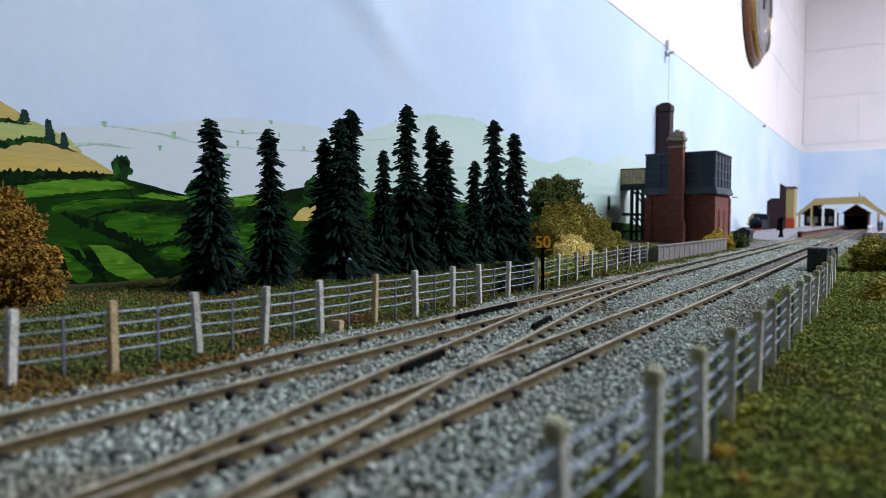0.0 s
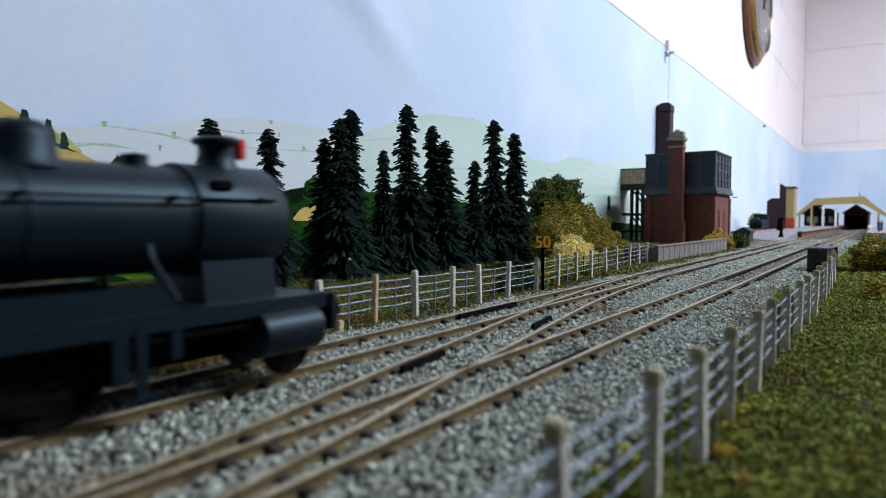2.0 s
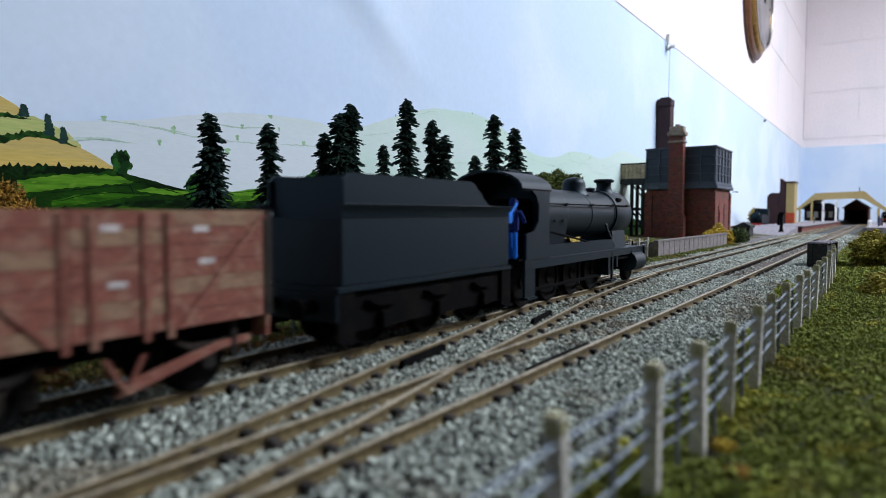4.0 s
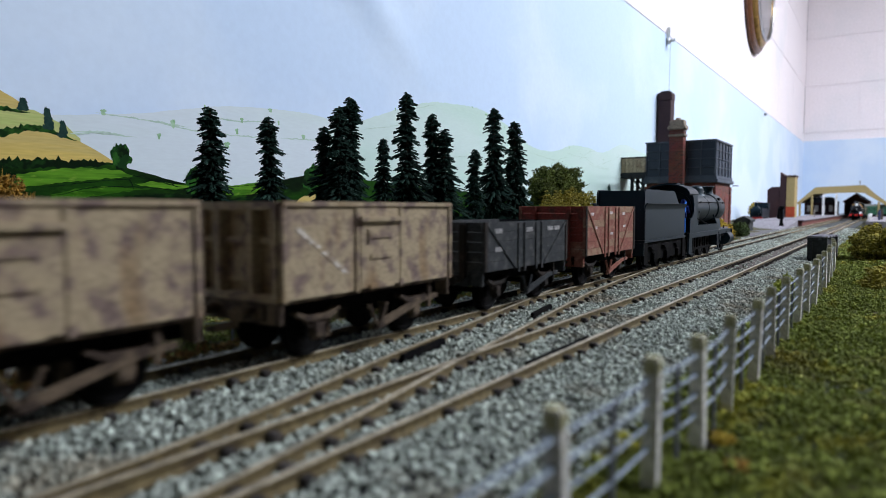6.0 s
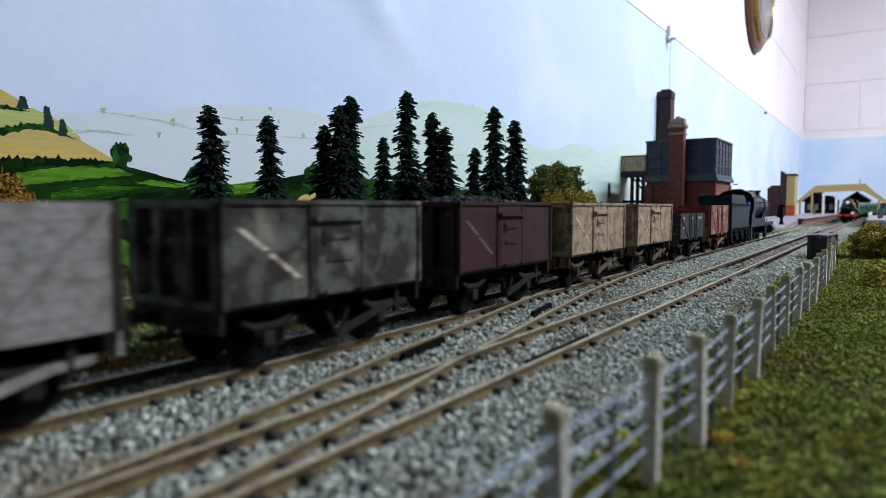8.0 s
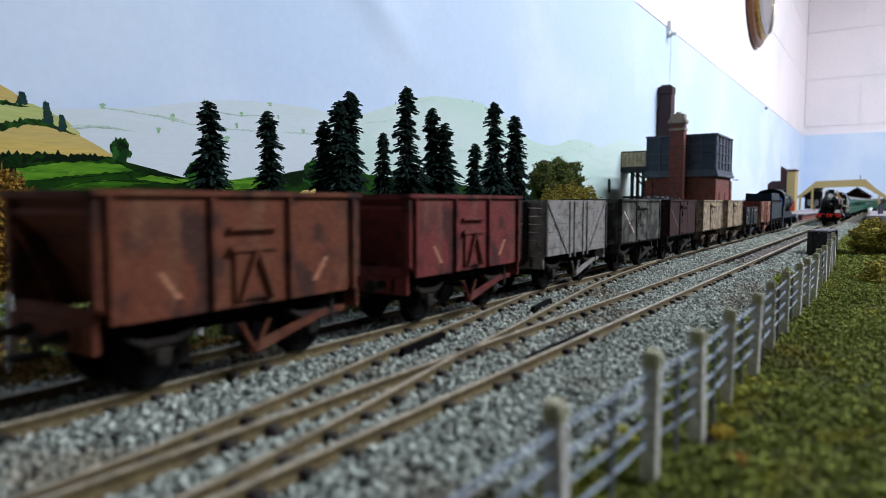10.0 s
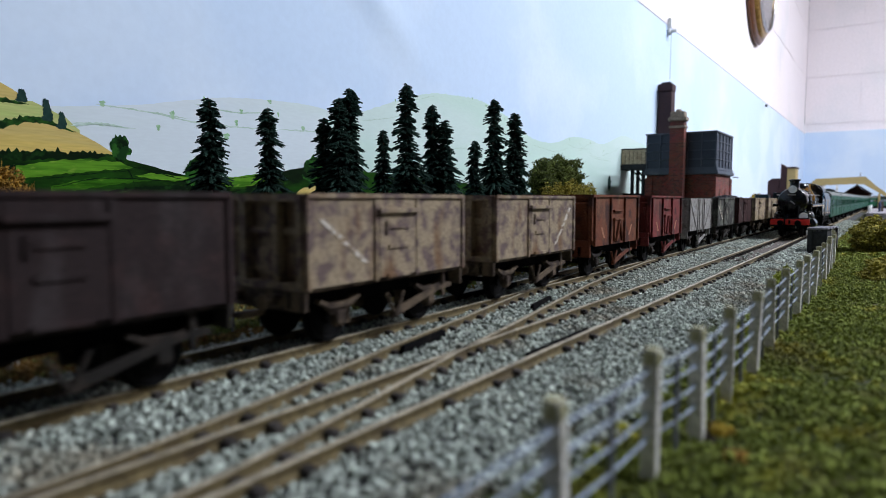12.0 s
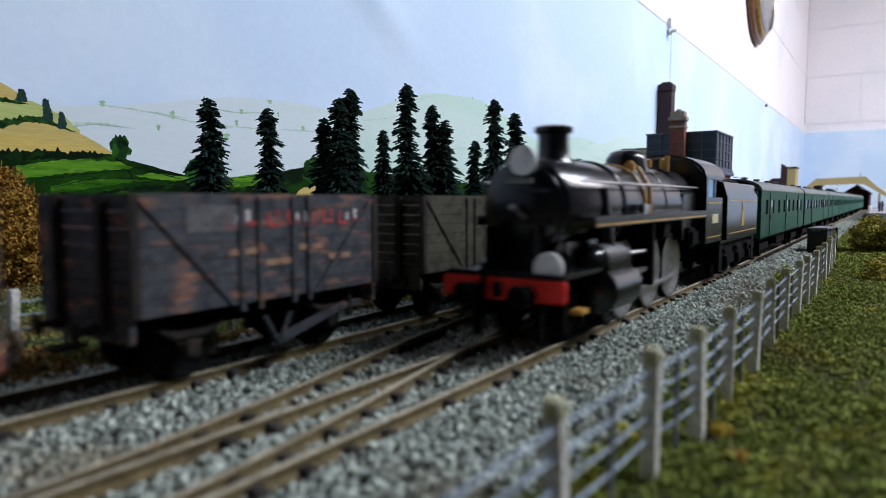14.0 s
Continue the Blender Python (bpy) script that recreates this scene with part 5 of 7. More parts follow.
part("slanted_side", slab(B(), [(217, -1), (233, -1), (232, 130), (217, 118)], 2, 58, "x"), MAROON, sb)
part("lean_to", slab(B(), [(233, -1), (262, -1), (262, 84), (252, 92), (233, 92)], 4, 50, "x"), MAROON, sb)
part("tower_cap", box(B(), -2, 62, 196, 218, 117, 121, 0.5), MAROON, sb)
part("red_hoarding", box(B(), -6, -3, 196, 216, 14, 40), mat("orange_red_board", (0.4, 0.06, 0.02), 0.6), sb)
wc = thing("water_crane", "black lineside water crane on a round base", "water crane", at=pose(1.373, 0.1636, 0))
part("base", turned(B(), [(11, -1), (11, 1.5), (5, 3), (3.4, 8)], n=20), FRAMEBLACK, wc)
part("column", turned(B(), [(3, 8), (2.6, 34), (4.5, 36), (4.5, 40), (0, 42)], n=16), FRAMEBLACK, wc)
part("arm", rod(rod(B(), (0, 0, 38), (10, 5, 37), 2.4, 10), (10, 5, 37), (11, 5.5, 26), 2.8, 10), FRAMEBLACK, wc)
part("bag", turned(B(), [(3.6, 16), (3.0, 28)], (11, 5.5, 0), "z", 10), FRAMEBLACK, wc)
yl = thing("yard_locomotive", "small black tank engine with a red buffer beam", "locomotive", at=pose(1.7, 0.257, 0))
part("tank_body", box(B(), 0, 120, -13, 13, 14, 36, 1), BLACK, yl)
part("smokebox", turned(B(), [(11, 4), (11, -8), (8, -10), (0, -11)], (0, 0, 30), "x", 24), BLACK, yl)
part("chimney", turned(B(), [(4, 38), (3.4, 48), (4.4, 50), (0, 50)], (-1, 0, 0), "z", 14), BLACK, yl)
part("buffer_beam", box(B(), -14, -12, -16, 16, 8, 15), mat("red_beam_paint", (0.4, 0.03, 0.025), 0.5), yl, "red buffer beam")
part("cab", box(B(), 84, 118, -14, 14, 30, 50, 2), BLACK, yl)
part("frame", box(B(), -12, 118, -13, 13, 5, 14), FRAMEBLACK, yl)
for k, (x, y, c) in enumerate(((1.62, 0.19, (0.05, 0.05, 0.06)), (1.75, 0.205, (0.1, 0.07, 0.05)), (2.0, 0.16, (0.25, 0.22, 0.2)), (1.55, 0.012, (0.05, 0.06, 0.12)), (1.63, 0.008, (0.08, 0.06, 0.05)))):
    bm = B()
    box(bm, -1.6, 1.6, -2, 2, 0, 10, 0.6), box(bm, -1.8, 1.8, -2.5, 2.5, 9.5, 18, 0.8)
    turned(bm, [(0.6, 17.6), (1.6, 19), (1.5, 21), (0, 22)], (0, 0, 0), "z", 8)
    tagged(new("platform_figurine", mesh_of(bm, "platform_figurine", mat("figure_paint", c, 0.8))), "tiny dark painted figurine on the platform", "figurine", "model figures").matrix_basis = pose(x, y, 0.0125, 0, 0, 50 * k)

# ---- rolling stock: x forward, z from the rail head, millimetres ----
WHEELS = {}


def wheelset(parent, x, r, gauge=14.6, label=""):
    """Two wheels on an axle; origin at the axle."""
    if r not in WHEELS:
        bm = turned(B(), [(0.6, 0.9), (r * 0.22, 1.3), (r * 0.3, 0.6), (r * 0.8, 0.5), (r * 0.84, 1.2), (r, 1.2), (r, -0.6), (r + 0.7, -0.7), (r + 0.7, -1.2), (0.6, -1.0)], (0, 0, 0), "y", 20)
        WHEELS[r] = (mesh_of(bm, "wheel", WHEEL), mesh_of(turned(B(), [(0.9, -gauge / 2 - 2), (0.9, gauge / 2 + 2)], (0, 0, 0), "y", 8), "wheelset", WHEEL))
    ax = part("wheelset", WHEELS[r][1], None, parent, label, at=pose(x * M, 0, r * M))
    if parent.parent is None:
        for s in (-1, 1) if r > 11 else ():
            part("tyre", turned(B(), [(r * 0.86, 1.25), (r * 0.9, 1.45), (r + 0.02, 1.3), (r + 0.02, 0.9), (r * 0.86, 0.9)], (0, gauge / 2 + 0.9, 0), "y", 32), STEEL, ax, "bright steel tyre", at=pose(0, 0, 0, 0, 0, 0 if s > 0 else 180))
        for s in (-1, 1):
            part("wheel", WHEELS[r][0], None, ax, at=pose(0, s * (gauge / 2 + 0.9) * M, 0, 0, 0, 0 if s > 0 else 180))
    return ax


def underframe(w, L, wide, colour, iron):
    part("underframe", box(box(B(), -L / 2, L / 2, -wide / 2 + 4.6, -wide / 2 + 6, 9.8, 13.6), -L / 2, L / 2, wide / 2 - 6, wide / 2 - 4.6, 9.8, 13.6), FRAMEBLACK, w)
    for s in (-1, 1):
        hs = box(B(), s * L / 2 - (1.2 if s > 0 else 0), s * L / 2 + (0 if s > 0 else 1.2), -wide / 2 + 0.5, wide / 2 - 0.5, 9.2, 14.0, 0.2)
        part("headstock", hs, colour, w)
        for y in (-6.6, 6.6):
            part("buffer", turned(B(), [(1.4, 0), (1.2, s * 2.2), (0.7, s * 2.3), (0.7, s * 4.6), (2.0, s * 4.7), (1.9, s * 5.3), (1.2, s * 5.6)], (s * L / 2, y, 11.6), "x", 12), iron, w)
        part("coupling", box(B(), min(s * (L / 2), s * (L / 2 + 6.5)), max(s * (L / 2), s * (L / 2 + 6.5)), -2, 2, 7.6, 8.6, 0.2), iron, w)
    for x in (-18.5, 18.5):
        wheelset(w, x, 6.2)
        for s in (-1, 1):
            y = s * (wide / 2 - 3.4)
            g = B()
            slab(g, [(x - 1.4, 4), (x + 1.4, 4), (x + 1.9, 7), (x + 5.2, 9.6), (x - 5.2, 9.6), (x - 1.9, 7)], y - 0.4, y + 0.4)
            part("axleguard", g, iron, w)
            part("axlebox", box(B(), x - 1.7, x + 1.7, y - 1.4, y + 1.4, 4.6, 8.2, 0.4), iron, w)
            part("spring", slab(B(), [(x - 7, 10.6), (x - 3.4, 8.7), (x + 3.4, 8.7), (x + 7, 10.6), (x + 6.6, 11.2), (x + 3, 9.9), (x - 3, 9.9), (x - 6.6, 11.2)], y - 1.1, y + 1.1), iron, w)
    for s in (-1, 1):
        y = s * (wide / 2 - 2.2)
        part("brake_lever", slab(B(), [(0, 3.4), (2.4, 3.4), (21, 8.2), (28, 8.7), (28, 10.0), (20.6, 9.7), (1, 5.2)], y - 0.45, y + 0.45), colour, w)
        part("vee_hanger", rod(rod(B(), (-2, y - 0.5, 10), (1.6, y - 0.5, 3.6), 0.5, 6), (5, y - 0.5, 10), (1.6, y - 0.5, 3.6), 0.5, 6), colour, w)
        part("lever_guide", box(B(), 23.4, 24.6, y - 0.6, y + 0.5, 6.5, 14, 0.1), iron, w)
        for x in (-11, 11):
            part("brake_shoe", box(B(), x - 1.2, x + 1.2, s * 7.5 - 1, s * 7.5 + 1, 3, 9, 0.3), iron, w)


DOWN, UP = ((-28.5, 30, -13, 19),), ((13, 17, 26.5, 31),)


def steel_wagon(label, paint, iron, top=35.4, stripes=DOWN, plates=None, load=None, group="goods wagons", stripe_paint=None):
    """A welded steel mineral wagon: flat sides with a stepped door, end door pressings and a top lip."""
    w = thing("mineral_wagon", label, "wagon", group)
    L, W, z0 = 63.5, 31.4, 14.4
    underframe(w, 64, 31, iron, iron)
    part("floor", box(B(), -31, 31, -15, 15, 13.6, 14.6), iron, w)
    for s in (-1, 1):
        y = s * W / 2
        for x0, x1 in ((-L / 2, -7.6), (7.6, L / 2)):
            part("side_panel", box(B(), x0, x1, min(y, y - s), max(y, y - s), z0, top - 0.6, 0.12), paint, w)
        part("side_rail", box(B(), -L / 2, L / 2, min(y + s * 0.6, y - s * 1.2), max(y + s * 0.6, y - s * 1.2), top - 0.9, top + 0.3, 0.2), paint, w)
        d = part("side_door", box(B(), -7.5, 7.5, min(y + s * 0.5, y - s), max(y + s * 0.5, y - s), z0 + 0.4, top - 4.4, 0.15), paint, w)
        part("door_ledge", box(B(), -8.2, 8.2, min(y + s * 1.5, y), max(y + s * 1.5, y), top - 4.6, top - 3.2, 0.25), paint, d)
        part("door_hinge", box(box(B(), -4, 4, min(y + s * 0.9, y), max(y + s * 0.9, y), 22, 23), -4.5, 4.5, min(y + s * 1, y), max(y + s * 1, y), 14.6, 15.6), paint, d)
        part("door_pressing", box(box(B(), -4, 4, min(y + s * 0.9, y), max(y + s * 0.9, y), 26.8, 28.2, 0.2), -5.2, -4.2, min(y + s, y), max(y + s, y), 25.5, 29.2, 0.2), paint, d)
        part("upper_flap", box(B(), -7.5, 7.5, min(y + s * 0.2, y - s), max(y + s * 0.2, y - s), top - 4.4, top - 0.9, 0.1), paint, w)
        for x in (-8.4, 8.4, -31.2, 31.2):
            part("stanchion", box(B(), x - 0.7, x + 0.7, min(y + s * 0.5, y), max(y + s * 0.5, y), z0 - 0.4, top - 0.9, 0.15), paint, w)
        for x0, za, x1, zc in stripes:
            for u, v in ((0.0, 0.42), (0.5, 1.0)):
                p, q = (x0 + (x1 - x0) * u, za + (zc - za) * u), (x0 + (x1 - x0) * v, za + (zc - za) * v)
                part("diagonal_stripe", slab(B(), [p, (p[0] + 1.7, p[1]), (q[0] + 1.9, q[1]), q], y + s * 0.02, y + s * 0.12), stripe_paint or STRIPE, w, "worn diagonal stripe")
        for x, z, ww, hh in plates or ():
            part("lettering_patch", box(B(), x, x + ww, min(y + s * 0.02, y + s * 0.1), max(y + s * 0.02, y + s * 0.1), z, z + hh), LETTER, w, "faded white lettering bars")
    for s in (-1, 1):
        x = s * L / 2
        xi = x - s * 2.6
        e = part("end_panel", box(B(), min(xi, xi - s), max(xi, xi - s), -14.6, 14.6, z0, top - 0.5, 0.12), paint, w)
        part("end_rail", box(B(), min(x + s * 0.6, x - s * 3.4), max(x + s * 0.6, x - s * 3.4), -14.6, 14.6, top - 1.6, top + 0.25, 0.2), paint, w)
        part("end_sill", box(B(), min(x + s * 0.3, x - s * 3.4), max(x + s * 0.3, x - s * 3.4), -14.6, 14.6, z0 - 0.5, z0 + 1.2, 0.2), paint, w)
        for y in (-13.6, 13.6):
            part("corner_post", box(B(), min(x + s * 0.35, x - s * 2.6), max(x + s * 0.35, x - s * 2.6), y - 0.95, y + 0.95, z0 + 1.2, top - 1.6, 0.2), paint, w)
        for y in (-5.6, 5.6):
            part("end_stanchion", box(B(), min(x + s * 0.2, xi), max(x + s * 0.2, xi), y - 1, y + 1, z0 + 1.2, top - 1.6, 0.2), paint, e)
        part("end_bar", box(B(), min(xi + s * 1.2, xi), max(xi + s * 1.2, xi), -12.6, 12.6, top - 9, top - 7.4, 0.2), paint, e)
        part("end_plate", box(B(), min(xi + s * 0.7, xi), max(xi + s * 0.7, xi), -4.2, 4.2, z0 + 3, z0 + 9, 0.3), paint, e)
    if load:
        rng = np.random.default_rng(31)
        n = 900
        x, y = rng.uniform(-30, 30, n), rng.uniform(-14, 14, n)
        z = top - 4 + 4.8 * (1 - (x / 32) ** 2) * (1 - (y / 17) ** 2) + rng.uniform(-1, 1, n)
        v, f = bits(rng, np.column_stack([x, y, z]) * M, rng.uniform(0.8, 2.0, n) * M)
        part("coal_load", soup("coal_load", v, f, COAL), None, w, "heaped black coal")
        part("load_bed", box(B(), -30.5, 30.5, -14.5, 14.5, 14.6, top - 3.5), COAL, w)
    return w


def plank_wagon(label, paint, iron, top=34.4, planks=7, inside=None, bars=(), odd=None, group="goods wagons"):
    """A wooden open wagon: separate planks with gaps, iron corner plates, diagonal straps, a drop door."""
    w = thing("plank_wagon", label, "wagon", group)
    L, W, z0 = 63.5, 31.4, 13.8
    underframe(w, 64, 31, paint, iron)
    part("floor", box(B(), -31, 31, -15, 15, 13.6, 14.6), iron, w)
    ph = (top - z0) / planks
    for s in (-1, 1):
        y = s * W / 2
        for k in range(planks):
            for x0, x1 in ((-L / 2, -8.2), (-8.0, 8.0), (8.2, L / 2)):
                m = odd[1] if odd and (k * 3 + int(x0 > 0) + int(x0 > -9)) % odd[0] == 0 else paint
                part("plank", box(B(), x0, x1, min(y, y - s * 1.2), max(y, y - s * 1.2), z0 + ph * k + 0.025, z0 + ph * (k + 1) - 0.025, 0.07), m, w)
        part("inner_lining", box(B(), -L / 2 + 1, L / 2 - 1, min(y - s * 1.25, y - s * 1.7), max(y - s * 1.25, y - s * 1.7), z0, top - 0.2), inside or paint, w)
        for x in (-31, 31):
            part("corner_plate", box(B(), x - 0.9, x + 0.9, min(y + s * 0.35, y), max(y + s * 0.35, y), z0, top, 0.1), iron, w)
        for x in (-9, 9, -4.5, 4.5):
            part("strap", box(B(), x - 0.6, x + 0.6, min(y + s * 0.45, y), max(y + s * 0.45, y), z0 - 1.5, top - 0.5, 0.1), paint, w)
        for a in (-1, 1):
            part("diagonal_strap", slab(B(), [(a * 10, z0), (a * 11.4, z0), (a * 30.4, top - 1), (a * 29, top - 1)], y + s * 0.02, y + s * 0.4), paint, w)
        for x, z, ww, hh, m in bars:
            part("lettering_bar", box(B(), x, x + ww, min(y + s * 0.02, y + s * 0.12), max(y + s * 0.02, y + s * 0.12), z, z + hh), m, w)
    for s in (-1, 1):
        x = s * L / 2
        for k in range(planks):
            part("end_plank", box(B(), min(x, x - s * 1.2), max(x, x - s * 1.2), -14.4, 14.4, z0 + ph * k + 0.1, z0 + ph * (k + 1) - 0.1, 0.1), inside if inside and k > 1 else paint, w)
        for y in (-8, 8):
            part("end_post", box(B(), min(x + s * 1.5, x), max(x + s * 1.5, x), y - 1.1, y + 1.1, z0 - 2, top - 0.6, 0.2), iron if not inside else inside, w)
    return w


def hopper_wagon(label, paint, iron, group="goods wagons"):
    """A steel hopper wagon: ribbed sides that slope in to the ends and below, on an open frame."""
    w = thing("hopper_wagon", label, "wagon", group)
    top, W = 36.2, 31.4
    underframe(w, 64, 31, paint, iron)
    bm = B()
    for s in (-1, 1):
        y = s * W / 2
        slab(bm, [(-31.5, top), (31.5, top), (31.5, 17), (27, 13.8), (-27, 13.8), (-31.5, 17)], min(y, y - s), max(y, y - s))
    part("hopper_side", bm, paint, w)
    part("hopper_floor", slab(B(), [(-31, top - 3), (-14, 15), (14, 15), (31, top - 3), (31, top - 4), (15, 13.8), (-15, 13.8), (-31, top - 4)], -15, 15), paint, w)
    for s in (-1, 1):
        y, x = s * W / 2, s * 31.5
        part("top_rail", box(B(), -32, 32, min(y + s * 0.7, y - s), max(y + s * 0.7, y - s), top - 1, top + 0.2, 0.2), paint, w)
        part("hopper_end", slab(B(), [(s * 31.4, top), (s * 30.4, top), (s * 19, 15), (s * 20, 14.6)], -14.7, 14.7), paint, w)
        for yy in (-14.2, 14.2):
            part("end_post", box(B(), min(x, x - s * 1.4), max(x, x - s * 1.4), yy - 0.5, yy + 0.5, 14, top - 1.2, 0.15), paint, w)
        part("end_beam", box(B(), min(x, x - s * 2.0), max(x, x - s * 2.0), -13.6, 13.6, 14, 16.4, 0.2), paint, w)
        part("end_lip", box(B(), min(x + s * 0.8, x), max(x + s * 0.8, x), -16, 16, top - 1.2, top + 0.2, 0.2), paint, w)
        for xr in (-29, -9.5, 9.5, 29):
            part("rib", box(B(), xr - 0.7, xr + 0.7, min(y + s * 0.9, y), max(y + s * 0.9, y), 13.9, top - 1, 0.2), paint, w)
        d = part("discharge_door", box(B(), -5, 5, min(y + s * 0.7, y), max(y + s * 0.7, y), 15, 26, 0.2), paint, w)
        part("door_bar", box(B(), -6, 6, min(y + s * 1.2, y - s * 0.3), max(y + s * 1.2, y - s * 0.3), 24.6, 25.6, 0.15), paint, d)
        part("door_bar", box(B(), -6, 6, min(y + s * 1.0, y - s * 0.3), max(y + s * 1.0, y - s * 0.3), 28.7, 29.5, 0.15), paint, d)
        part("door_stay", rod(rod(B(), (-4, y + s * 1.2, 15), (0, y + s * 1.2, 25), 0.5, 5), (4, y + s * 1.2, 15), (0, y + s * 1.2, 25), 0.5, 5), paint, d)
        for x0 in (-1, 1):
            part("end_stay", rod(B(), (x0 * 24, s * 12.4, 14.6), (x0 * 31, s * 12.4, 30), 0.7, 6), paint, w)
            part("pale_mark", slab(B(), [(x0 * 16, 17), (x0 * 17.4, 17), (x0 * 21, 22), (x0 * 19.6, 22)], y + s * 0.02, y + s * 0.1), RUSTPALE, w)
    return w


def wagon_paint(name, colour, stain, at=0.52, scale=220, second=None):
    return mat(name, colour, 0.75, grain=1300, stain=scale, stain_colour=stain, stain_at=at, dark=0.72, light=1.22, bump=0.12, second=second, spec=0.15)


FAINTSTRIPE = mat("grimy_grey_stripe", (0.12, 0.095, 0.085), 0.85, grain=1500, stain=400, stain_colour=(0.09, 0.05, 0.04))
STRIPE = mat("worn_white_stripe", (0.6, 0.54, 0.46), 0.8, grain=1500, stain=420, stain_colour=(0.3, 0.23, 0.16), stain_at=0.5)
LETTER = mat("faded_white_lettering", (0.3, 0.29, 0.28), 0.8, grain=1500, stain=700, stain_colour=(0.2, 0.2, 0.2), stain_at=0.5)
RUSTPALE = mat("pale_rust", (0.4, 0.18, 0.1), 0.8)
BEIGE = wagon_paint("rusted_beige_paint", (0.345, 0.275, 0.175), (0.18, 0.13, 0.108), 0.54, 240, ((0.23, 0.155, 0.085), 0.58, 130, 0.35))
OLDBEIGE = wagon_paint("grimy_beige_paint", (0.3, 0.235, 0.155), (0.14, 0.1, 0.09), 0.52, 240, ((0.17, 0.1, 0.055), 0.57, 130, 0.35))
BROWN = wagon_paint("brown_steel_paint", (0.022, 0.014, 0.014), (0.035, 0.02, 0.019), 0.56, 120, ((0.04, 0.032, 0.032), 0.6, 150, 0.3))
BROWNRED = wagon_paint("red_brown_steel_paint", (0.04, 0.016, 0.015), (0.024, 0.013, 0.013), 0.56, 120)
PATCHED = wagon_paint("patched_grey_paint", (0.09, 0.095, 0.078), (0.03, 0.027, 0.026), 0.47, 150, ((0.2, 0.19, 0.15), 0.6, 120, 0.8))
RUST = wagon_paint("rust_red_paint", (0.149, 0.047, 0.024), (0.055, 0.024, 0.018), 0.54, 120, ((0.17, 0.075, 0.04), 0.6, 160, 0.3))
RUSTRED = wagon_paint("red_oxide_paint", (0.162, 0.032, 0.03), (0.06, 0.019, 0.017), 0.54, 120, ((0.16, 0.06, 0.045), 0.6, 160, 0.3))
PLANKRED = wagon_paint("faded_red_planks", (0.22, 0.082, 0.06), (0.28, 0.15, 0.105), 0.55, 260)
INSIDERED = wagon_paint("red_inside_planks", (0.2, 0.04, 0.03), (0.12, 0.04, 0.03), 0.55, 260)
PLANKTAN = wagon_paint("bare_tan_planks", (0.27, 0.17, 0.11), (0.22, 0.11, 0.075), 0.55, 260)
PLANKDARK = wagon_paint("dark_grey_planks", (0.03, 0.034, 0.036), (0.06, 0.06, 0.06), 0.56, 260)
PLANKSLATE = wagon_paint("dusty_slate_planks", (0.056, 0.06, 0.068), (0.034, 0.036, 0.042), 0.54, 260, ((0.24, 0.12, 0.08), 0.57, 120, 3.0))
PLANKGREYISH = wagon_paint("repaired_grey_panel", (0.11, 0.11, 0.115), (0.08, 0.08, 0.085), 0.55, 260)
PLANKGREY = wagon_paint("pale_grey_planks", (0.26, 0.25, 0.235), (0.17, 0.155, 0.14), 0.54, 260)
PLANKOLIVE = wagon_paint("olive_grey_planks", (0.06, 0.057, 0.038), (0.036, 0.034, 0.026), 0.54, 260)
TANIRON = wagon_paint("rusty_running_gear", (0.12, 0.088, 0.058), (0.045, 0.032, 0.024), 0.5, 220)
DARKIRON = wagon_paint("dark_running_gear", (0.016, 0.014, 0.012), (0.03, 0.023, 0.018), 0.54, 220)
REDBAR = mat("faded_red_letters", (0.32, 0.05, 0.05), 0.8, grain=1500, stain=500)
WHITEBAR = mat("faded_white_letters", (0.55, 0.5, 0.48), 0.8, grain=1500, stain=500)
REDPAINT = mat("red_buffer_beam_paint", (0.72, 0.03, 0.022), 0.45, grain=700, stain=100, dark=0.9, light=1.1, bump=0.03)
DULLSTEEL = mat("dull_steel", (0.06, 0.06, 0.06), 0.5, 0.4, grain=900, stain=100, bump=0.03)
GOLD = mat("gold_lining", (0.5, 0.27, 0.06), 0.4, grain=900, stain=100, dark=0.9, light=1.1, bump=0.02)
GLOSSBLACK = mat("satin_black_paint", (0.004, 0.005, 0.007), 0.24, spec=0.36, grain=900, stain=60, dark=0.9, light=1.15, bump=0.03)
LAMPWHITE = mat("white_disc_paint", (0.9, 0.9, 0.9), 0.5, grain=900, stain=100, dark=0.95, light=1.03, bump=0.02)
COACHGREEN = mat("coach_green_paint", (0.003, 0.06, 0.03), 0.5, spec=0.12, grain=800, stain=40, dark=0.92, light=1.1, bump=0.03)
COACHROOF = mat("coach_grey_roof", (0.09, 0.105, 0.1), 0.5, grain=800, stain=60, dark=0.9, light=1.1, bump=0.05)
GLASS = mat("dark_coach_glass", (0.05, 0.06, 0.055), 0.08, grain=300, stain=60, dark=0.95, light=1.05, bump=0.0, spec=0.8)
BLUE = mat("blue_overalls", (0.01, 0.2, 0.8), 0.7, grain=700, stain=200, dark=0.9, light=1.1)
PITCH = 0.083


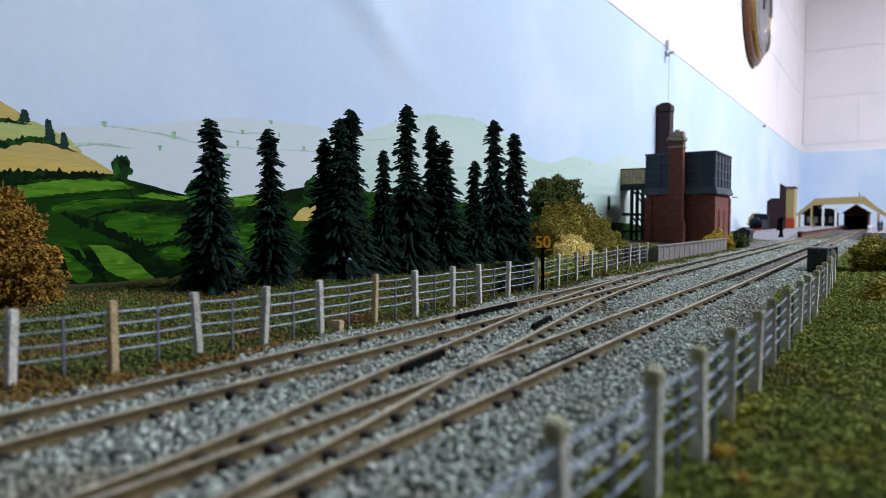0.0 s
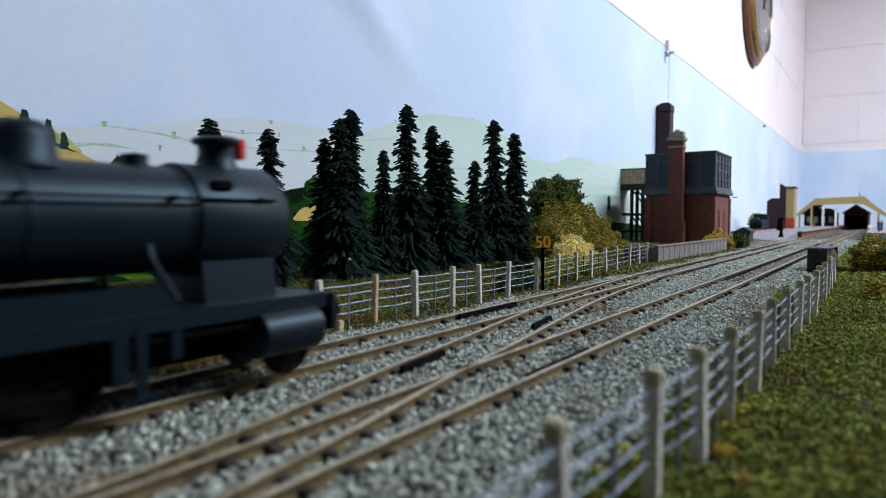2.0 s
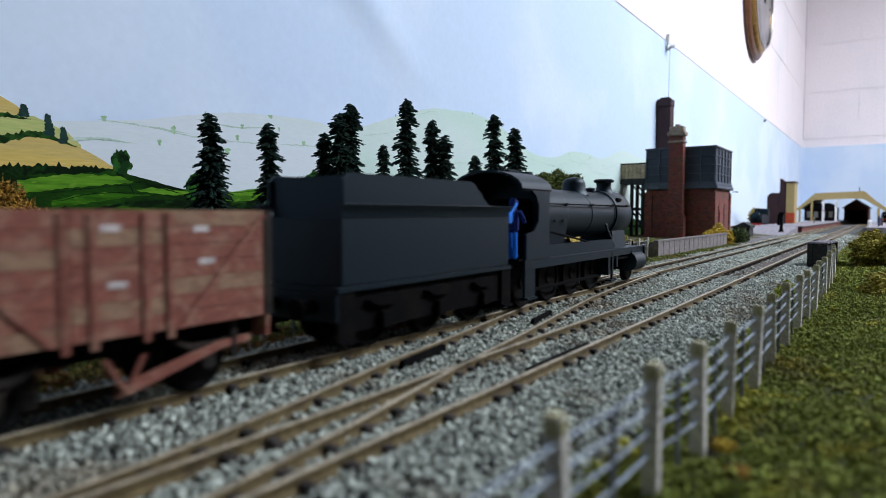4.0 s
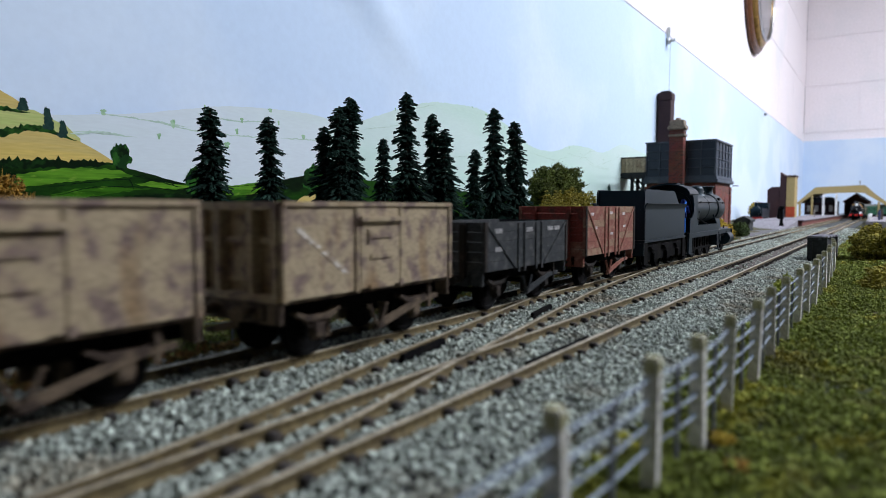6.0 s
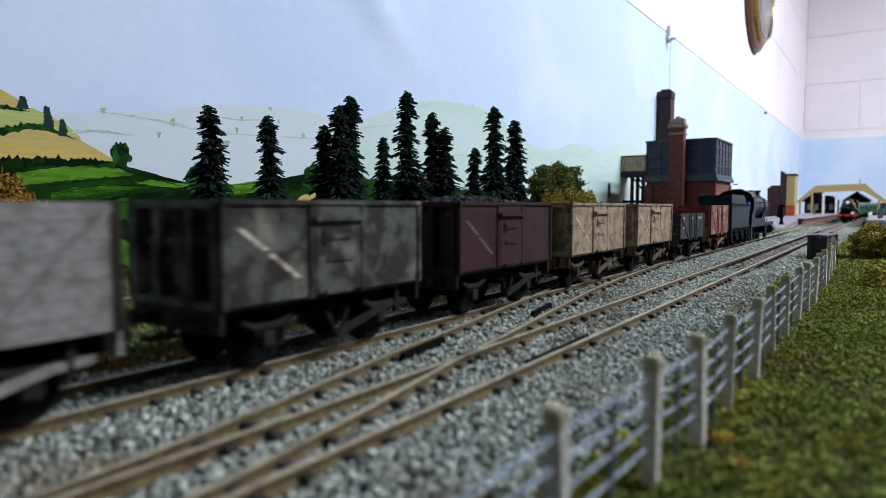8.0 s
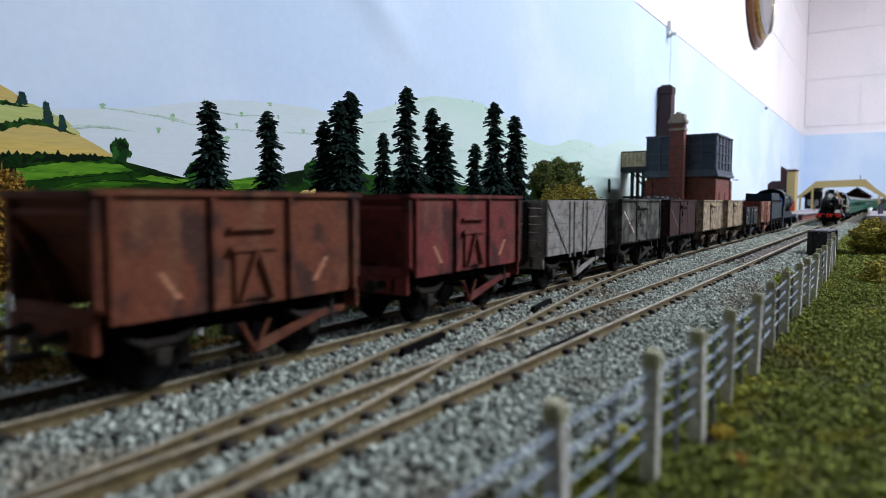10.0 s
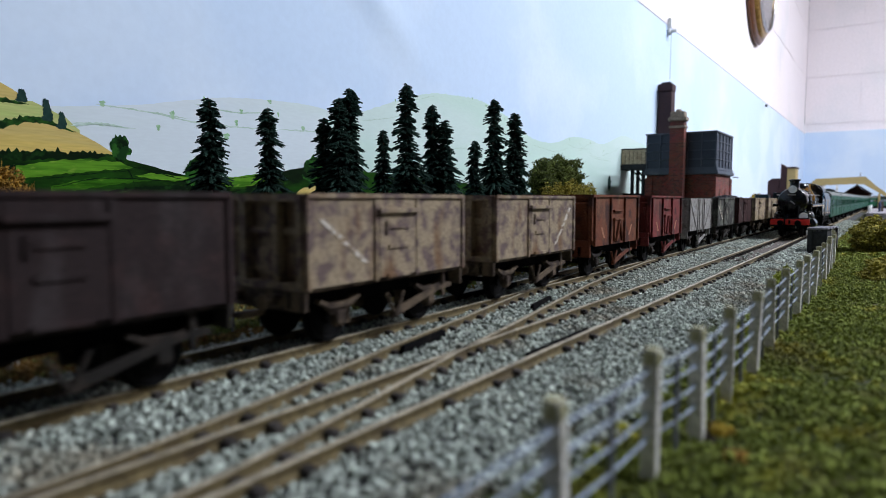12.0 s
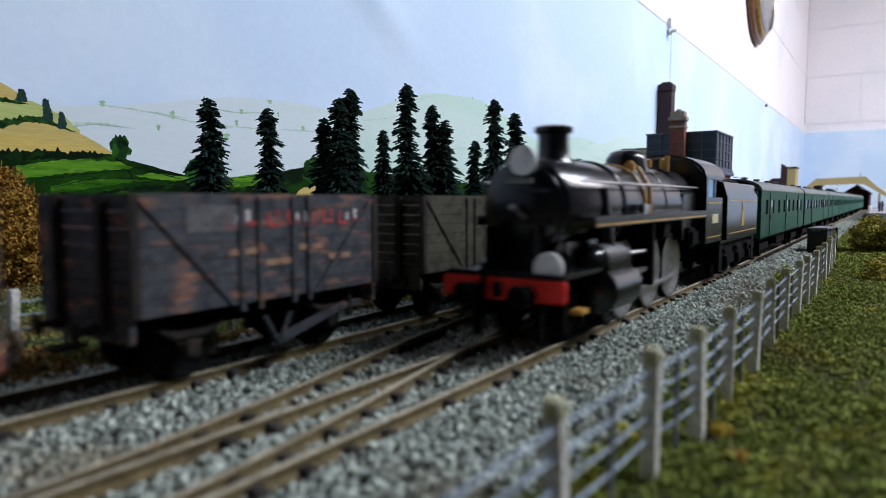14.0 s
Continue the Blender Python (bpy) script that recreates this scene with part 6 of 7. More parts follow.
def goods_train():
    t = []
    t.append(plank_wagon("faded red planked open wagon with pale lettering", PLANKRED, DARKIRON, 35, 7, INSIDERED,
                         [(x, z, 3.2, 1.2, WHITEBAR) for x, z in ((-26, 31), (-3, 31.4), (14, 31), (-22, 25), (15, 25), (-2, 22))], (4, PLANKTAN)))
    t.append(plank_wagon("dark grey planked open wagon with white lettering", PLANKDARK, DARKIRON, 29.7, 5, None,
                         [(x, z, 4.6, 1.5, LETTER) for x, z in ((-25, 26), (-3, 26), (14, 26), (20, 26), (-25, 20))]))
    t.append(steel_wagon("rusted beige steel mineral wagon with a white stripe", BEIGE, TANIRON, stripes=DOWN))
    t.append(steel_wagon("weathered beige steel mineral wagon with rust patches", BEIGE, TANIRON, stripes=DOWN))
    t.append(steel_wagon("dark red-brown steel mineral wagon heaped with coal", BROWNRED, DARKIRON, stripes=DOWN, load=True, stripe_paint=FAINTSTRIPE))
    t.append(steel_wagon("patched grey and brown steel mineral wagon", PATCHED, DARKIRON, stripes=DOWN))
    t.append(plank_wagon("pale grey weathered planked open wagon", PLANKGREY, DARKIRON, 35, 7, None, [(x, 27, 6, 3, LETTER) for x in (-24, 16)]))
    t.append(hopper_wagon("red oxide steel hopper wagon", RUSTRED, DARKIRON))
    t.append(hopper_wagon("rust-brown steel hopper wagon", RUST, DARKIRON))
    t.append(steel_wagon("beige steel mineral wagon streaked with rust", OLDBEIGE, TANIRON, stripes=UP))
    t.append(steel_wagon("rusted beige steel mineral wagon", OLDBEIGE, TANIRON, stripes=DOWN))
    t.append(steel_wagon("plain dark brown steel mineral wagon", BROWN, DARKIRON, stripes=()))
    t.append(plank_wagon("olive-grey planked open wagon", PLANKOLIVE, DARKIRON, 35.4, 8))
    t.append(plank_wagon("dark grey planked wagon with faded red lettering", PLANKSLATE, DARKIRON, 35.4, 7, None,
                         [(-13 + 5.2 * k, 28.6 + 0.5 * (k % 2), 3.4, 0.9, REDBAR) for k in range(8)] + [(-13 + 5.2 * k, 29.5 + 0.5 * (k % 2), 0.9, 2.2, WHITEBAR if k % 3 == 1 else REDBAR) for k in range(8)]
                         + [(-10.5 + 5.2 * k, 29.6 + 0.4 * (k % 3), 0.8, 1.8, REDBAR if k % 3 else WHITEBAR) for k in range(8)] + [(-12 + 9 * k, 23.4 - 2.6 * (k % 2), 7, 1.3, PLANKTAN) for k in range(4)] + [(-21, 28.2, 13, 5.0, PLANKGREYISH)]))
    t.append(plank_wagon("orange-brown planked open wagon", PLANKRED, TANIRON, 35.2, 7, None, (), (3, PLANKTAN)))
    t.append(steel_wagon("rusted beige steel mineral wagon at the tail", OLDBEIGE, TANIRON))
    return t


GOODS = goods_train()


def arc(r, n, a0, a1, cx=0.0, cz=0.0):
    return [(cx + r * math.cos(math.radians(a0 + (a1 - a0) * k / n)), cz + r * math.sin(math.radians(a0 + (a1 - a0) * k / n))) for k in range(n + 1)]


def roof_arc(bm, x0, x1, half, z0, rise, thick=0.8, n=12):
    out = [(half * math.sin(math.radians(-90 + 180 * k / n)), z0 + rise * math.cos(math.radians(-90 + 180 * k / n))) for k in range(n + 1)]
    inner = [(y * (1 - thick / half), z - thick) for y, z in out[::-1]]
    return slab(bm, out + inner, x0, x1, "x")


def goods_engine():
    """A matt black eight-coupled goods engine with a round-topped boiler; x 79 is its front."""
    e = thing("goods_locomotive", "matt black goods steam locomotive with a domed boiler", "locomotive")
    part("footplate", box(B(), -64, 70.6, -14.5, 14.5, 16.4, 17.6, 0.2), BLACK, e)
    for s in (-1, 1):
        part("valance", box(B(), -64, 70.6, s * 14.2 - 0.4, s * 14.2 + 0.4, 14.4, 16.6), BLACK, e)
        part("splasher", slab(B(), [(-44, 17.6), (34, 17.6), (30, 22.2), (-44, 22.2)], min(s * 9, s * 12.6), max(s * 9, s * 12.6)), BLACK, e)
        part("main_frame", box(B(), -70, 70, s * 5.6 - 0.5, s * 5.6 + 0.5, 6, 16.4), FRAMEBLACK, e)
        part("cylinder", turned(B(), [(4.4, 50), (5, 50.4), (5, 66), (4.2, 66.6), (2, 67.5)], (0, s * 13, 10.4), "x", 18), BLACK, e)
        part("cylinder_casing", box(B(), 51, 65.5, min(s * 7, s * 15), max(s * 7, s * 15), 10, 16.4, 0.6), BLACK, e)
        part("slide_bar", box(B(), 22, 51, s * 13 - 0.7, s * 13 + 0.7, 12.4, 13.6), FRAMEBLACK, e)
        part("motion_bracket", box(box(B(), 20, 23, min(s * 8, s * 14.4), max(s * 8, s * 14.4), 6, 16.4, 0.2), 31, 33, min(s * 9, s * 14.4), max(s * 9, s * 14.4), 9, 16.4), BLACK, e)
        part("step", box(box(B(), -63, -55, s * 13.6 - 0.5, s * 13.6 + 0.5, 4, 16.4), -63, -55, s * 13.6 - 1.6, s * 13.6 + 1.6, 3.4, 4.2), BLACK, e)
        part("front_step", box(box(B(), 24, 26, s * 14, s * 14.8, 3.5, 16.4), 21, 28, s * 14 - 1.5, s * 14 + 1.5, 3, 3.8), BLACK, e)
        part("reversing_rod", rod(B(), (-44, s * 12.8, 28), (14, s * 11.6, 20.5), 0.45, 6), FRAMEBLACK, e)
        part("handrail", rod(B(), (-40, s * 11.3, 38.2), (58, s * 11.3, 38.2), 0.3, 6), FRAMEBLACK, e)
        for x in (-20, 8, 34, 54):
            part("handrail_knob", rod(B(), (x, s * 9.6, 38), (x, s * 11.6, 38.3), 0.6, 6), FRAMEBLACK, e)
        cabs = [(-63, 17.6), (-44, 17.6), (-44, 43.4), (-60, 43.4), (-55.5, 41), (-53, 37), (-53.4, 31.5), (-57, 28), (-63, 27)]
        part("cab_side", slab(B(), cabs, min(s * 14.6, s * 13.8), max(s * 14.6, s * 13.8)), BLACK, e)
        part("coupling_rod", box(B(), -58, 15, s * 11.6 - 0.5, s * 11.6 + 0.5, 8.5, 9.9, 0.3), FRAMEBLACK, e)
        part("lamp_iron", box(B(), 70.2, 71, s * 9 - 0.4, s * 9 + 0.4, 17.6, 20), FRAMEBLACK, e)
        part("buffer", turned(B(), [(2, 72.4), (1.7, 75), (1, 75.2), (1, 78), (3.1, 78.2), (2.9, 79)], (0, s * 7, 12.4), "x", 14), FRAMEBLACK, e)
        part("washout_plug", box(box(box(B(), -40, -38, s * 10.9, s * 11.4, 31, 32), -32, -30, s * 10.9, s * 11.4, 31, 32), -24, -22, s * 10.9, s * 11.4, 31, 32), BLACK, e)
        part("injector_pipe", rod(rod(B(), (30, s * 10, 27), (34, s * 12, 19), 0.6, 6), (30, s * 10, 27), (30, s * 8, 33), 0.6, 6), BLACK, e)
    part("buffer_beam", box(B(), 70.4, 72.4, -15.5, 15.5, 9, 17.4, 0.3), BLACK, e)
    part("boiler", turned(B(), [(10.6, -18), (10.6, 40)], (0, 0, 34.2), "x", 40), BLACK, e)
    for x in (-18, 10, 39):
        part("boiler_band", turned(B(), [(10.75, x - 0.6), (10.85, x - 0.4), (10.85, x + 0.4), (10.75, x + 0.6)], (0, 0, 34.2), "x", 40), BLACK, e)
    part("firebox", slab(B(), [(-8.6, 18), (-9.6, 25), (-10.5, 30.5)] + arc(10.9, 32, 186, -6, 0, 34.2) + [(10.5, 30.5), (9.6, 25), (8.6, 18)], -46, -18, "x"), BLACK, e)
    part("smokebox", turned(B(), [(11.4, 40), (11.5, 40.4), (11.5, 61.2), (11, 62), (9.6, 62.4), (9.2, 62.6), (6, 64), (2, 64.8), (0, 65)], (0, 0, 34.2), "x", 40), BLACK, e)
    part("smokebox_saddle", slab(B(), [(-9, 17.6), (9, 17.6), (8, 26), (-8, 26)], 42, 60, "x"), BLACK, e)
    part("door_dart", rod(rod(B(), (64, 0, 34.2), (67, 0, 34.2), 0.6, 6), (66.6, -2.5, 34.2), (66.6, 2.5, 33), 0.4, 6), FRAMEBLACK, e)
    part("chimney", turned(B(), [(5.6, 44), (4.2, 46), (3.7, 48), (3.8, 50), (5, 50.4), (5.1, 51.2), (4.2, 51.8), (3.2, 51.8), (3, 48)], (51.5, 0, 0), "z", 24), BLACK, e)
    part("chimney_lamp", box(B(), 56.5, 58.5, -1.4, 1.4, 47.5, 52, 0.4), REDPAINT, e, "small red lamp by the chimney")
    part("dome", turned(B(), [(7, 43), (5.6, 45), (5.3, 48), (4.6, 49.8), (3, 50.8), (0, 51.2)], (13, 0, 0), "z", 28), BLACK, e)
    part("top_feed", turned(B(), [(3, 43.5), (2.4, 45.5), (2.6, 46.6), (0, 47.2)], (33, 0, 0), "z", 16), BLACK, e)
    part("safety_valve", turned(B(), [(2.6, 45), (2.2, 49), (3, 49.6), (2.6, 51), (0, 51)], (-35, 0, 0), "z", 16), BLACK, e)
    part("snifting_valve", box(B(), 43, 48, -10.8, -8.6, 40, 42, 0.5), FRAMEBLACK, e)
    part("cab_front", slab(B(), [(-14, 17.6), (14, 17.6), (14, 43.4)] + [(14 * math.cos(math.radians(a)), 43.4 + 6 * math.sin(math.radians(a))) for a in range(10, 180, 10)] + [(-14, 43.4)], -45, -44, "x"), BLACK, e)
    part("cab_roof", roof_arc(B(), -67, -43, 15, 43.2, 6.8), BLACK, e)
    part("roof_vent", box(B(), -58, -49, -4.5, 4.5, 49.4, 50.8, 0.4), BLACK, e)
    part("cab_floor", box(B(), -67, -45, -13.6, 13.6, 17.6, 18.2), FRAMEBLACK, e)
    part("backhead", box(B(), -50, -45, -8, 8, 18, 40, 1), FRAMEBLACK, e)
    part("vacuum_pipe", rod(B(), (73, 3, 9), (73, 3, 21), 0.7, 6), FRAMEBLACK, e)
    for x in (-56, -33, -10, 13):
        wheelset(e, x, 9.2)
    wheelset(e, 63.5, 6.1)
    return e


def tender_common(t, L, axles, r, top, mat_body, flare):
    part("tender_frame", box(box(B(), -L / 2, L / 2, -13.4, -12.6, 5.5, 15.6), -L / 2, L / 2, 12.6, 13.4, 5.5, 15.6), FRAMEBLACK, t)
    part("footplate", box(B(), -L / 2 - 1, L / 2, -14.8, 14.8, 15.6, 17, 0.2), mat_body, t)
    for x in axles:
        wheelset(t, x, r)
        for s in (-1, 1):
            part("axlebox", box(B(), x - 2, x + 2, s * 14 - 1.2, s * 14 + 1.2, r - 2.2, r + 2.4, 0.4), FRAMEBLACK, t)
            part("leaf_spring", slab(B(), [(x - 7, 13), (x - 3, 11.2), (x + 3, 11.2), (x + 7, 13), (x + 3, 14), (x - 3, 14)], s * 14 - 0.9, s * 14 + 0.9), FRAMEBLACK, t)
    for s in (-1, 1):
        for x in (-L / 2 + 2.5, L / 2 - 3):
            part("step", box(box(B(), x - 3, x + 3, s * 14 - 0.4, s * 14 + 0.4, 3.6, 15.6), x - 3, x + 3, s * 14 - 1.5, s * 14 + 1.5, 3.2, 4), FRAMEBLACK, t)
    for y in (-7, 7):
        part("buffer", turned(B(), [(1.9, -L / 2 - 1), (1.6, -L / 2 - 3.6), (0.9, -L / 2 - 3.8), (0.9, -L / 2 - 6), (2.8, -L / 2 - 6.2), (2.6, -L / 2 - 7)], (0, y, 12), "x", 12), FRAMEBLACK, t)
    part("drag_beam", box(B(), -L / 2 - 1.4, -L / 2, -14.4, 14.4, 8.6, 15.6, 0.3), mat_body, t)


def goods_tender():
    t = thing("goods_tender", "matt black six-wheeled tender with flared coal rails", "tender")
    L = 84
    tender_common(t, L, (-25, 0, 25), 7.4, 36, BLACK, True)
    shell = B()
    box(shell, -L / 2 + 1, L / 2 - 1, -14.2, 14.2, 17, 33.4, 0.3)
    part("tank", shell, BLACK, t)
    for s in (-1, 1):
        part("coping", slab(B(), [(s * 14.2, 33.4), (s * 14.4, 35), (s * 15.6, 36.6), (s * 15.2, 36.8), (s * 13.8, 35.2), (s * 13.6, 33.4)], -L / 2 + 1, L / 2 - 1, "x"), BLACK, t)
        part("coal_rail", slab(B(), [(-L / 2 + 3, 36.0), (L / 2 - 10, 36.0), (L / 2 - 14, 37.6), (L / 2 - 22, 43.6), (L / 2 - 24, 44.2), (-L / 2 + 5, 44.2), (-L / 2 + 3, 42.5)], min(s * 12.6, s * 13.4), max(s * 12.6, s * 13.4)), BLACK, t)
    part("coal_plate", box(B(), -L / 2 + 4, -L / 2 + 5, -12.6, 12.6, 33, 43.6), BLACK, t)
    part("front_plate", box(B(), L / 2 - 25, L / 2 - 24, -12.6, 12.6, 33, 43.2), BLACK, t)
    part("filler", turned(B(), [(3.5, 33), (3.5, 37), (3, 37.6), (0, 37.8)], (-L / 2 + 12, 0, 0), "z", 16), BLACK, t)
    rng = np.random.default_rng(3)
    v, f = bits(rng, np.column_stack([rng.uniform(-30, 20, 300), rng.uniform(-11, 11, 300), rng.uniform(33.5, 36, 300)]) * M, rng.uniform(0.9, 2.2, 300) * M)
    part("coal", soup("coal", v, f, COAL), None, t, "black coal lumps")
    return t


GOODS_ENGINE, GOODS_TENDER = goods_engine(), goods_tender()


def figurine(name, label, top, legs):
    """A tiny plain moulded figure as one mesh."""
    bm = B()
    box(bm, -1.5, 0.2, -1.9, -0.2, 0, 10, 0.5), box(bm, -1.5, 0.2, 0.2, 1.9, 0, 10, 0.5)
    box(bm, -1.7, 0.8, -2.3, 2.3, 9.6, 18, 0.8)
    rod(bm, (0, -2.6, 17), (3.5, -2.8, 13), 0.8, 6), rod(bm, (0, 2.6, 17), (0.5, 3, 11), 0.8, 6)
    turned(bm, [(0.6, 17.6), (1.5, 18.8), (1.6, 20.4), (1.0, 21.6), (0, 21.8)], (0, 0, 0), "z", 10)
    for f in bm.faces:
        f.material_index = 1 if f.calc_center_median().z > 0.0098 else 0
    return tagged(new(name, mesh_of(bm, name, [legs, top])), label, "figurine", "model figures")


NAVY = mat("navy_jacket", (0.008, 0.03, 0.2), 0.8, grain=700, stain=200)
DRIVER = figurine("cab_figurine", "small blue-painted figurine standing in the cab doorway", NAVY, BLUE)
SHOVEL = tagged(new("fire_shovel", mesh_of(box(rod(B(), (0, 0, 0), (6, 0, 5), 0.5, 6), -3, 0.5, -1.6, 1.6, -2, 2, 0.5), "fire_shovel", BLUE)), "bright blue coal shovel held behind the cab", "shovel")


def express_engine():
    """A lined black mixed-traffic engine; x 0 is the face of its buffer beam, the cab behind it at minus x."""
    e = thing("mixed_traffic_locomotive", "glossy lined black steam locomotive with red buffer beam", "locomotive")
    part("buffer_beam", box(B(), -2, 0, -15.6, 15.6, 11.6, 16.6, 0.4), REDPAINT, e, "bright red buffer beam")
    part("front_platform", box(B(), -24, -1, -15, 15, 16.6, 17.8, 0.2), GLOSSBLACK, e)
    part("front_slope", slab(B(), [(-1.5, 17.8), (-3, 17.8), (-13, 24), (-24, 26.5), (-24, 17.8)], -8.5, 8.5), GLOSSBLACK, e)
    part("smokebox", turned(B(), [(12, -48), (12, -13), (11.4, -12), (10.2, -11.6), (10, -11), (7.4, -9.4), (3, -8.6), (0, -8.4)], (0, 0, 32.6), "x", 40), GLOSSBLACK, e)
    part("smokebox_saddle", slab(B(), [(-10, 14), (10, 14), (9, 24), (-9, 24)], -42, -16, "x"), GLOSSBLACK, e)
    part("boiler", turned(B(), [(12, -48), (12.4, -90), (12.6, -108)], (0, 0, 32.6), "x", 40), GLOSSBLACK, e)
    part("firebox", slab(B(), [(-12.6, 20), (-12.8, 36)] + arc(12.8, 14, 165, 15, 0, 33) + [(12.8, 36), (12.6, 20)], -128, -107, "x"), GLOSSBLACK, e)
    for x in (-48, -66, -88, -107):
        part("boiler_band", turned(B(), [(12.45, x - 0.5), (12.65, x - 0.3), (12.65, x + 0.3), (12.55, x + 0.5)], (0, 0, 32.6), "x", 40), GOLD if x == -66 else GLOSSBLACK, e)
    part("chimney", turned(B(), [(6, 43), (4.2, 45), (3.9, 49), (4, 51), (5, 51.4), (5, 52.6), (4.2, 53), (3.2, 53), (3, 48)], (-27.5, 0, 0), "z", 24), GLOSSBLACK, e)
    part("dome", turned(B(), [(7.6, 43), (6.8, 45), (6.4, 47.6), (5, 49.6), (2.5, 50.4), (0, 50.6)], (-84, 0, 0), "z", 28), GLOSSBLACK, e)
    part("whistle", rod(B(), (-114, 5, 44), (-114, 5, 50), 0.8, 8), GOLD, e, "brass whistle")
    for s in (-1, 1):
        part("safety_valve", turned(B(), [(1.7, 44), (1.5, 49), (0, 49.4)], (-117, s * 3, 0), "z", 12), GOLD, e, "brass safety valve")
        part("top_feed", box(B(), -70, -66.5, min(s * 5, s * 8), max(s * 5, s * 8), 42, 46, 0.8), GOLD, e, "brass top feed")
        part("feed_pipe", rod(rod(B(), (-68, s * 9, 44), (-68, s * 12.6, 38), 0.7, 8), (-68, s * 12.6, 38), (-68, s * 13, 30), 0.7, 8), GOLD, e, "copper feed pipe")
        part("running_plate", box(B(), -128, -16, min(s * 10, s * 16), max(s * 10, s * 16), 29.2, 30.2, 0.2), GLOSSBLACK, e)
        part("plate_edge", box(B(), -128, -16, min(s * 15.6, s * 16.2), max(s * 15.6, s * 16.2), 27.6, 29.6, 0.1), GLOSSBLACK, e)
        part("edge_lining", box(B(), -126, -17, min(s * 16.2, s * 16.3), max(s * 16.2, s * 16.3), 28, 28.5), GOLD, e, "thin gold lining")
        part("main_frame", box(B(), -126, -4, s * 5.8 - 0.5, s * 5.8 + 0.5, 7, 28), FRAMEBLACK, e)
        part("cylinder", turned(B(), [(4.6, -44), (5.8, -43.6), (5.8, -25), (4.8, -24.2), (2, -23)], (0, s * 13, 11.6), "x", 18), GLOSSBLACK, e)
        part("valve_chest", turned(B(), [(3.2, -45), (3.2, -24), (2, -22.4)], (0, s * 12, 19.4), "x", 16), GLOSSBLACK, e)
        part("cylinder_casing", box(B(), -43, -25, min(s * 8, s * 16), max(s * 8, s * 16), 12, 20, 1.2), GLOSSBLACK, e)
        part("chest_cover", turned(B(), [(3.4, -40), (3.6, -38), (3.6, -28), (3.3, -26)], (0, s * 12.6, 19.6), "x", 16), DULLSTEEL, e, "dull steel steam chest cover")
        part("steam_pipe", rod(B(), (-33, s * 12.6, 22), (-33, s * 10.6, 37), 2.2, 12), GLOSSBLACK, e)
        part("slide_bar", box(B(), -64, -44, s * 13.4 - 0.8, s * 13.4 + 0.8, 13.4, 14.6), STEEL, e)
        part("motion_bracket", box(B(), -66, -63.5, min(s * 8, s * 15.4), max(s * 8, s * 15.4), 9, 28, 0.3), FRAMEBLACK, e)
        part("expansion_link", slab(B(), [(-70, 14), (-68, 14), (-67, 22), (-69, 22)], s * 14 - 0.5, s * 14 + 0.5), STEEL, e)
        part("radius_rod", rod(B(), (-68, s * 13.6, 19), (-44, s * 12.4, 19.6), 0.7, 6), STEEL, e)
        part("sandbox", box(B(), -84, -76, min(s * 12, s * 15), max(s * 12, s * 15), 22, 28, 0.8), FRAMEBLACK, e)
        part("injector", box(B(), -122, -112, min(s * 12, s * 15), max(s * 12, s * 15), 17, 24, 1.2), FRAMEBLACK, e)
        part("handrail", rod(B(), (-126, s * 13.2, 38.5), (-15, s * 13.0, 38.5), 0.35, 6), STEEL, e)
        part("mechanical_lubricator", box(B(), -62, -56, s * 14 - 1, s * 14 + 1, 30.2, 33, 0.4), STEEL, e)
        part("guard_iron", box(B(), -4, -2.6, s * 8 - 1, s * 8 + 1, 2, 12, 0.2), FRAMEBLACK, e)
        part("cab_side", slab(B(), [(-128, 17.6), (-156, 17.6), (-156, 35), (-128, 35)], min(s * 15.2, s * 16), max(s * 15.2, s * 16)), GLOSSBLACK, e)
        part("cab_pillar", box(box(box(B(), -131, -128, min(s * 15.2, s * 16), max(s * 15.2, s * 16), 35, 43.4), -143, -141.4, min(s * 15.2, s * 16), max(s * 15.2, s * 16), 35, 43.4), -131, -156, min(s * 15.2, s * 16), max(s * 15.2, s * 16), 42, 43.4), GLOSSBLACK, e)
        part("cab_lining", box(box(B(), -154, -130, min(s * 16, s * 16.1), max(s * 16, s * 16.1), 19.6, 20), -154, -130, min(s * 16, s * 16.1), max(s * 16, s * 16.1), 32.8, 33.2), GOLD, e, "thin gold lining")
        part("cab_window", box(B(), -141, -131.4, min(s * 15.3, s * 15.6), max(s * 15.3, s * 15.6), 35, 42), CABBLUE, e, "bluish cab window")
        part("cab_plate", box(B(), -148, -138, min(s * 16, s * 16.2), max(s * 16, s * 16.2), 25, 28.6, 0.1), CREAMPAINT, e, "cream plate with unreadable figures")
        part("buffer", turned(B(), [(2.2, 0), (1.8, 2.6), (1.0, 2.8), (1.0, 4.6), (2.7, 4.8), (2.5, 5.4)], (0, s * 7, 13.2), "x", 16), FRAMEBLACK, e)
        part("front_step", box(B(), -12, -8, s * 15 - 1.4, s * 15 + 1.4, 8.4, 9.6, 0.2), GOLD, e, "worn brass step")
        part("coupling_rod", box(B(), -108, -54, s * 11.2 - 0.5, s * 11.2 + 0.5, 10.4, 12.0, 0.3), STEEL, e, "bright steel coupling rod")
    part("cab_front", slab(B(), [(-15.4, 17.6), (15.4, 17.6), (15.4, 43), (9, 49.4), (-9, 49.4), (-15.4, 43)], -129, -128, "x"), GLOSSBLACK, e)
    part("cab_roof", roof_arc(B(), -160, -126, 16, 43, 8.4), GLOSSBLACK, e)
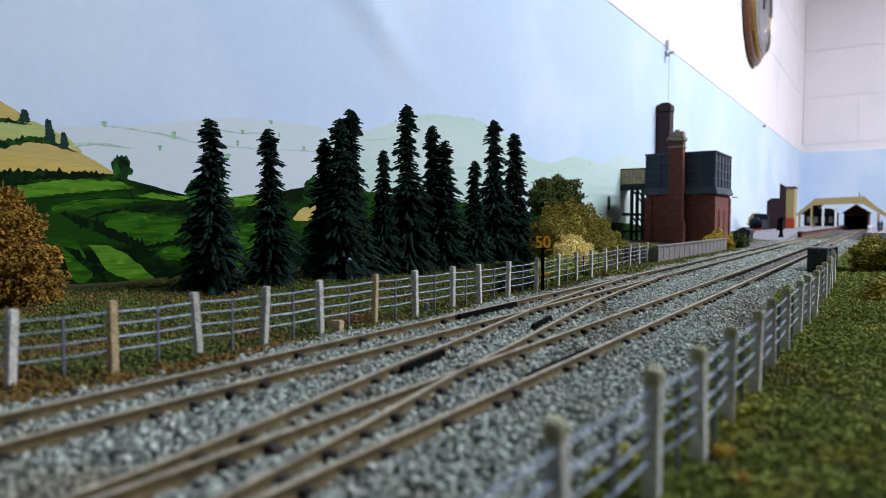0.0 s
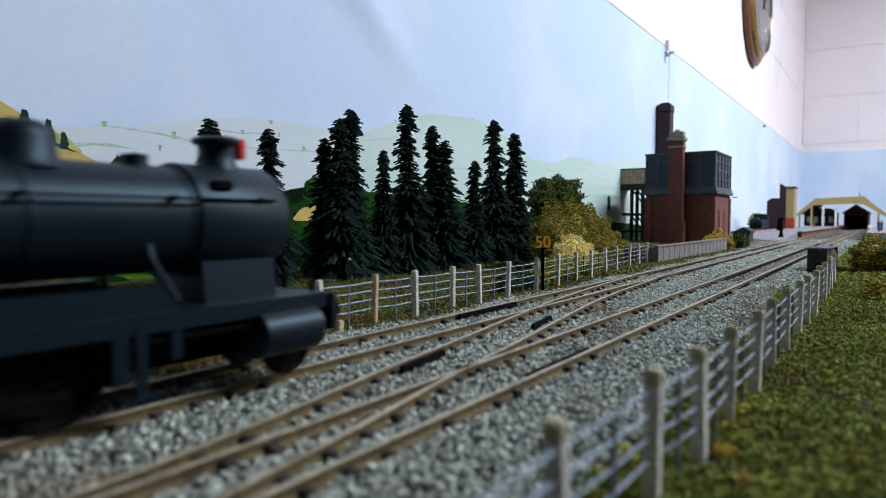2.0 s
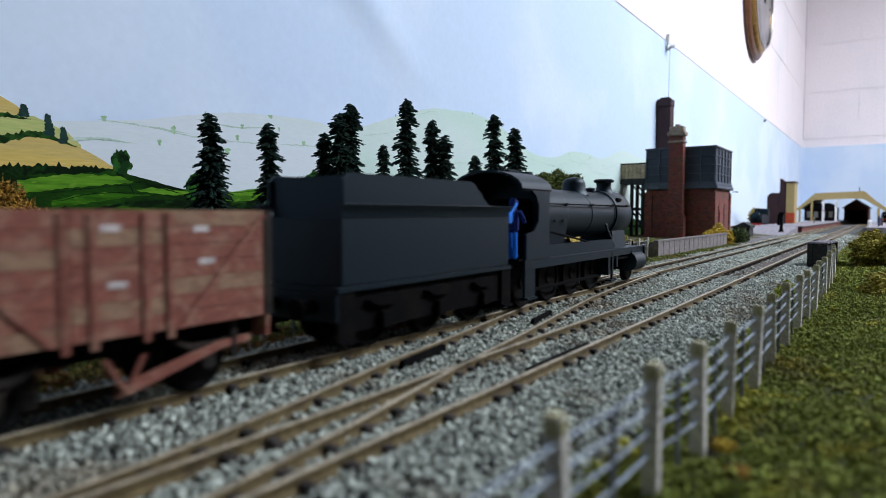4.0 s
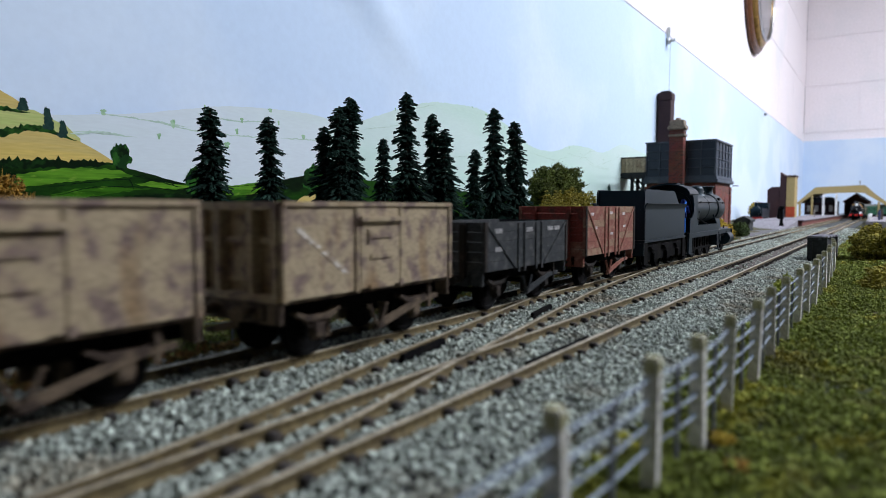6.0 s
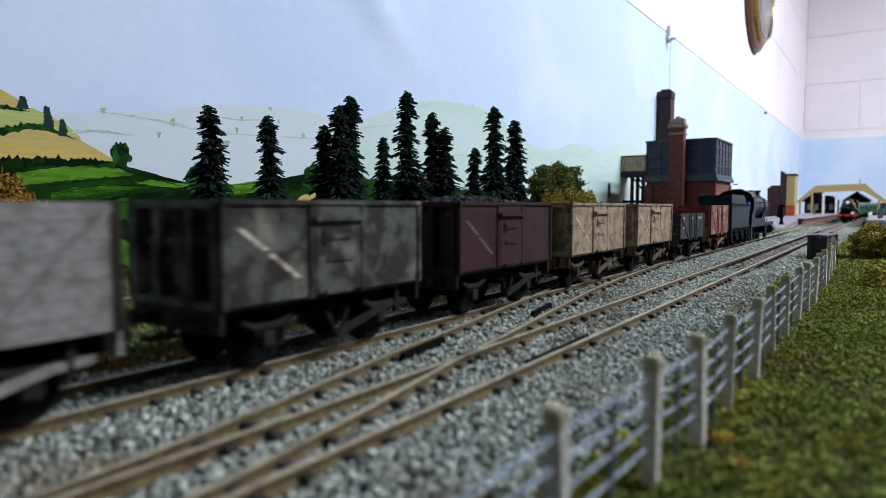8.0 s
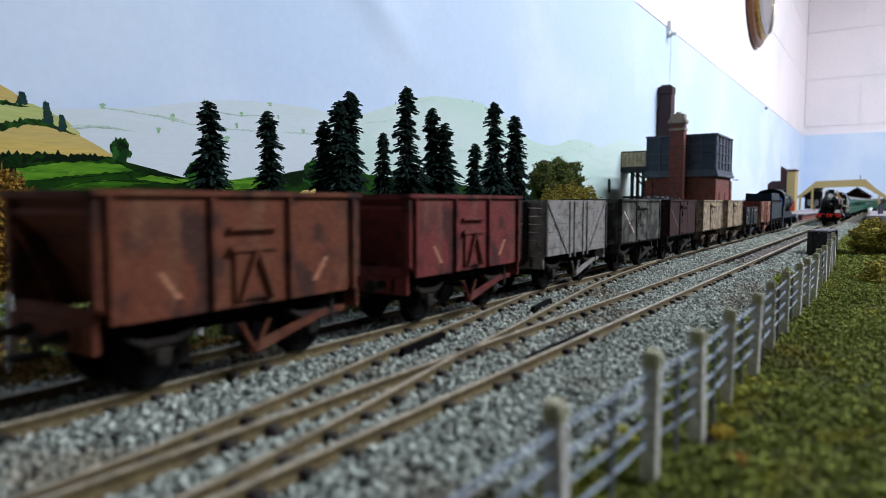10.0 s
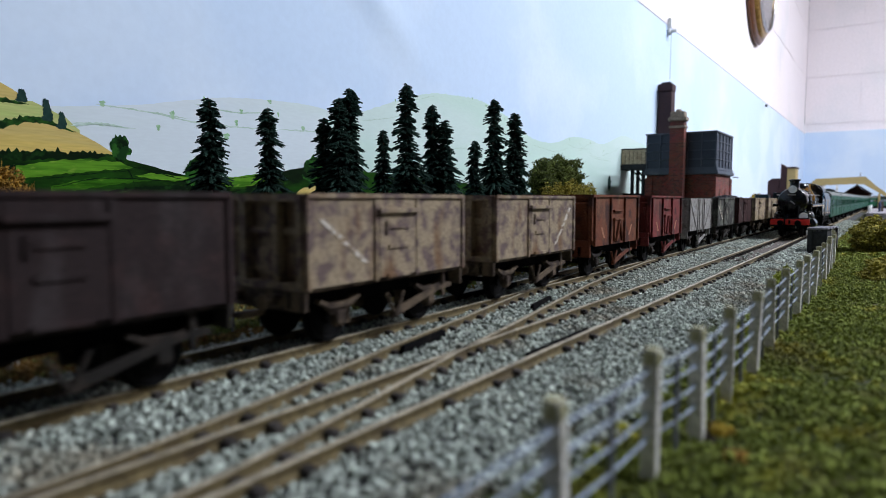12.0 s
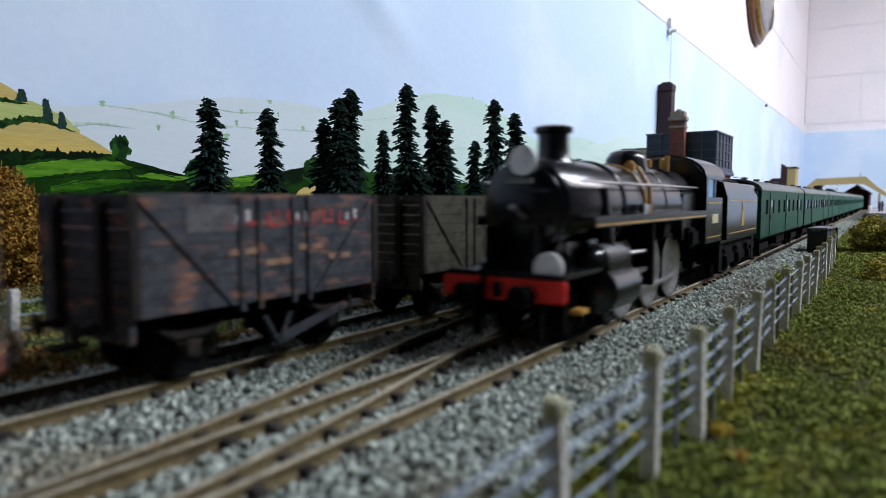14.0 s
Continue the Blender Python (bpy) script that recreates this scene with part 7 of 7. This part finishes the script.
    part("cab_floor", box(B(), -158, -129, -15, 15, 17.6, 18.4), FRAMEBLACK, e)
    part("door_dart", rod(rod(B(), (-8.4, 0, 32.6), (-5, 0, 32.6), 0.7, 6), (-6, 0, 32.6), (-6, 3, 30), 0.5, 6), STEEL, e)
    part("number_plate_bar", box(B(), -9.6, -8.6, -3.2, 3.2, 38, 39.2), LETTER, e, "small pale plate on the smokebox door")
    part("door_hinge", box(box(B(), -9.4, -8.4, 0, 8, 28.4, 29.4), -9.4, -8.4, 0, 8, 35.8, 36.8), GLOSSBLACK, e)
    for y, z, r, x in ((0.5, 43.4, 3.5, -9.5), (10.6, 19.2, 3.5, -2.5)):
        part("headcode_disc", turned(B(), [(r, x - 0.4), (r, x + 0.2), (0, x + 0.3)], (0, y, z), "x", 24), LAMPWHITE, e, "round white headcode disc")
        part("disc_bracket", box(B(), x - 1, x - 0.3, y - 0.5, y + 0.5, z - 6, z), FRAMEBLACK, e)
    part("coupling_hook", box(B(), 0, 3, -0.8, 0.8, 12.4, 16, 0.4), FRAMEBLACK, e)
    part("vacuum_pipe", rod(rod(B(), (1, -4, 8), (1, -4, 20), 0.8, 6), (1, -4, 8), (1, -9, 10), 0.8, 6), FRAMEBLACK, e)
    for x in (-56, -81, -106):
        wheelset(e, x, 11.2)
    for x in (-20, -45):
        wheelset(e, x, 6.0)
    return e


def express_tender():
    t = thing("lined_tender", "lined black six-wheeled tender with a gold emblem", "tender")
    L = 83
    tender_common(t, L, (-27, 0, 27), 7.2, 42, GLOSSBLACK, False)
    prof = [(-16, 17), (16, 17), (16, 35), (14, 41.5), (11.5, 42), (11, 40), (-11, 40), (-11.5, 42), (-14, 41.5), (-16, 35)]
    part("tank", slab(B(), prof, -L / 2 + 1, L / 2 - 6, "x"), GLOSSBLACK, t)
    for s in (-1, 1):
        for z in (19.4, 33.4):
            part("lining", box(B(), -L / 2 + 4, L / 2 - 10, min(s * 16, s * 16.12), max(s * 16, s * 16.12), z, z + 0.4), GOLD, t, "thin gold lining")
        part("emblem", box(box(B(), -3, 3, min(s * 16, s * 16.15), max(s * 16, s * 16.15), 22, 29.5, 0.1), -1.4, 1.4, min(s * 16, s * 16.18), max(s * 16, s * 16.18), 29.5, 33, 0.1), GOLD, t, "plain gold emblem shape")
    rng = np.random.default_rng(6)
    v, f = bits(rng, np.column_stack([rng.uniform(-28, 30, 300), rng.uniform(-10, 10, 300), rng.uniform(39.5, 42.5, 300)]) * M, rng.uniform(0.9, 2.0, 300) * M)
    part("coal", soup("coal", v, f, COAL), None, t, "black coal lumps")
    part("tender_back", box(B(), -L / 2, -L / 2 + 1.2, -15.6, 15.6, 17, 40, 0.3), GLOSSBLACK, t)
    return t


CABBLUE = mat("bluish_glass", (0.05, 0.22, 0.42), 0.15, grain=300, stain=60, dark=0.95, light=1.05, bump=0.0)
CREAMPAINT = mat("cream_paint", (0.6, 0.52, 0.34), 0.6, grain=900, stain=100)
EXPRESS_ENGINE, EXPRESS_TENDER = express_engine(), express_tender()


def bogie(c, x):
    b = part("bogie", box(box(box(B(), -17, 17, -12.8, -11.6, 5, 9, 0.3), -17, 17, 11.6, 12.8, 5, 9, 0.3), -3, 3, -12, 12, 6, 9, 0.3), FRAMEBLACK, c, at=pose(x * M, 0, 0))
    for dx in (-12, 12):
        wheelset(c, x + dx, 6.0)


def coach(L, label, van=False):
    """A green bogie coach: flat sides with set-in windows and doors, a curved grey roof, an underframe."""
    c = thing("passenger_coach" if not van else "luggage_van", label, "coach" if not van else "luggage van", "green coaches of the passenger train")
    for s in (-1, 1):
        y = s * 15.6
        part("body_side", box(B(), -L / 2, L / 2, min(y, y - s), max(y, y - s), 13, 26, 0.2), COACHGREEN, c)
        part("body_upper", box(B(), -L / 2, L / 2, min(y, y - s), max(y, y - s), 34, 39.6, 0.2), COACHGREEN, c)
        n = 8 if van else 9
        step = (L - 14) / n
        for k in range(n):
            x = -L / 2 + 7 + step * (k + 0.5)
            w = step * 0.36 if not van else step * 0.16
            part("window", box(B(), x - w, x + w, min(y - s * 0.5, y - s * 0.8), max(y - s * 0.5, y - s * 0.8), 26, 34), GLASS, c, "dark coach window")
            part("window_frame", box(box(B(), x - w - 0.5, x - w, min(y + s * 0.1, y - s), max(y + s * 0.1, y - s), 26, 34), x + w, x + w + 0.5, min(y + s * 0.1, y - s), max(y + s * 0.1, y - s), 26, 34), COACHGREEN, c)
        xs = [-L / 2] + [v for k in range(n) for v in (-L / 2 + 7 + step * (k + 0.5) - (step * (0.36 if not van else 0.16)) - 0.5, -L / 2 + 7 + step * (k + 0.5) + (step * (0.36 if not van else 0.16)) + 0.5)] + [L / 2]
        for k in range(0, len(xs), 2):
            part("window_pier", box(B(), xs[k], xs[k + 1], min(y, y - s), max(y, y - s), 26, 34), COACHGREEN, c)
        for k in range(3 if van else 2):
            x = -L / 2 + L * (k + 0.5) / (3 if van else 2)
            d = part("door", box(B(), x - 5, x + 5, min(y + s * 0.35, y), max(y + s * 0.35, y), 13.6, 38, 0.15), COACHGREEN, c)
            part("door_handle", box(B(), x + 3, x + 4, min(y + s * 0.9, y), max(y + s * 0.9, y), 23, 25.4, 0.1), STEEL, d)
            part("door_light", box(B(), x - 2.6, x + 2.6, min(y + s * 0.3, y + s * 0.42), max(y + s * 0.3, y + s * 0.42), 27, 34), GLASS, d)
        part("waist_line", box(B(), -L / 2, L / 2, min(y, y + s * 0.2), max(y, y + s * 0.2), 25.2, 25.7), COACHGREEN, c)
        x = s * L / 2
        part("coach_end", box(B(), min(x, x - s), max(x, x - s), -14.6, 14.6, 13, 39.6, 0.2), COACHGREEN, c)
        part("gangway", box(B(), min(x, x + s * 2.6), max(x, x + s * 2.6), -4.5, 4.5, 14, 38, 0.4), FRAMEBLACK, c)
    part("roof", roof_arc(B(), -L / 2, L / 2, 15.8, 39.2, 6.4, 1.0, 14), COACHROOF, c)
    for k in range(5):
        part("roof_vent", turned(B(), [(1.4, 44.4), (1.4, 46), (2, 46.2), (2, 46.8), (0, 47)], (-L / 2 + L * (k + 0.5) / 5, 3, 0), "z", 10), COACHROOF, c)
    part("underframe", box(B(), -L / 2, L / 2, -14, 14, 11.4, 13, 0.2), FRAMEBLACK, c)
    part("battery_box", box(B(), -20, 20, -12.5, 12.5, 5.4, 11.4, 0.5), FRAMEBLACK, c)
    for x in (-L / 2 + 34, L / 2 - 34):
        bogie(c, x)
    return c


VAN = coach(215, "dark green luggage van with double doors and grey roof", True)
COACHES = [coach(262, "dark green passenger coach with grey roof")]


# ---- what moves ----
GOODS_KEYS = [(0.0, -0.375), (1.0, -0.258), (2.0, -0.1426), (2.5, -0.0815), (3.0, -0.0255), (3.2, -0.003), (5.3, 0.2428), (5.5, 0.2657), (6.0, 0.3225), (6.5, 0.3795), (7.0, 0.4385), (7.5, 0.4975),
              (8.0, 0.5566), (8.2, 0.579), (10.5, 0.835), (11.0, 0.887), (11.5, 0.9405), (12.0, 0.9935), (12.5, 1.0465), (13.0, 1.0985), (13.5, 1.1505), (14.0, 1.2025)]
EXPRESS_KEYS = [(0.0, 3.66), (6.0, 2.16), (7.5, 1.79), (8.0, 1.665), (10.5, 1.0), (11.0, 0.88), (11.5, 0.768), (12.0, 0.657), (12.5, 0.529), (13.0, 0.393), (13.5, 0.262), (14.0, 0.128)]


def at_time(keys, t):
    for (a, p), (b, q) in zip(keys, keys[1:]):
        if a <= t <= b:
            return p + (q - p) * (t - a) / (b - a)
    return keys[-1][1]


def roll_wheels(vehicle, keys, sign):
    for w in vehicle.children_recursive:
        if w.name.split(".")[0] == "wheelset" and w.parent == vehicle:
            r = w.matrix_basis.translation.z
            x = w.matrix_basis.translation.x
            step = 0.07 if r < 0.0085 else 0.1
            n = int(14.0 / step)
            times = [14.0 * k / n for k in range(n + 1)]
            walk(w, [(t, pose(x, 0, r, 0, math.degrees(sign * at_time(keys, t) / r) % 360.0, 0)) for t in times])


def swing_rods(engine, keys, sign, crank, r):
    """The coupling rods go round with the cranks and stay level."""
    for k, w in enumerate(c for c in engine.children if c.name.split(".")[0] == "coupling_rod"):
        rows = []
        for i in range(141):
            a = sign * at_time(keys, i * 0.1) / r + k * math.pi / 2
            rows.append((i * 0.1, pose(crank * math.sin(a), 0, crank * math.cos(a))))
        walk(w, rows)


def motions():
    z = RAIL * M
    for k, w in enumerate(GOODS):
        off = -PITCH * k - 0.0318
        walk(w, [(t, pose(p + off, FAR_Y, z)) for t, p in GOODS_KEYS])
        roll_wheels(w, GOODS_KEYS, 1)
    for ob, off, dy, dz in ((GOODS_ENGINE, 0.180, 0, 0), (GOODS_TENDER, 0.0635, 0, 0), (DRIVER, 0.1145, -0.0105, 0.0182), (SHOVEL, 0.1075, -0.0125, 0.033)):
        walk(ob, [(t, pose(p + off, FAR_Y + dy, z + dz)) for t, p in GOODS_KEYS])
    for ob in (GOODS_ENGINE, GOODS_TENDER):
        roll_wheels(ob, GOODS_KEYS, 1)
    swing_rods(GOODS_ENGINE, GOODS_KEYS, 1, 0.0034, 0.0092)
    swing_rods(EXPRESS_ENGINE, EXPRESS_KEYS, -1, 0.004, 0.0112)
    fine = sorted({t for t, p in EXPRESS_KEYS} | {0.5 * k for k in range(29)})

    def rows(off):
        out = []
        for t in fine:
            x, y, h = near_path(at_time(EXPRESS_KEYS, t) + off)
            out.append((t, pose(x, y, z, 0, 0, h + 180.0)))
        return out
    walk(EXPRESS_ENGINE, rows(0.0)), walk(EXPRESS_TENDER, rows(0.2025)), walk(VAN, rows(0.3665))
    for k, c in enumerate(COACHES):
        walk(c, rows(0.615 + 0.27 * k))
    for ob in (EXPRESS_ENGINE, EXPRESS_TENDER):
        roll_wheels(ob, EXPRESS_KEYS, -1)
for k in range(1, 6):
    COACHES.append(copy_thing(COACHES[0], pose(0, 0, 0)))
motions()
